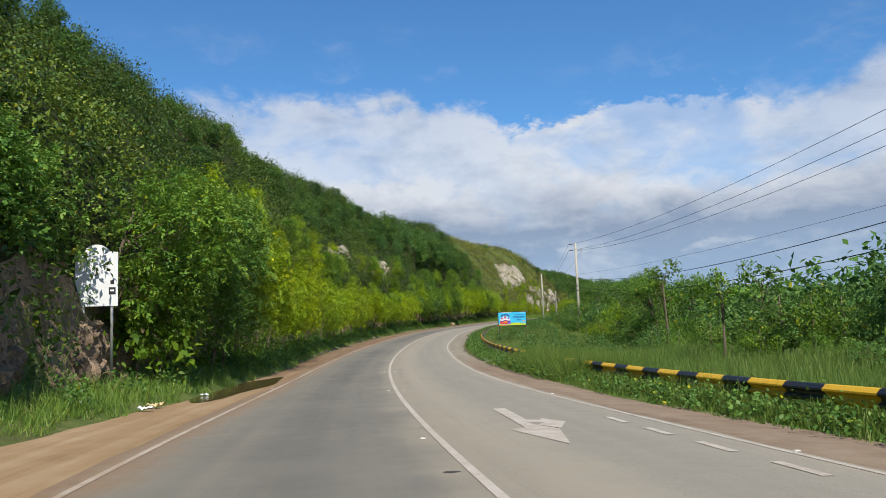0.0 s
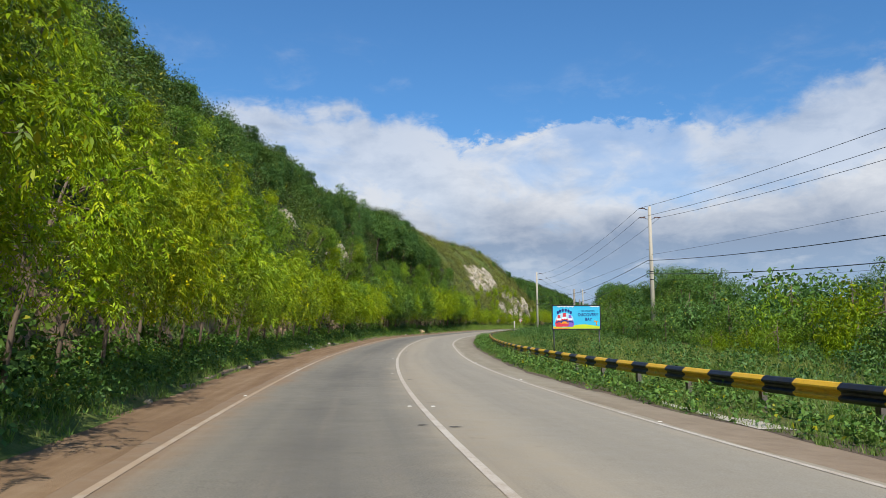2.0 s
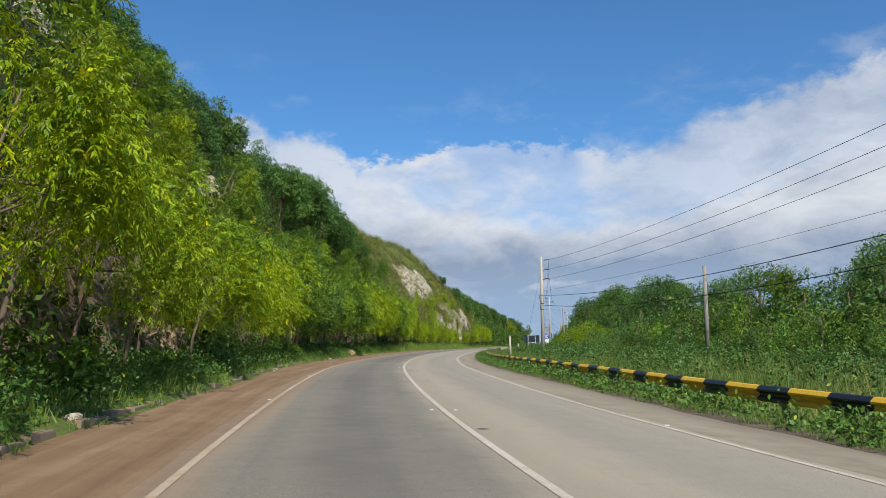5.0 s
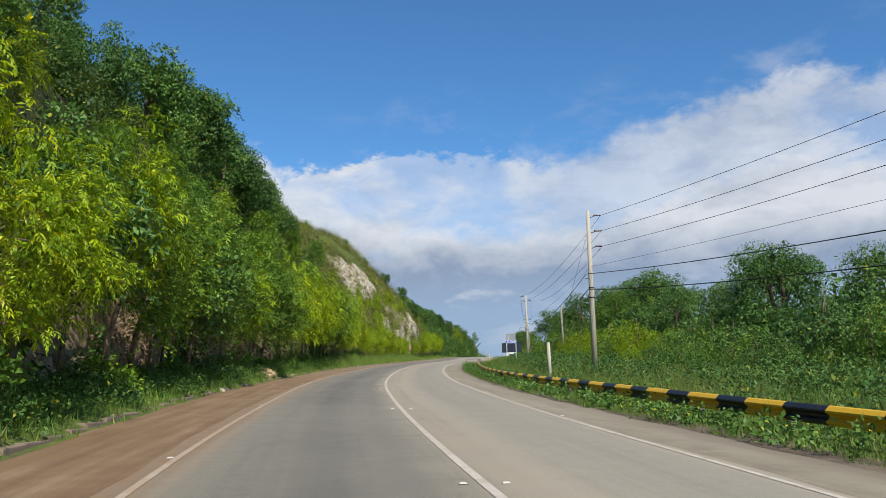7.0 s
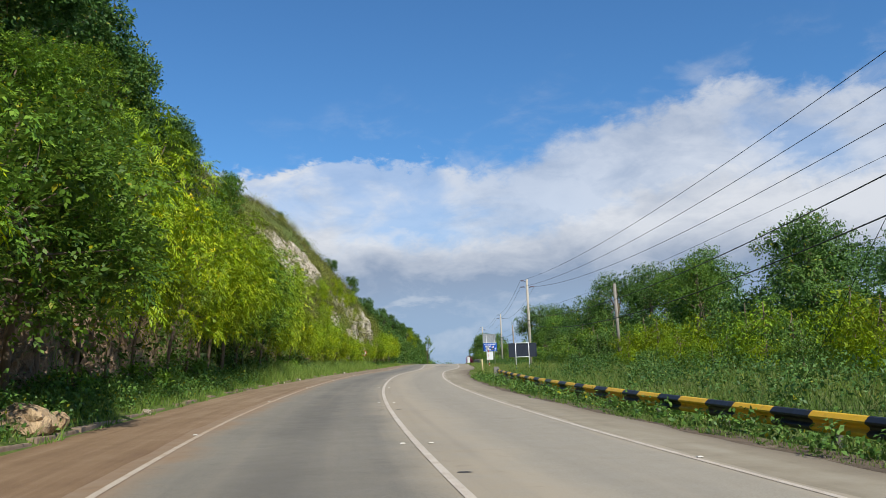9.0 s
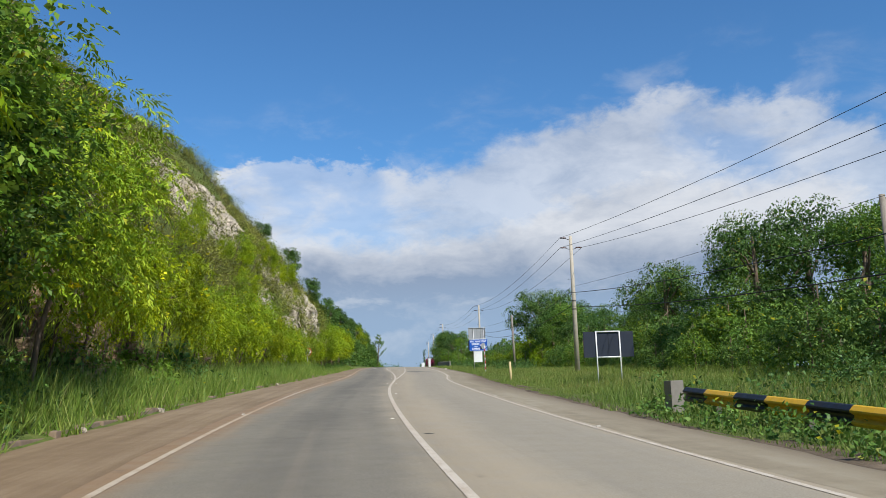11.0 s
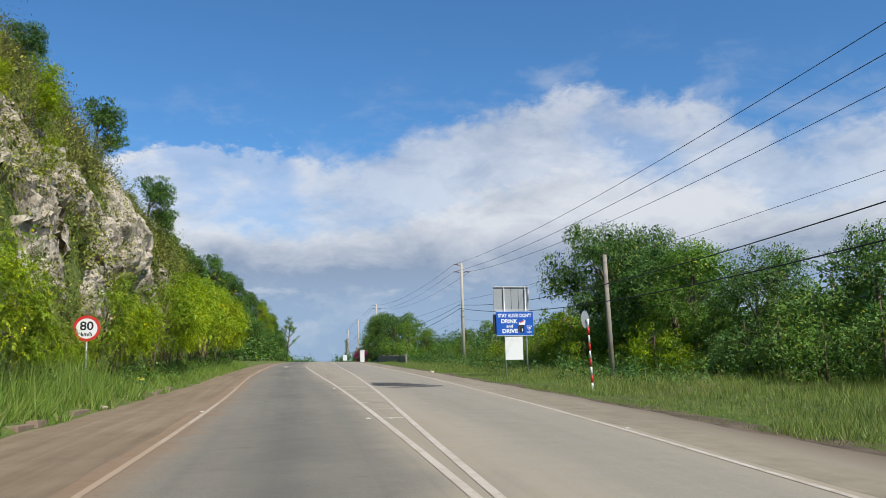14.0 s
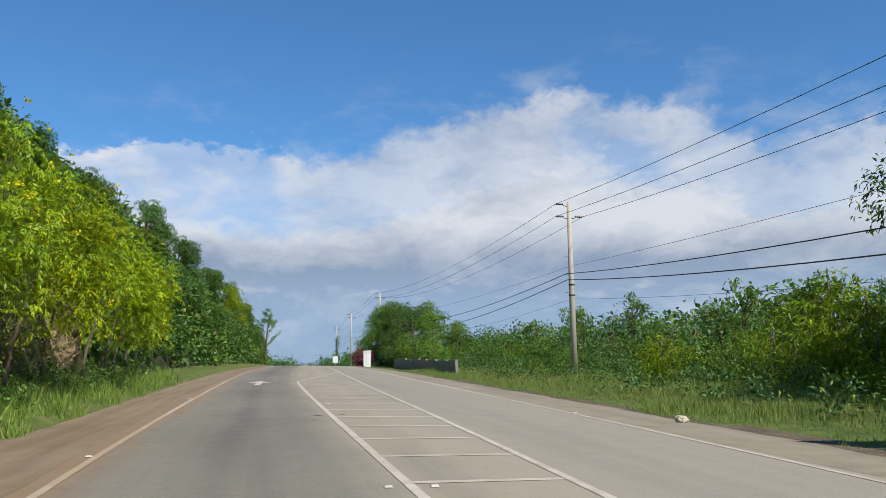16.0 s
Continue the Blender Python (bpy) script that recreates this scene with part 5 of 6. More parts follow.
# ---- rock faces on the cut ----
# station, height on the slope, half length, half height
FACES = [(100, 9.4, 3.6, 0.9), (107, 10.2, 3.0, 0.8), (124, 8.2, 3.6, 0.9), (133, 9.4, 4.4, 1.1), (229, 9.8, 3.6, 2.6), (235, 11.0, 5.5, 3.4), (242, 12.2, 5.5, 3.4), (247, 13.0, 2.6, 1.9),
         (249, 7.7, 3.6, 1.5), (254.5, 6.8, 4.6, 1.9), (259.5, 6.2, 2.4, 1.5), (243, 4.3, 3.0, 2.2), (237.5, 3.2, 2.4, 1.6), (250, 3.0, 2.6, 1.6), (255.5, 3.6, 2.4, 2.0), (247, 2.0, 1.6, 1.2), (266.2, 5.9, 2.4, 1.9), (262.8, 4.6, 1.6, 1.5), (269.0, 3.4, 1.6, 1.5), (275.6, 4.6, 1.3, 1.0), (271, 2.3, 1.4, 1.0), (261, 2.6, 1.6, 1.4)]
TOES = [(17, 0.9, 3, 1.0), (27, 1.0, 4, 1.1), (83, 1.6, 2.2, 2.0), (91, 1.0, 3.0, 1.2), (112, 1.0, 3.5, 1.2), (146, 1.2, 4.5, 1.3), (168, 1.4, 4.0, 1.6), (175, 1.5, 2.0, 1.8), (206, 1.8, 5.0, 1.8), (222, 1.2, 2.5, 1.0), (292, 1.6, 2.5, 1.6)]


def slope_point(s, a):
    """A point on the cut a metres behind its foot."""
    return place(s, edge_left(s) - 2.3 - a)


def bare(s, h):
    """Over 0 where a rock face shows, at station s and height h on the slope."""
    best = np.full(np.broadcast(s, h).shape, -9.0)
    for fs, fh, ls, lh in FACES + TOES:
        best = np.maximum(best, 1 - ((s - fs) / ls) ** 2 - ((h - fh) / lh) ** 2)
    return best + 0.6 * lumps(np.asarray(s), np.asarray(h), 1.1, 7.0) + 0.4 * lumps(np.asarray(s), np.asarray(h), 2.6, 3.0) - 0.28


def build_rock_face(fs, fh, ls, lh, mat, label, seed):
    aa = np.concatenate([np.linspace(0.0, 1.5, 300), np.linspace(1.52, 16, 300)])
    rise = np.maximum.accumulate(hill_height(np.full_like(aa, fs), aa)) + aa * 1e-4
    n = int(2 * ls * 1.2 / 0.16)
    path = np.linspace(max(fh - lh * 1.3, 0.05), fh + lh * 1.3, max(8, int(2.6 * lh / 0.15)))
    s = np.linspace(fs - ls * 1.2, fs + ls * 1.2, n)[:, None] + 0 * path[None]
    a = np.interp(path, rise, aa)[None] + 0 * s
    p = slope_point(s, a)
    hd = axis_at(s)[3]
    out = np.stack([np.cos(hd) * 0.8, -np.sin(hd) * 0.8, np.full_like(hd, 0.45)], -1)
    h = hill_height(s, a)
    # blocky ledges: cells in station and height, each pushed out by its own amount
    jag = np.zeros_like(s)
    for size, amp in ((2.3, 0.4), (0.8, 0.26), (0.4, 0.18), (0.2, 0.12)):
        cs = np.floor(s / size + 0.35 * np.sin(h / size * 1.7 + seed))
        ch = np.floor(h / (size * 0.8) + 0.35 * np.sin(s / size * 1.3 + seed))
        jag += amp * (np.modf(np.abs(np.sin(cs * 12.9898 + ch * 78.233 + seed) * 43758.5453))[0] - 0.35)
    jag += 0.08 * np.sin(s * 23.1 + 3 * h) * np.sin(h * 19.7 - 2 * s)
    rim = np.clip(bare(s, h) / 0.35, -1, 1)
    push = 0.55 if fs == 266.2 else 0.12
    p = p + out * (push + jag * np.clip(rim + 0.4, 0, 1) - 0.9 * (rim < -0.2) * np.clip(-rim, 0, 1))[..., None]
    idx = np.arange(p.shape[0] * p.shape[1]).reshape(p.shape[:2])
    quads = np.stack([idx[:-1, :-1], idx[:-1, 1:], idx[1:, 1:], idx[1:, :-1]], -1)[..., ::-1]
    keep = (rim[:-1, :-1] > -0.75) | (rim[1:, 1:] > -0.75)
    me = bulk_mesh("rock_face", p.reshape(-1, 3), quads[keep].reshape(-1, 4))
    me.polygons.foreach_set("use_smooth", np.zeros(len(me.polygons), bool))
    ob = link("rock_face", me, mat)
    tagged(ob, label, "rock face", "rock faces on the slope")


for k, f in enumerate(FACES):
    build_rock_face(*f, LIMESTONE, "pale jagged limestone face on the overgrown slope", k + 1.3)
for k, f in enumerate(TOES):
    build_rock_face(*f, TOE_ROCK, "rough brown rock at the foot of the slope", k + 31.7)


# ---- leaves ----
def unit(v):
    return v / np.maximum(np.linalg.norm(v, axis=-1, keepdims=True), 1e-9)


def leaf_mesh(name, pos, axis, nrm, length, width, tint, sag=0.15):
    """Many single leaves, each a folded diamond of its own."""
    axis = unit(axis)
    side = unit(np.cross(axis, nrm))
    nrm = np.cross(side, axis)
    L, W = np.asarray(length)[:, None], np.asarray(width)[:, None]
    mid = pos + axis * L * 0.45 + nrm * L * 0.06
    tip = pos + axis * L - nrm * L * sag
    v = np.stack([pos, mid + side * W / 2, tip, mid - side * W / 2], 1).reshape(-1, 3)
    q = np.arange(len(pos) * 4).reshape(-1, 4)
    me = bulk_mesh(name, v, q)
    at = me.attributes.new("tint", "FLOAT", "FACE")
    at.data.foreach_set("value", np.asarray(tint, np.float32))
    return me


def sprays(rng, blobs, per_m2, length, width, droop=0.3, bunch=7, spread=0.2, flat=0.75, under=-0.55, frond=0.0, core=18):
    """Leaves in bunches or on drooping fronds over lumps of foliage, with larger leaves, coloured dark as inner shade,
    filling the heart of each lump.
    """
    b = np.asarray(blobs, float)
    area = 4 * math.pi * (b[:, 3] * b[:, 4] + b[:, 4] * b[:, 5] + b[:, 3] * b[:, 5]) / 3 * 0.78
    count = np.maximum(2, (area * per_m2 / bunch)).astype(int)
    which = np.repeat(np.arange(len(b)), count)
    m = len(which)
    d = unit(rng.normal(size=(m, 3)))
    low = d[:, 2] < under
    d[low, 2] *= -1
    r = rng.uniform(0.7, 1.05, m) ** 0.7
    c = b[which, :3] + d * b[which, 3:6] * r[:, None]
    tw = b[which, 6] + rng.normal(0, 0.1, m)
    outw = np.repeat(d, bunch, 0)
    n = m * bunch
    L = length * rng.uniform(0.65, 1.25, n)
    if frond:
        stem = unit(d * 0.7 + rng.normal(0, 0.45, (m, 3)) + np.array([0, 0, 0.25 - 0.6 * droop]))
        side = unit(np.cross(stem, unit(np.array([0, 0, 1.0]) + rng.normal(0, 0.3, (m, 3)))))
        f = np.tile(np.arange(bunch) / (bunch - 1), m)
        sign = np.tile(np.where(np.arange(bunch) % 2, 1.0, -1.0), m)
        stem, side = np.repeat(stem, bunch, 0), np.repeat(side, bunch, 0)
        reach = frond * np.repeat(rng.uniform(0.7, 1.3, m), bunch)
        pos = np.repeat(c, bunch, 0) + stem * (f * reach)[:, None] + np.array([0, 0, -1.0]) * (0.5 * droop * reach * f ** 2)[:, None]
        axis = unit(stem * (0.35 + 0.7 * f[:, None]) + side * sign[:, None] * (1 - 0.75 * f[:, None]) + np.array([0, 0, -0.65 * droop]) + rng.normal(0, 0.16, (n, 3)))
        nrm = unit(np.cross(stem, side) * np.sign(np.cross(stem, side)[:, 2:3] + 1e-6) + outw * 0.5 + rng.normal(0, 0.3, (n, 3)))
        L = L * (1.1 - 0.45 * np.abs(f - 0.35))
    else:
        pos = np.repeat(c, bunch, 0) + rng.normal(0, 1, (n, 3)) * spread * np.repeat(b[which, 3:6].mean(1), bunch)[:, None]
        axis = unit(outw * 0.55 + rng.normal(0, 0.6, (n, 3)) + np.array([0, 0, -droop]))
        nrm = unit(outw * (flat + 0.2) + np.array([0, 0, 0.6]) + rng.normal(0, 0.33, (n, 3)))
    W = L * (width / length) * rng.uniform(0.8, 1.2, n)
    tint = np.clip(np.repeat(tw, bunch) + rng.normal(0, 0.05, n), 0, 1)
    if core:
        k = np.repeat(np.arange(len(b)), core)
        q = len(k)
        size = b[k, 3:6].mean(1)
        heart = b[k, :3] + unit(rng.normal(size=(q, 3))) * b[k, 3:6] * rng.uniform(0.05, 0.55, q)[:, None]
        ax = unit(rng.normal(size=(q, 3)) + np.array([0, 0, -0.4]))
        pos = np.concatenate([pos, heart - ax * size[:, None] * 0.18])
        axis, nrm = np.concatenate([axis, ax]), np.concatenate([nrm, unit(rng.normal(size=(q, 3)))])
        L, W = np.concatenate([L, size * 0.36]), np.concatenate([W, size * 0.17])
        # heart leaves all take the darkest tint: the crown's inner shade as colour
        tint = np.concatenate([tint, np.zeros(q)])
    return pos, axis, nrm, L, W, tint


def crown_blobs(rng, cx, cy, cz, rx, ry, rz, n, r0, r1, tint, front=False):
    d = unit(rng.normal(size=(n, 3)))
    if front:            # fullest on the side away from the slope
        d[:, 0] = np.where(d[:, 0] < -0.3, -d[:, 0], d[:, 0])
    k = rng.uniform(0.5, 1.0, n)[:, None]
    c = np.array([cx, cy, cz]) + d * np.array([rx, ry, rz]) * k
    r = rng.uniform(r0, r1, n)
    return np.column_stack([c, r, r * rng.uniform(0.8, 1.1, n), r * rng.uniform(0.65, 0.95, n), tint + rng.normal(0, 0.26, n)])


def limbs(rng, h, r, blobs, lean=(0.0, 0.0), reach=8):
    """A tapered trunk that forks to the lumps of the crown."""
    top = Vector((lean[0], lean[1], h))
    pts = [Vector((0, 0, -0.5)), Vector((lean[0] * 0.2, lean[1] * 0.2, h * 0.35)), Vector((lean[0] * 0.6, lean[1] * 0.6, h * 0.7)), top]
    bm = rod(pts, [r * 1.25, r, r * 0.75, r * 0.35], 9)
    for k in range(min(reach, len(blobs))):
        f = rng.uniform(0.3, 0.85)
        a = pts[1].lerp(top, f)
        b = Vector(blobs[k, :3])
        m = a.lerp(b, 0.5) + Vector((rng.uniform(-0.2, 0.2), rng.uniform(-0.2, 0.2), rng.uniform(0.0, 0.35)))
        rod([a, m, b], [r * 0.45, r * 0.28, r * 0.1], 6, bm)
    return bm


def tree_kind(name, label, leaf, seed, h, rx, rz, n, r0, r1, per, ll, lw, droop, tint, lean=(0, 0), trunk=0.12, low=0.42, group="", category="tree", bunch=7, spread=0.2, frond=0.0, front=False, core=18):
    """One tree with a trunk and a crown, to be copied."""
    rng = np.random.default_rng(seed)
    root = thing(name, pose(0, 0, -500), label, category, group)
    cz = h * (low + 1) / 2
    blobs = crown_blobs(rng, lean[0], lean[1], cz, rx, rx, rz, n, r0, r1, tint, front)
    part("trunk", limbs(rng, h * 0.8, trunk, blobs, lean), BARK, root)
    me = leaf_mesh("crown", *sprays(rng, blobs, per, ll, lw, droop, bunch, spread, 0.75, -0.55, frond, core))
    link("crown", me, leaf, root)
    if leaf is LEAF_BRIGHT and frond:
        tips = blobs[rng.random(len(blobs)) < 0.22][:, :3] + rng.normal(0, 0.35, (1, 3)) + np.array([0.35, 0, 0.3])
        rows = np.column_stack([tips, np.full((len(tips), 3), 0.07), np.full(len(tips), 0.6)])
        link("blossom", leaf_mesh("blossom", *sprays(rng, rows, 130, 0.085, 0.06, 0.0, 6, 0.4, core=0)), YELLOW_BLOSSOM, root, "clear yellow blossom")
    return root


def plant(kind, x, y, z, size, turn, tall=1.0):
    ob = copy_thing(kind, pose(x, y, z, 0, 0, turn))
    ob.scale = (size, size, size * tall)
    return ob


def remove_kind(kind):
    for o in (*kind.children_recursive, kind):
        bpy.data.objects.remove(o)


# the row of bright, drooping trees along the foot of the slope
ROW_LABEL = "bright yellow-green roadside tree with long drooping leaves"
ROW = [tree_kind("roadside_tree", ROW_LABEL, LEAF_BRIGHT, 11 + k, 6.6, 2.0, 2.5, 32, 0.42, 0.78, 84, 0.135, 0.038, 0.9, (0.4, 0.53, 0.3, 0.6)[k], (1.15, 0.0), 0.06, 0.36, "trees along the slope", bunch=11, frond=0.36, front=True) for k in range(4)]
MIXED = [tree_kind("roadside_tree", "leafy green roadside tree against the rocky slope", LEAF_GREEN, 31 + k, 6.4, 2.1, 2.5, 30, 0.45, 0.85, 62, 0.135, 0.07, 0.4, (0.5, 0.32, 0.65)[k], (1.15, 0.0), 0.09, 0.3, "trees along the slope", bunch=7, frond=0.36, front=True) for k in range(3)]
OVER = [tree_kind("roadside_tree", "leafy tree leaning out from the rock over the verge", LEAF_GREEN, 41 + k, 7.2, 2.2, 2.4, 34, 0.5, 0.85, 60, 0.14, 0.075, 0.4, (0.6, 0.4)[k], (1.9, 0.0), 0.1, 0.32, "trees along the slope", bunch=7, frond=0.36, front=True) for k in range(2)]
BROAD = [tree_kind("slope_tree", "dark green broadleaf tree rooted in the slope", LEAF_DARK, 51 + k, 7.5, 2.6, 2.9, 34, 0.55, 1.05, 36, 0.2, 0.115, 0.3, (0.34, 0.22, 0.5)[k], (0.6, 0.0), 0.11, 0.18, "trees up the slope", spread=0.13, front=True) for k in range(3)]
UNDER = [tree_kind("bush", "low leafy bush under the roadside trees", (LEAF_GREEN, LEAF_DARK)[k], 61 + k, 1.5, 0.75, 0.5, 7, 0.3, 0.5, 60, 0.15, 0.075, 0.3, 0.5, (0, 0), 0.03, -0.2, "bushes below the trees", "bush") for k in range(2)]


def build_left_trees():
    rng = random.Random(8)
    spots = []
    s = -14.0
    while s < 300:
        size = rng.uniform(0.92, 1.12)
        back = 0.0
        if s < 34:
            kinds = OVER * 2 + MIXED[1:2]
            size, back = size * (0.92 if s > 2 else 0.8), (4.6 if 16 < s < 25.5 else 2.7 if 8 < s < 17 else 2.0 if 4 < s < 17 else 1.3)
        elif s < 134:
            kinds = ROW * 3 + MIXED[:1]
            size *= 0.76
        elif s < 171:
            kinds = MIXED * 3 + ROW[:2] + BROAD[:1]
            size *= 0.92
            back = 0.5
        elif s < 200:
            kinds = ROW + MIXED[:2]
            back = 0.4
        else:
            kinds = ROW * 3 + MIXED[:1]
            size *= float(np.interp(s, [200, 210, 236, 240, 264, 268, 280, 290], [0.68, 0.6, 0.56, 0.5, 0.45, 0.6, 0.7, 0.6]))
            back = float(np.interp(s, [200, 214, 258, 268], [0.4, 0.5, 0.4, 0.0]))
        if 250.5 < s < 258.5:        # the speed sign stands clear
            spots.append((rng.choice(ROW), s, edge_left(s) - 2.3, 0.26))
        else:
            spots.append((rng.choice(kinds), s, edge_left(s) - rng.uniform(1.3, 2.0) - back, size))
        s += rng.uniform(2.3, 3.3) * (0.75 if 200 < s < 255 else 0.55 if 255 <= s < 272 else 1.0)
    s = 34.0
    while s < 200:       # a second rank higher on the cut
        if s < 148 or not any(abs(s - f[0]) < f[2] + 1.0 and f[1] < 11 for f in FACES):
            far = edge_left(s) - 2.3 - rng.uniform(0.35, 2.0)
            kinds = ROW if s > 34 and rng.random() < (0.7 if s < 128 else 0.1) else MIXED + OVER
            spots.append((rng.choice(kinds), s, far, rng.uniform(0.4, 0.58) if s < 148 else rng.uniform(0.5, 0.72)))
        s += rng.uniform(1.7, 2.9) if s < 148 else rng.uniform(3.2, 5.0)
    for k in range(30):      # yellow-green saplings clinging to the bare cut
        s = rng.uniform(214, 262)
        spots.append((rng.choice(ROW), s, edge_left(s) - 2.3 - rng.uniform(0.25, 2.2), rng.uniform(0.24, 0.42)))
    for k in range(46):      # small trees high on the slope
        s = 26 + k * 3.0 + rng.uniform(-1, 1)
        a = rng.uniform(5.5, 14.0)
        spots.append((rng.choice(BROAD + MIXED[1:2]), s, edge_left(s) - 2.3 - a, rng.uniform(0.26, 0.45)))
    for k in range(26):      # closed crowns where the slope runs out
        s = 292 + k * 5.2 + rng.uniform(-1, 1)
        spots.append((rng.choice(BROAD), s, edge_left(s) - 2.3 - rng.uniform(0.2, 1.4), rng.uniform(0.42, 0.52) * (0.72 if s < 312 else 1.0)))
    for s in np.arange(92, 150, 3.4):      # dark crowns above the broken rock
        spots.append((rng.choice(BROAD), float(s), edge_left(s) - 2.3 - rng.uniform(4.7, 7.6), rng.uniform(0.4, 0.56)))
    for s, a, k in ((150, 8, 0.85), (156, 8.4, 0.8), (163, 8, 0.82), (171, 7.6, 0.82), (179, 8, 0.72), (186, 8, 0.6), (193, 8.5, 0.48), (137, 8.5, 0.46), (130, 8, 0.44), (120, 8, 0.44), (112, 8.5, 0.42), (104, 8.5, 0.42), (95, 9, 0.55), (88, 9, 0.45), (146, 7.5, 0.6), (152, 6.5, 0.7), (157, 3.4, 0.85), (161, 4.4, 0.85), (165, 3.0, 0.95), (168, 4.4, 0.9), (172, 3.0, 0.95), (175, 4.4, 0.9), (178, 3.0, 0.82), (181, 4.4, 0.74), (184, 3.0, 0.72), (188, 4.4, 0.62), (190, 2.8, 0.64), (195, 3.8, 0.55), (199, 5.5, 0.45), (204, 6.5, 0.4),
                    (300, 4, 0.36), (306, 3, 0.40), (312, 5, 0.50), (318, 2.5, 0.55), (326, 4, 0.50), (334, 2.5, 0.55), (342, 4, 0.50), (350, 2.5, 0.55), (359, 3.5, 0.50), (368, 2.5, 0.55), (378, 3, 0.55), (388, 2, 0.59), (399, 2.5, 0.59), (410, 2, 0.59), (422, 2, 0.59), (294, 3.5, 0.30), (288, 2.5, 0.33), (284, 4, 0.27), (281, 1.6, 0.30), (277, 1.5, 0.50), (272.5, 3.2, 0.48), (268, 5.5, 0.40), (256, 10, 0.30), (240, 12.5, 0.33), (262, 8, 0.3)):
        spots.append((rng.choice(BROAD), s, edge_left(s) - 2.3 - a, k))
    s = -6.0
    while s < 285:       # low growth between the stems
        if not 15 < s < 26:
            spots.append((rng.choice(UNDER), s, edge_left(s) - rng.uniform(1.5, 2.4), rng.uniform(0.7, 1.4) * (0.55 if s > 215 else 1.0 if s > 30 else 1.5)))
        s += rng.uniform(2.2, 4.5)
    for s, a, k in ((25.8, 2.6, 0.5), (27.4, 1.6, 0.55), (29.2, 2.2, 0.6), (31.0, 1.5, 0.62), (32.8, 2.1, 0.62), (34.6, 1.6, 0.66), (12.0, 2.4, 0.5), (8.5, 2.0, 0.55), (5.5, 2.2, 0.55)):      # leafy edge over the toe of the rock
        spots.append((rng.choice(MIXED), s, edge_left(s) - a, k))
    spots += [(ROW[3], 357.0, -8.0, 0.72), (ROW[1], 352.0, -8.6, 0.7)]
    for kind, s, u, k in spots:
        x, y, z = map(float, place(s, float(u)))
        if edge_left(s) - 2.3 - u > 4.5:           # sunk in the thicket
            z -= 2.4 * k
        if s < 34:           # rooted low in the rock
            z = min(z, float(place(s, float(edge_left(s)) - 2.2)[2]) + 0.7)
        turn = -math.degrees(float(axis_at(s)[3])) + rng.uniform(-35, 35)
        plant(kind, x, y, z - 0.15, k, turn, rng.uniform(0.9, 1.1))


build_left_trees()


SCRUB = make_leaf("dry_scrub_leaf", (0.06, 0.075, 0.02), (0.16, 0.175, 0.04), (0.36, 0.36, 0.06), 0.22)
OLIVE = make_leaf("olive_scrub", (0.07, 0.075, 0.03), (0.15, 0.15, 0.05), (0.26, 0.24, 0.1), 0.2, (0.3, 0.25, 0.1))


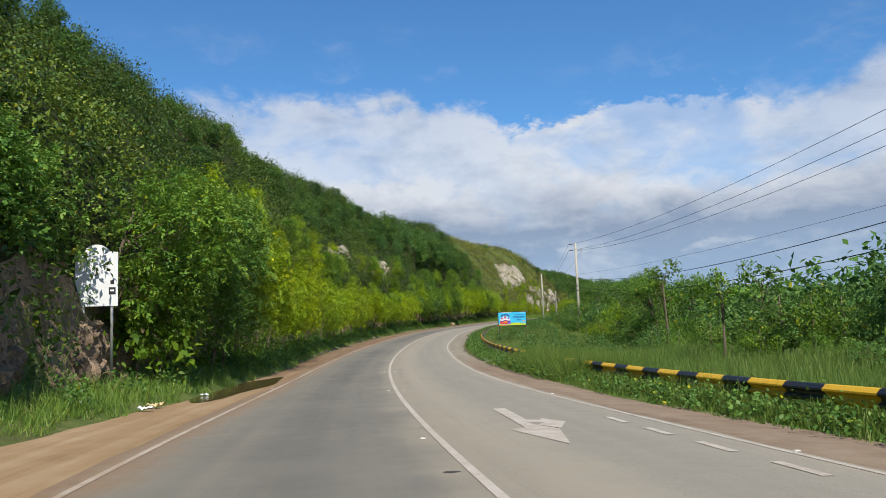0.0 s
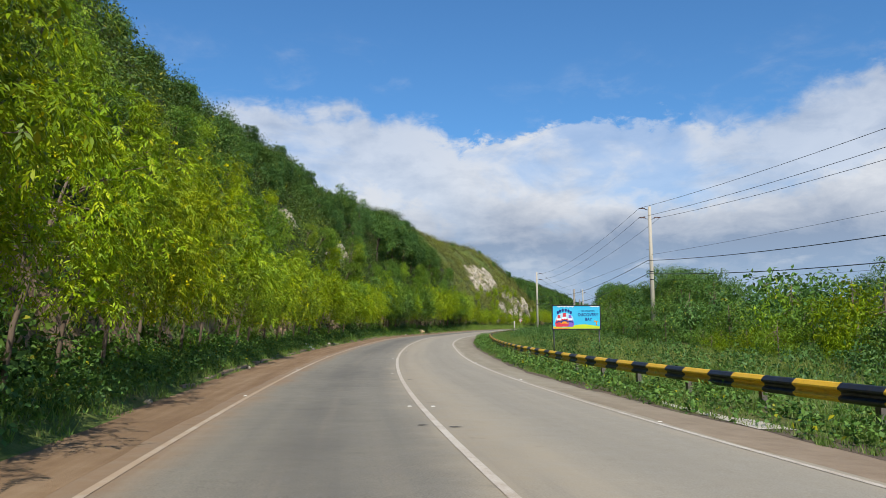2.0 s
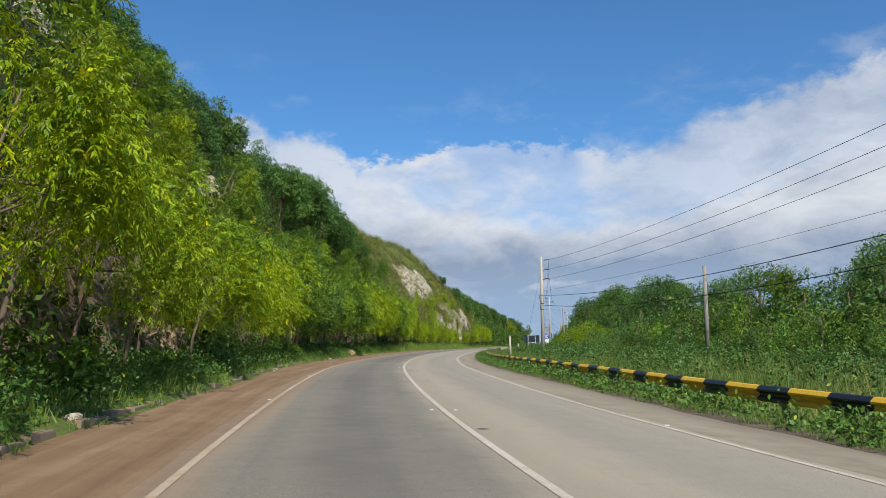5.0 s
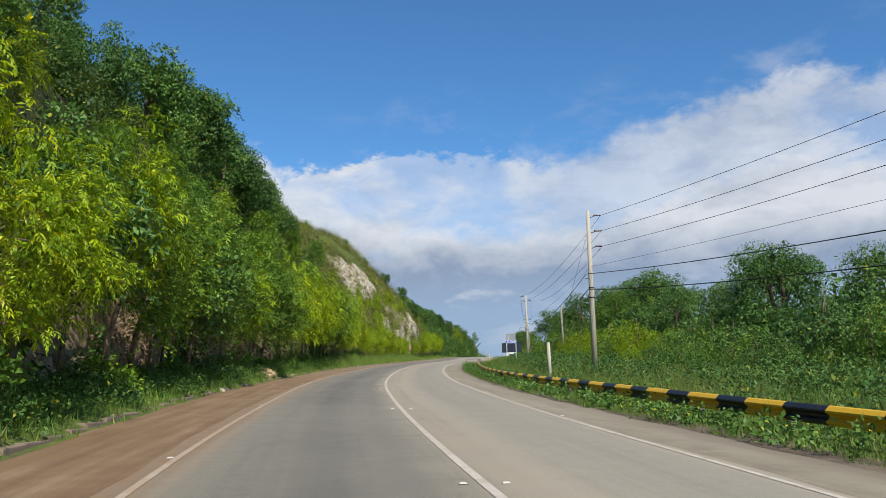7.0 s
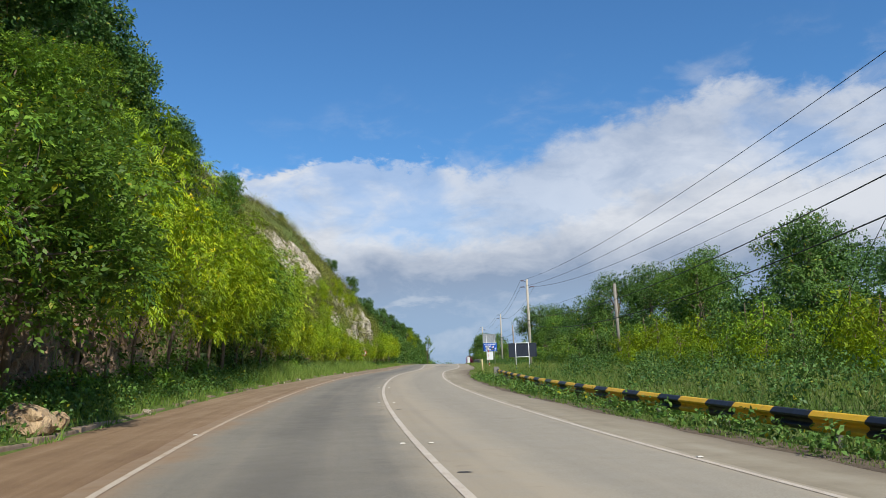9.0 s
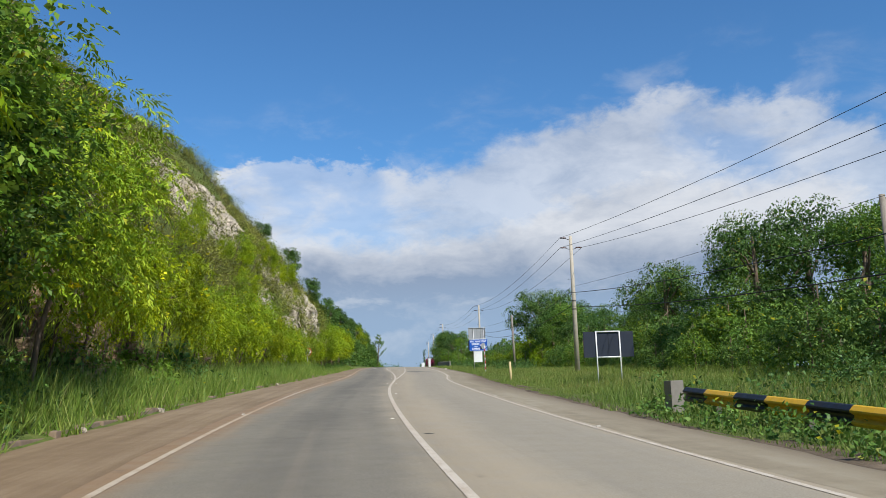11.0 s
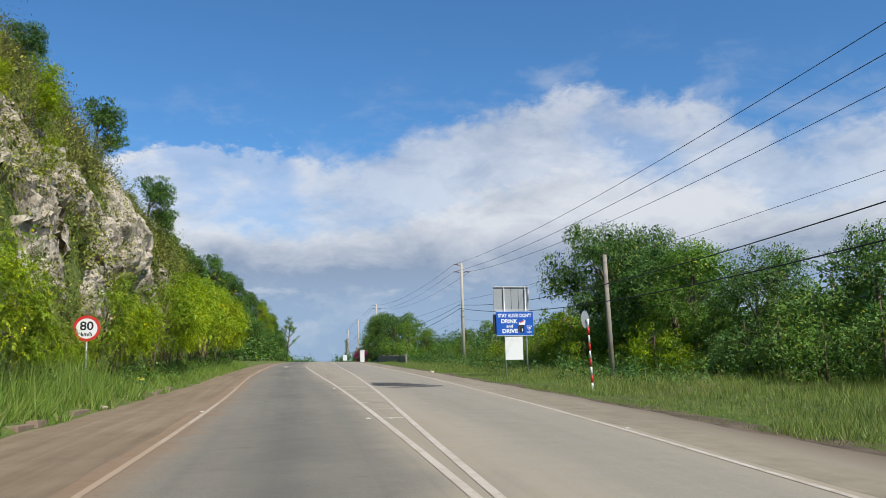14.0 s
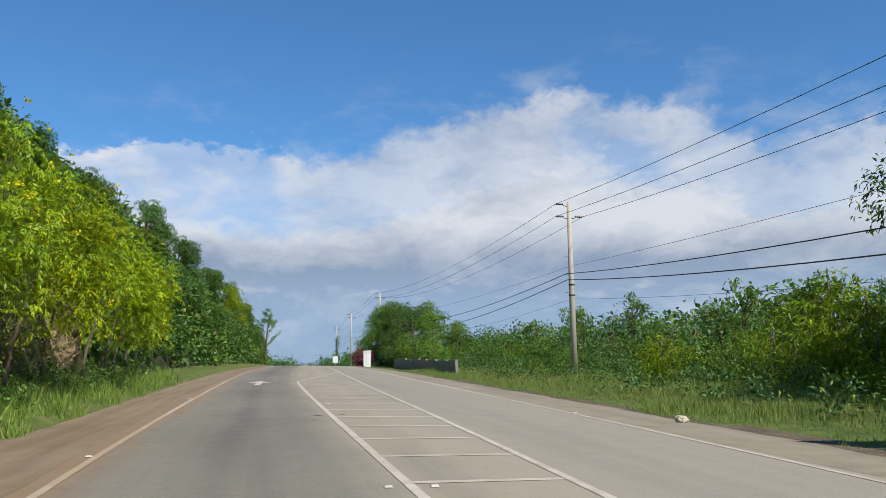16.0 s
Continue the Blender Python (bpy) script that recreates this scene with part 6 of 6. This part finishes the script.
def build_hill_cover():
    """The thicket over the whole slope."""
    rng = np.random.default_rng(21)
    n = 6200
    s = rng.uniform(-35, 440, n)
    # spread evenly over the sloping face, not over the plan
    grid = np.linspace(0.05, 17.5, 300)
    fine_grid = np.concatenate([np.linspace(0, 1.5, 150), np.linspace(1.55, 8, 60)])
    run = np.concatenate([[0], np.cumsum(np.hypot(np.diff(grid), np.diff(hill_height(np.full(300, 120.0), grid))))])
    a = np.interp(rng.uniform(0, run[-1], n), run, grid)
    h = hill_height(s, a)
    clear = (bare(s, h + 0.3) < -0.1) & (bare(s, h - 0.6) < -0.05)
    clear &= (a > 3) | (s > 196) | (s < 34) | (rng.random(n) < 0.8)
    s, a, h = s[clear], a[clear], h[clear]
    p = slope_point(s, a)
    r = rng.uniform(0.6, 1.35, len(s)) * np.where(a > 9, 1.1, 0.95)
    dry = (s > 205) & (s < 268)
    r = np.where(dry, r * 0.72, r)
    # broad drifts of colour: brighter low down and in patches, olive over the rock
    tint = np.where((a > 4) & ~dry, 0.26, 0.42) + 0.3 * lumps(s, a, 9.0, 3.0) + np.where(a < 4, 0.16, 0) + np.where(dry, 0.4, 0) + rng.normal(0, 0.17, len(s))
    tint = np.where((s > 140) & (s < 205), tint - 0.2, tint)
    tint = np.where(s > 300, tint - 0.25, tint)
    blobs = np.column_stack([p + np.array([0, 0, 0.15]), r * 1.15, r * 1.15, r * rng.uniform(0.75, 1.15, len(s)), np.clip(tint, 0.02, 0.98)])
    ts, th = [], []
    for fs, fh, ls, lh in FACES:
        m = int(ls * lh * 5.2)
        ts.append(fs + rng.uniform(-ls, ls, m)), th.append(fh + rng.uniform(-lh, lh, m))
    ts, th = np.concatenate(ts), np.concatenate(th)
    ta = np.array([np.interp(h1, hill_height(np.full_like(grid, s1), grid), grid) for s1, h1 in zip(ts, th)])
    tr = rng.uniform(0.15, 0.55, len(ts)) ** 1.15
    tp = slope_point(ts, ta) + np.array([0.15, -0.15, 0.25])
    blobs = np.concatenate([blobs, np.column_stack([tp, tr * 1.2, tr * 1.2, tr, rng.uniform(0.35, 0.9, len(ts))])])
    s = np.concatenate([s, ts])
    # low shrubs scattered over the foot of the bare cut
    m = 400
    es, eh = rng.uniform(222, 280, m), rng.uniform(0.1, 7.5, m)
    ea = np.array([np.interp(h1, np.maximum.accumulate(hill_height(np.full_like(fine_grid, s1), fine_grid)), fine_grid) for s1, h1 in zip(es, eh)])
    er = rng.uniform(0.25, 0.62, m)
    blobs = np.concatenate([blobs, np.column_stack([slope_point(es, ea) + np.array([0.15, -0.15, 0.05]), er * 1.2, er * 1.2, er, rng.uniform(0.55, 1.0, m)])])
    s = np.concatenate([s, es])
    near, rocky = s < 292, (s > 205) & (s < 292)
    for sel, per, ll, lw in ((near & ~rocky, 13, 0.2, 0.1), (rocky, 26, 0.12, 0.05), (~near, 6, 0.38, 0.22)):
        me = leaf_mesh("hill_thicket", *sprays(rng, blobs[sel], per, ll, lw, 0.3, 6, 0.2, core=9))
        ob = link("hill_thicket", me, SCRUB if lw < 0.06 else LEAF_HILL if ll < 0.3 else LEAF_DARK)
        tagged(ob, "dense green scrub and vines covering the hillside", "scrub", "", "stuff")
    # fine wiry grass and thorn between the rocks
    m = 42000
    s = rng.uniform(206, 290, m)
    a = np.interp(rng.uniform(0, run[-1], m), run, grid)
    h = hill_height(s, a)
    keep = (bare(s, h) < 0.15 + 0.3 * rng.random(m)) & (a > 0.8)
    s, a = s[keep], a[keep]
    p = slope_point(s, a)
    q = len(s)
    axis = np.array([0.25, -0.25, 0.8]) + rng.normal(0, 0.55, (q, 3))
    me = leaf_mesh("slope_grass", p, axis, unit(rng.normal(size=(q, 3))), rng.uniform(0.4, 1.1, q), rng.uniform(0.02, 0.05, q), np.clip(0.5 + 0.4 * lumps(s, a, 5.0, 1.0) + rng.normal(0, 0.2, q), 0, 1), 0.25)
    tagged(link("slope_grass", me, OLIVE), "wiry olive grass and thorn scrub between the rocks", "grass", "", "stuff")


build_hill_cover()


build_gate_and_house()


# ---- right side: shrubs and trees ----
SHRUB = [tree_kind("shrub", "dense green roadside shrub in tall grass", (LEAF_DARK, LEAF_GREEN, LEAF_BRIGHT, LEAF_DARK, LEAF_GREEN)[k], 71 + k, 3.2, 1.45, 1.35, 19, 0.42, 0.75, 42, (0.15, 0.135, 0.18, 0.15, 0.175)[k], (0.07, 0.06, 0.05, 0.07, 0.08)[k], (0.3, 0.2, 0.7, 0.3, 0.4)[k], (0.8, 0.6, 0.25, 0.6, 0.3)[k], (0, 0), 0.04, -0.25, "shrubs beyond the barrier", "shrub", spread=0.14, core=14) for k in range(5)]
FIELD = [tree_kind("field_tree", ("dark spreading tree above the shrubs", "green upright tree above the shrubs", "grey-green feathery tree above the shrubs")[k], (LEAF_DARK, LEAF_GREEN, LEAF_DARK)[k], 91 + k, 7.0, (2.6, 1.7, 2.4)[k], (2.8, 3.1, 3.1)[k], (27, 24, 32)[k], (0.7, 0.62, 0.55)[k], (1.2, 1.1, 1.0)[k], (62, 62, 74)[k], (0.135, 0.13, 0.14)[k], (0.07, 0.068, 0.05)[k], (0.3, 0.3, 0.8)[k], (0.5, 0.45, 0.75)[k], (0, 0), 0.14, (0.0, -0.05, 0.0)[k], "trees beyond the barrier", spread=0.13, core=20) for k in range(3)]
SLIM = tree_kind("slim_tree", "slim young tree with bunched leaves on bare stems", LEAF_GREEN, 101, 5.6, 1.1, 1.9, 8, 0.3, 0.6, 40, 0.22, 0.11, 0.2, 0.45, (0.2, 0), 0.07, 0.4, "trees beyond the barrier")


def build_right_side():
    rng = random.Random(12)
    front = tab((-30, 12.5), (10, 13.0), (50, 13.8), (80, 15.5), (110, 15.5), (150, 14.5), (165, 15.0), (215, 13.0), (245, 14.5), (268, 15.5), (285, 15.5), (330, 13.5), (420, 12.5))
    for row, (du, gap, k0, k1) in enumerate(((0.8, 2.4, 0.35, 0.8), (3.2, 2.7, 0.65, 1.25))):
        s = 4.0 + row
        while s < 345:
            u = float(front(s)) + du + rng.uniform(-0.8, 0.8)
            k = rng.uniform(k0, k1) * (0.85 if 300 < s < 350 else 1.25 if s > 208 else 1.0)
            x, y, z = map(float, place(s, u))
            bright = 165 < s < 205 or 262 < s < 300 or 60 < s < 80
            kind = SHRUB[2] if bright and rng.random() < 0.6 else rng.choice(SHRUB[:2] + SHRUB[3:] + SHRUB[:1])
            plant(kind, x, y, z - 0.1, k, rng.uniform(0, 360), rng.uniform(0.85, 1.15))
            s += gap * rng.uniform(0.7, 1.35)
    nr = np.random.default_rng(14)
    rows = []
    for _ in range(560):
        s, d = nr.uniform(-20, 410), nr.uniform(4.2, 13)
        p = place(s, float(front(s)) + d)
        r = nr.uniform(0.8, 1.5)
        for j in range(2):
            rows.append([p[0] + nr.normal(0, 0.5), p[1] + nr.normal(0, 0.5), p[2] + r * (0.6 + j * 1.25) * nr.uniform(0.8, 1.1), r * 1.1, r * 1.1, r * 0.9, nr.uniform(0.3, 0.95)])
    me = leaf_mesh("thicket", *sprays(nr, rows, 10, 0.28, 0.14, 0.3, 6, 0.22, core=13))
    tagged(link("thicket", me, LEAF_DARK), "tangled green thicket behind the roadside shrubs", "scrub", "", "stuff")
    trees = [(344, 9.3, 3.8, 0), (348, 8.8, 4.4, 0), (163.5, 22, 8.2, 0), (168.5, 24, 7.6, 1), (209, 22.5, 9.4, 0), (204.5, 20.5, 8.0, 1), (133, 21, 6.4, 0), (126.5, 20, 5.4, 1), (222.5, 21.5, 9.6, 0), (224.5, 27, 9.6, 0), (189, 21.4, 8.8, 0), (218, 22, 9.0, 1), (98, 19.5, 6.6, 2), (91, 18.5, 5.6, 0), (51.5, 15.6, 5.4, 1), (58, 16.5, 4.8, 0), (235, 18, 7.8, 0),
             (48, 15.5, 5.4, 3), (33.4, 13.2, 4.3, 3), (41, 18, 5.0, 3), (26, 17, 4.6, 0), (58, 20, 5.2, 1), (70, 22, 5.0, 0), (92, 21, 5.4, 0), (99, 19.5, 5.0, 0), (117, 26, 7.6, 2), (113, 25, 6.5, 2), (109, 22, 5.0, 1), (119, 21, 5.1, 0), (130, 28, 8.6, 0), (126, 23, 5.6, 0), (139, 21, 6.0, 0), (151, 22, 6.4, 0), (163, 22.5, 7.5, 0), (172, 22, 6.2, 0), (180, 21, 6.2, 0), (191, 23.0, 8.5, 0), (196, 25, 7.5, 0), (208, 21.5, 7.7, 1), (213, 22, 6.6, 1), (222, 18.5, 8.3, 0), (233, 23, 9.0, 1), (237, 18.8, 7.0, 0), (246, 20, 6.0, 0), (252, 20, 5.5, 1), (259, 20, 6.0, 0), (267, 20.5, 6.6, 0), (275, 20.5, 8.0, 1), (281.5, 18.0, 11.0, 2), (278.5, 20.0, 9.6, 2), (285, 20, 8.4, 2), (283, 21, 9.4, 0), (276, 19.0, 7.8, 0), (272.8, 19.5, 8.2, 1), (290, 21, 5.2, 0), (299, 21.5, 4.4, 0), (305, 21, 4.4, 1),
             (293, 19, 4.8, 3), (300, 19.5, 4.8, 3), (286, 23, 7.0, 0), (271, 17.5, 5.6, 1), (264, 18, 5.4, 0), (255, 23, 6.8, 0), (312, 19, 4.9, 3), (318, 18, 4.6, 3), (324, 19, 5.0, 3), (330, 18, 4.4, 3), (349, 12.5, 6.2, 1), (354, 11, 7.0, 0), (359, 10.2, 7.8, 0), (364, 9.8, 8.2, 0), (369, 10.4, 8.4, 0), (361, 13.5, 8.0, 0), (376, 10, 8.2, 0), (384, 11, 6.8, 0), (392, 10, 6.2, 1), (404, 9.5, 5.5, 0), (352, 15, 5.5, 1), (345, 14.5, 4.6, 1), (400, -10.5, 5.5, 0)]
    for k in range(26):      # low growth under the clump at the far end
        s = rng.uniform(338, 372)
        x, y, z = map(float, place(s, float(np.interp(s, [338, 347, 372], [9.6, 8.4, 8.6])) + rng.uniform(0.4, 2.6)))
        plant(rng.choice(SHRUB[:2] + SHRUB[3:]), x, y, z - 0.1, rng.uniform(0.8, 1.2), rng.uniform(0, 360), 1.0)
    for s, u, h, k in trees:
        x, y, z = map(float, place(s, u))
        kind = SLIM if k == 3 else FIELD[k]
        size = h / (6.0 if k == 3 else 7.3)
        plant(kind, x, y, z - 0.2, size, rng.uniform(0, 360), rng.uniform(0.95, 1.08))


build_right_side()


def build_casuarina(s, u, h):
    """A thin leaning tree of wispy upswept boughs."""
    rng = np.random.default_rng(77)
    x, y, z = map(float, place(s, u))
    root = thing("casuarina", pose(x, y, z - 0.2, 0, 0, 0), "thin grey-green casuarina with wispy upswept boughs", "tree")
    lean = np.array([0.9, 0.1, h])
    bm = rod([(0, 0, -0.3), lean * 0.5 + np.array([-0.15, 0, 0]), lean], [0.14, 0.09, 0.02], 7)
    pos, axis = [], []
    for k in range(26):
        f = rng.uniform(0.3, 0.97)
        a = rng.uniform(0, 2 * math.pi)
        b0 = lean * f + np.array([-0.25 * (1 - abs(2 * f - 1)), 0, 0])
        d = np.array([math.cos(a), math.sin(a), rng.uniform(0.5, 1.1)])
        reach = (1.2 - f) * 3.6 * rng.uniform(0.6, 1.1)
        b1 = b0 + d * reach * 0.6
        rod([b0, (b0 + b1) / 2 + np.array([0, 0, -0.05]), b1], [0.03, 0.02, 0.008], 4, bm)
        for _ in range(80):
            q = b0 + (b1 - b0) * rng.uniform(0.25, 1.08)
            pos.append(q + rng.normal(0, 0.07, 3))
            axis.append(d * 0.6 + rng.normal(0, 0.4, 3) + np.array([0, 0, 0.1]))
    n = len(pos)
    part("trunk", bm, BARK, root)
    me = leaf_mesh("crown", np.array(pos), np.array(axis), unit(rng.normal(size=(n, 3))), rng.uniform(0.3, 0.75, n), rng.uniform(0.025, 0.055, n), rng.uniform(0.2, 0.9, n), 0.2)
    link("crown", me, LEAF_DARK, root)


build_casuarina(391.6, -5.9, 8.6)
for kind in ROW + MIXED + OVER + BROAD + UNDER + SHRUB + FIELD + [SLIM]:
    remove_kind(kind)


def build_far_woods():
    rng = np.random.default_rng(33)
    rows = []
    for _ in range(700):
        s = rng.uniform(-60, 540)
        u = rng.uniform(28, 95)
        p = place(s, u)
        r = rng.uniform(1.3, 2.6)
        rows.append([*p[:2], p[2] + r * 0.9 + rng.uniform(0, 1.6), r * 1.25, r * 1.25, r, rng.uniform(0.2, 0.6)])
    for _ in range(260):
        s = rng.uniform(430, 558)
        u = rng.choice([-1, 1]) * rng.uniform(8.5, 60)
        p = place(s, u)
        r = rng.uniform(1.2, 2.2)
        rows.append([*p[:2], p[2] + r * 0.8, r * 1.3, r * 1.3, r, rng.uniform(0.15, 0.5)])
    for _ in range(90):
        p = place(rng.uniform(546, 557), rng.uniform(-60, 70))
        r = rng.uniform(1.3, 2.8)
        rows.append([*p[:2], p[2] + r * 0.9 + rng.uniform(0, 1.2), r * 1.2, r * 1.2, r, rng.uniform(0.15, 0.5)])
    me = leaf_mesh("far_woods", *sprays(rng, rows, 3.2, 0.6, 0.38, 0.2, 6, 0.2))
    tagged(link("far_woods", me, LEAF_DARK), "dark green woodland on the low ground far off", "woods", "", "stuff")


build_far_woods()


# ---- grass and weeds ----
def blades(name, rng, s, u, length, width, tint, mat, label):
    p = place(s, u)
    n = len(s)
    lean = rng.normal(0, 0.42, (n, 3))
    lean[:, 2] = 1.0
    lean, turn = unit(lean), rng.uniform(0, math.pi, n)
    side = np.column_stack([np.cos(turn), np.sin(turn), np.zeros(n)]) * (width * 0.6)[:, None]
    foot = p - np.array([0, 0, 0.03])
    tip = foot + lean * np.asarray(length)[:, None]
    me = bulk_mesh(name, np.stack([foot - side, foot + side, tip], 1).reshape(-1, 3), np.arange(3 * n).reshape(-1, 3))
    at = me.attributes.new("tint", "FLOAT", "FACE")
    at.data.foreach_set("value", np.asarray(tint, np.float32))
    tagged(link(name, me, mat), label, "grass", "", "stuff")


def build_grass():
    rng = np.random.default_rng(44)
    # lush strip below the slope
    n = 140000
    s = rng.uniform(-8, 300, n)
    d = rng.uniform(0, 1, n) ** 1.15 * 2.9
    keep = (s < 40) | (s > 192) | (rng.random(n) < 0.5)
    s, d = s[keep], d[keep]
    n = len(s)
    u = edge_left(s) - 0.02 - d + 0.22 * np.sin(s * 1.7) * (d < 0.5)
    tuft = lumps(s, u, 0.9, 9.0)
    L = (0.2 + 0.2 * np.clip(d, 0, 1.2) + 0.14 * tuft) * rng.uniform(0.6, 1.4, n) * np.where((s > 192) & (s < 256), 2.3, 1.0) * np.where((s > 140) & (s <= 192), 1.3, 1.0)
    blades("verge_grass", rng, s, u, np.clip(L, 0.08, 1.2), 0.026 * rng.uniform(0.6, 1.3, n), np.clip(0.4 + 0.25 * tuft + np.where(s > 192, 0.22, 0.0) + rng.normal(0, 0.15, n), 0, 1), GRASS, "lush green grass and weeds below the slope")
    # rank grass about the barrier and over the right verge
    n = 300000
    pick = rng.random(n)
    s = np.where(pick < 0.5, rng.uniform(2, 210, n), np.where(pick < 0.58, rng.uniform(14, 46, n), rng.uniform(208, 325, n)))
    d = rng.uniform(0, 1, n) ** 1.5 * 10.0
    u = edge_right(s) + 0.05 + d + 0.18 * lumps(s, s * 0.3, 1.1, 3.0)
    tuft = lumps(s, u, 1.6, 2.0) + 0.5 * lumps(s, u, 0.6, 5.0)
    clump = np.clip(lumps(s, u * 1.5, 2.6, 8.0), 0, 1) ** 0.8
    L = (0.12 + np.where(s > 60, 0.085, 0.09) * np.clip(d, 0, 3.2) + 0.13 * tuft) * rng.uniform(0.55, 1.45, n) * np.where(s > 208, 0.62, 1.0) * (0.7 + 1.1 * clump)
    L = L + np.where((s < 41) & (d > 0.3), 0.3, 0) * rng.uniform(0.4, 1.2, n) + np.where((s > 28) & (s < 40) & (d > 0.4) & (d < 3), 0.5, 0) * rng.uniform(0.3, 1.2, n)
    tint = 0.42 + 0.18 * tuft + 0.15 * clump + np.where(s > 208, 0.46, 0.06) + rng.normal(0, 0.17, n)
    blades("field_grass", rng, s, u, np.clip(L, 0.06, 1.5), 0.021 * rng.uniform(0.6, 1.4, n), np.clip(tint, 0, 1), GRASS, "rank green grass around the crash barrier")
    n = 44000
    s = rng.uniform(62, 325, n)
    u = edge_right(s) + rng.uniform(6.2, 10.5, n)
    tuft = lumps(s, u, 1.4, 1.0)
    s, u, tuft = s[tuft > 0], u[tuft > 0], tuft[tuft > 0]
    n = len(s)
    blades("rough_grass", rng, s, u, (0.2 + 0.5 * tuft) * rng.uniform(0.6, 1.2, n), 0.017 * rng.uniform(0.6, 1.4, n), np.clip(0.5 + 0.2 * tuft + rng.normal(0, 0.15, n), 0, 1), GRASS, "coarse tall grass in front of the shrubs")
    n = 46000
    s = np.where(rng.random(n) < 0.62, rng.uniform(27, 40, n), rng.uniform(6, 30, n))
    u = edge_right(s) + rng.uniform(0.25, 2.6, n)
    tuft = lumps(s, u, 0.8, 3.0)
    L = np.where(s > 28, 0.85, 0.5) * (1 + 0.35 * tuft) * rng.uniform(0.6, 1.2, n) * np.clip((u - edge_right(s)) / 0.7, 0.4, 1)
    blades("tall_grass", rng, s, u, np.clip(L, 0.1, 1.3), 0.026 * rng.uniform(0.6, 1.4, n), np.clip(0.42 + 0.2 * tuft + rng.normal(0, 0.15, n), 0, 1), GRASS, "tall grass clumps half hiding the crash barrier")
    n = 80000
    pick = rng.random(n)
    s = np.where(pick < 0.3, rng.uniform(58, 112, n), np.where(pick < 0.6, rng.uniform(62, 205, n), rng.uniform(210, 322, n)))
    u = edge_right(s) + 1.6 + rng.uniform(0, 1, n) * 8.0
    keep = lumps(s, u, 3.0, 6.0) > -0.1
    s, u = s[keep], u[keep]
    n = len(s)
    blades("dry_grass", rng, s, u, rng.uniform(0.2, 0.6, n) * np.where(s > 208, 0.6, 1.0), 0.018 * rng.uniform(0.6, 1.4, n), rng.uniform(0.1, 0.9, n), DRY_GRASS, "pale yellowing grass among the green")
    # broad-leaved weeds
    rows = []
    for _ in range(900):
        s = rng.uniform(0, 295)
        u = float(edge_left(s)) - rng.uniform(0.45, 2.9)
        p = place(s, u)
        r = rng.uniform(0.2, 0.5)
        rows.append([*p[:2], p[2] + r * 0.5, r, r, r * 0.85, rng.uniform(0.2, 0.8)])
    for _ in range(1500):
        s = rng.uniform(36, 195)
        d = rng.uniform(0.25, 2.3)
        p = place(s, float(edge_left(s)) - d)
        r = rng.uniform(0.2, 0.34) + 0.08 * d
        rows.append([*p[:2], p[2] + r * 0.55, r, r, r, rng.uniform(0.1, 0.55)])
    for _ in range(2100):
        s = rng.uniform(5, 199)
        u = float(edge_right(s)) + 0.15 + rng.uniform(0.0, 1.0) ** 1.4 * 2.6
        p = place(s, u)
        r = rng.uniform(0.13, 0.36) * (1.0 if s < 45 else 0.9)
        rows.append([*p[:2], p[2] + r * 0.5, r, r, r * 0.8, rng.uniform(0.3, 0.8)])
    me = leaf_mesh("weeds", *sprays(rng, rows, 46, 0.1, 0.06, 0.1, 6, 0.25, core=2))
    tagged(link("weeds", me, LEAF_DARK), "low broad-leaved weeds along the verges", "weeds", "", "stuff")
    # bushy herbs scattered through the rank grass
    rows = []
    for _ in range(1100):
        s = rng.choice([rng.uniform(48, 108), rng.uniform(108, 206), rng.uniform(108, 206), rng.uniform(258, 335)])
        p = place(s, float(edge_right(s)) + 2.2 + rng.uniform(0, 1) ** 0.6 * 6.8)
        r = rng.uniform(0.22, 0.55)
        rows.append([*p[:2], p[2] + r * 0.6, r, r, r * 1.05, rng.uniform(0.15, 0.85)])
    me = leaf_mesh("herbs", *sprays(rng, rows, 30, 0.14, 0.06, 0.2, 6, 0.25, core=3))
    tagged(link("herbs", me, LEAF_DARK), "bushy green herbs in the rank grass", "weeds", "", "stuff")


build_grass()
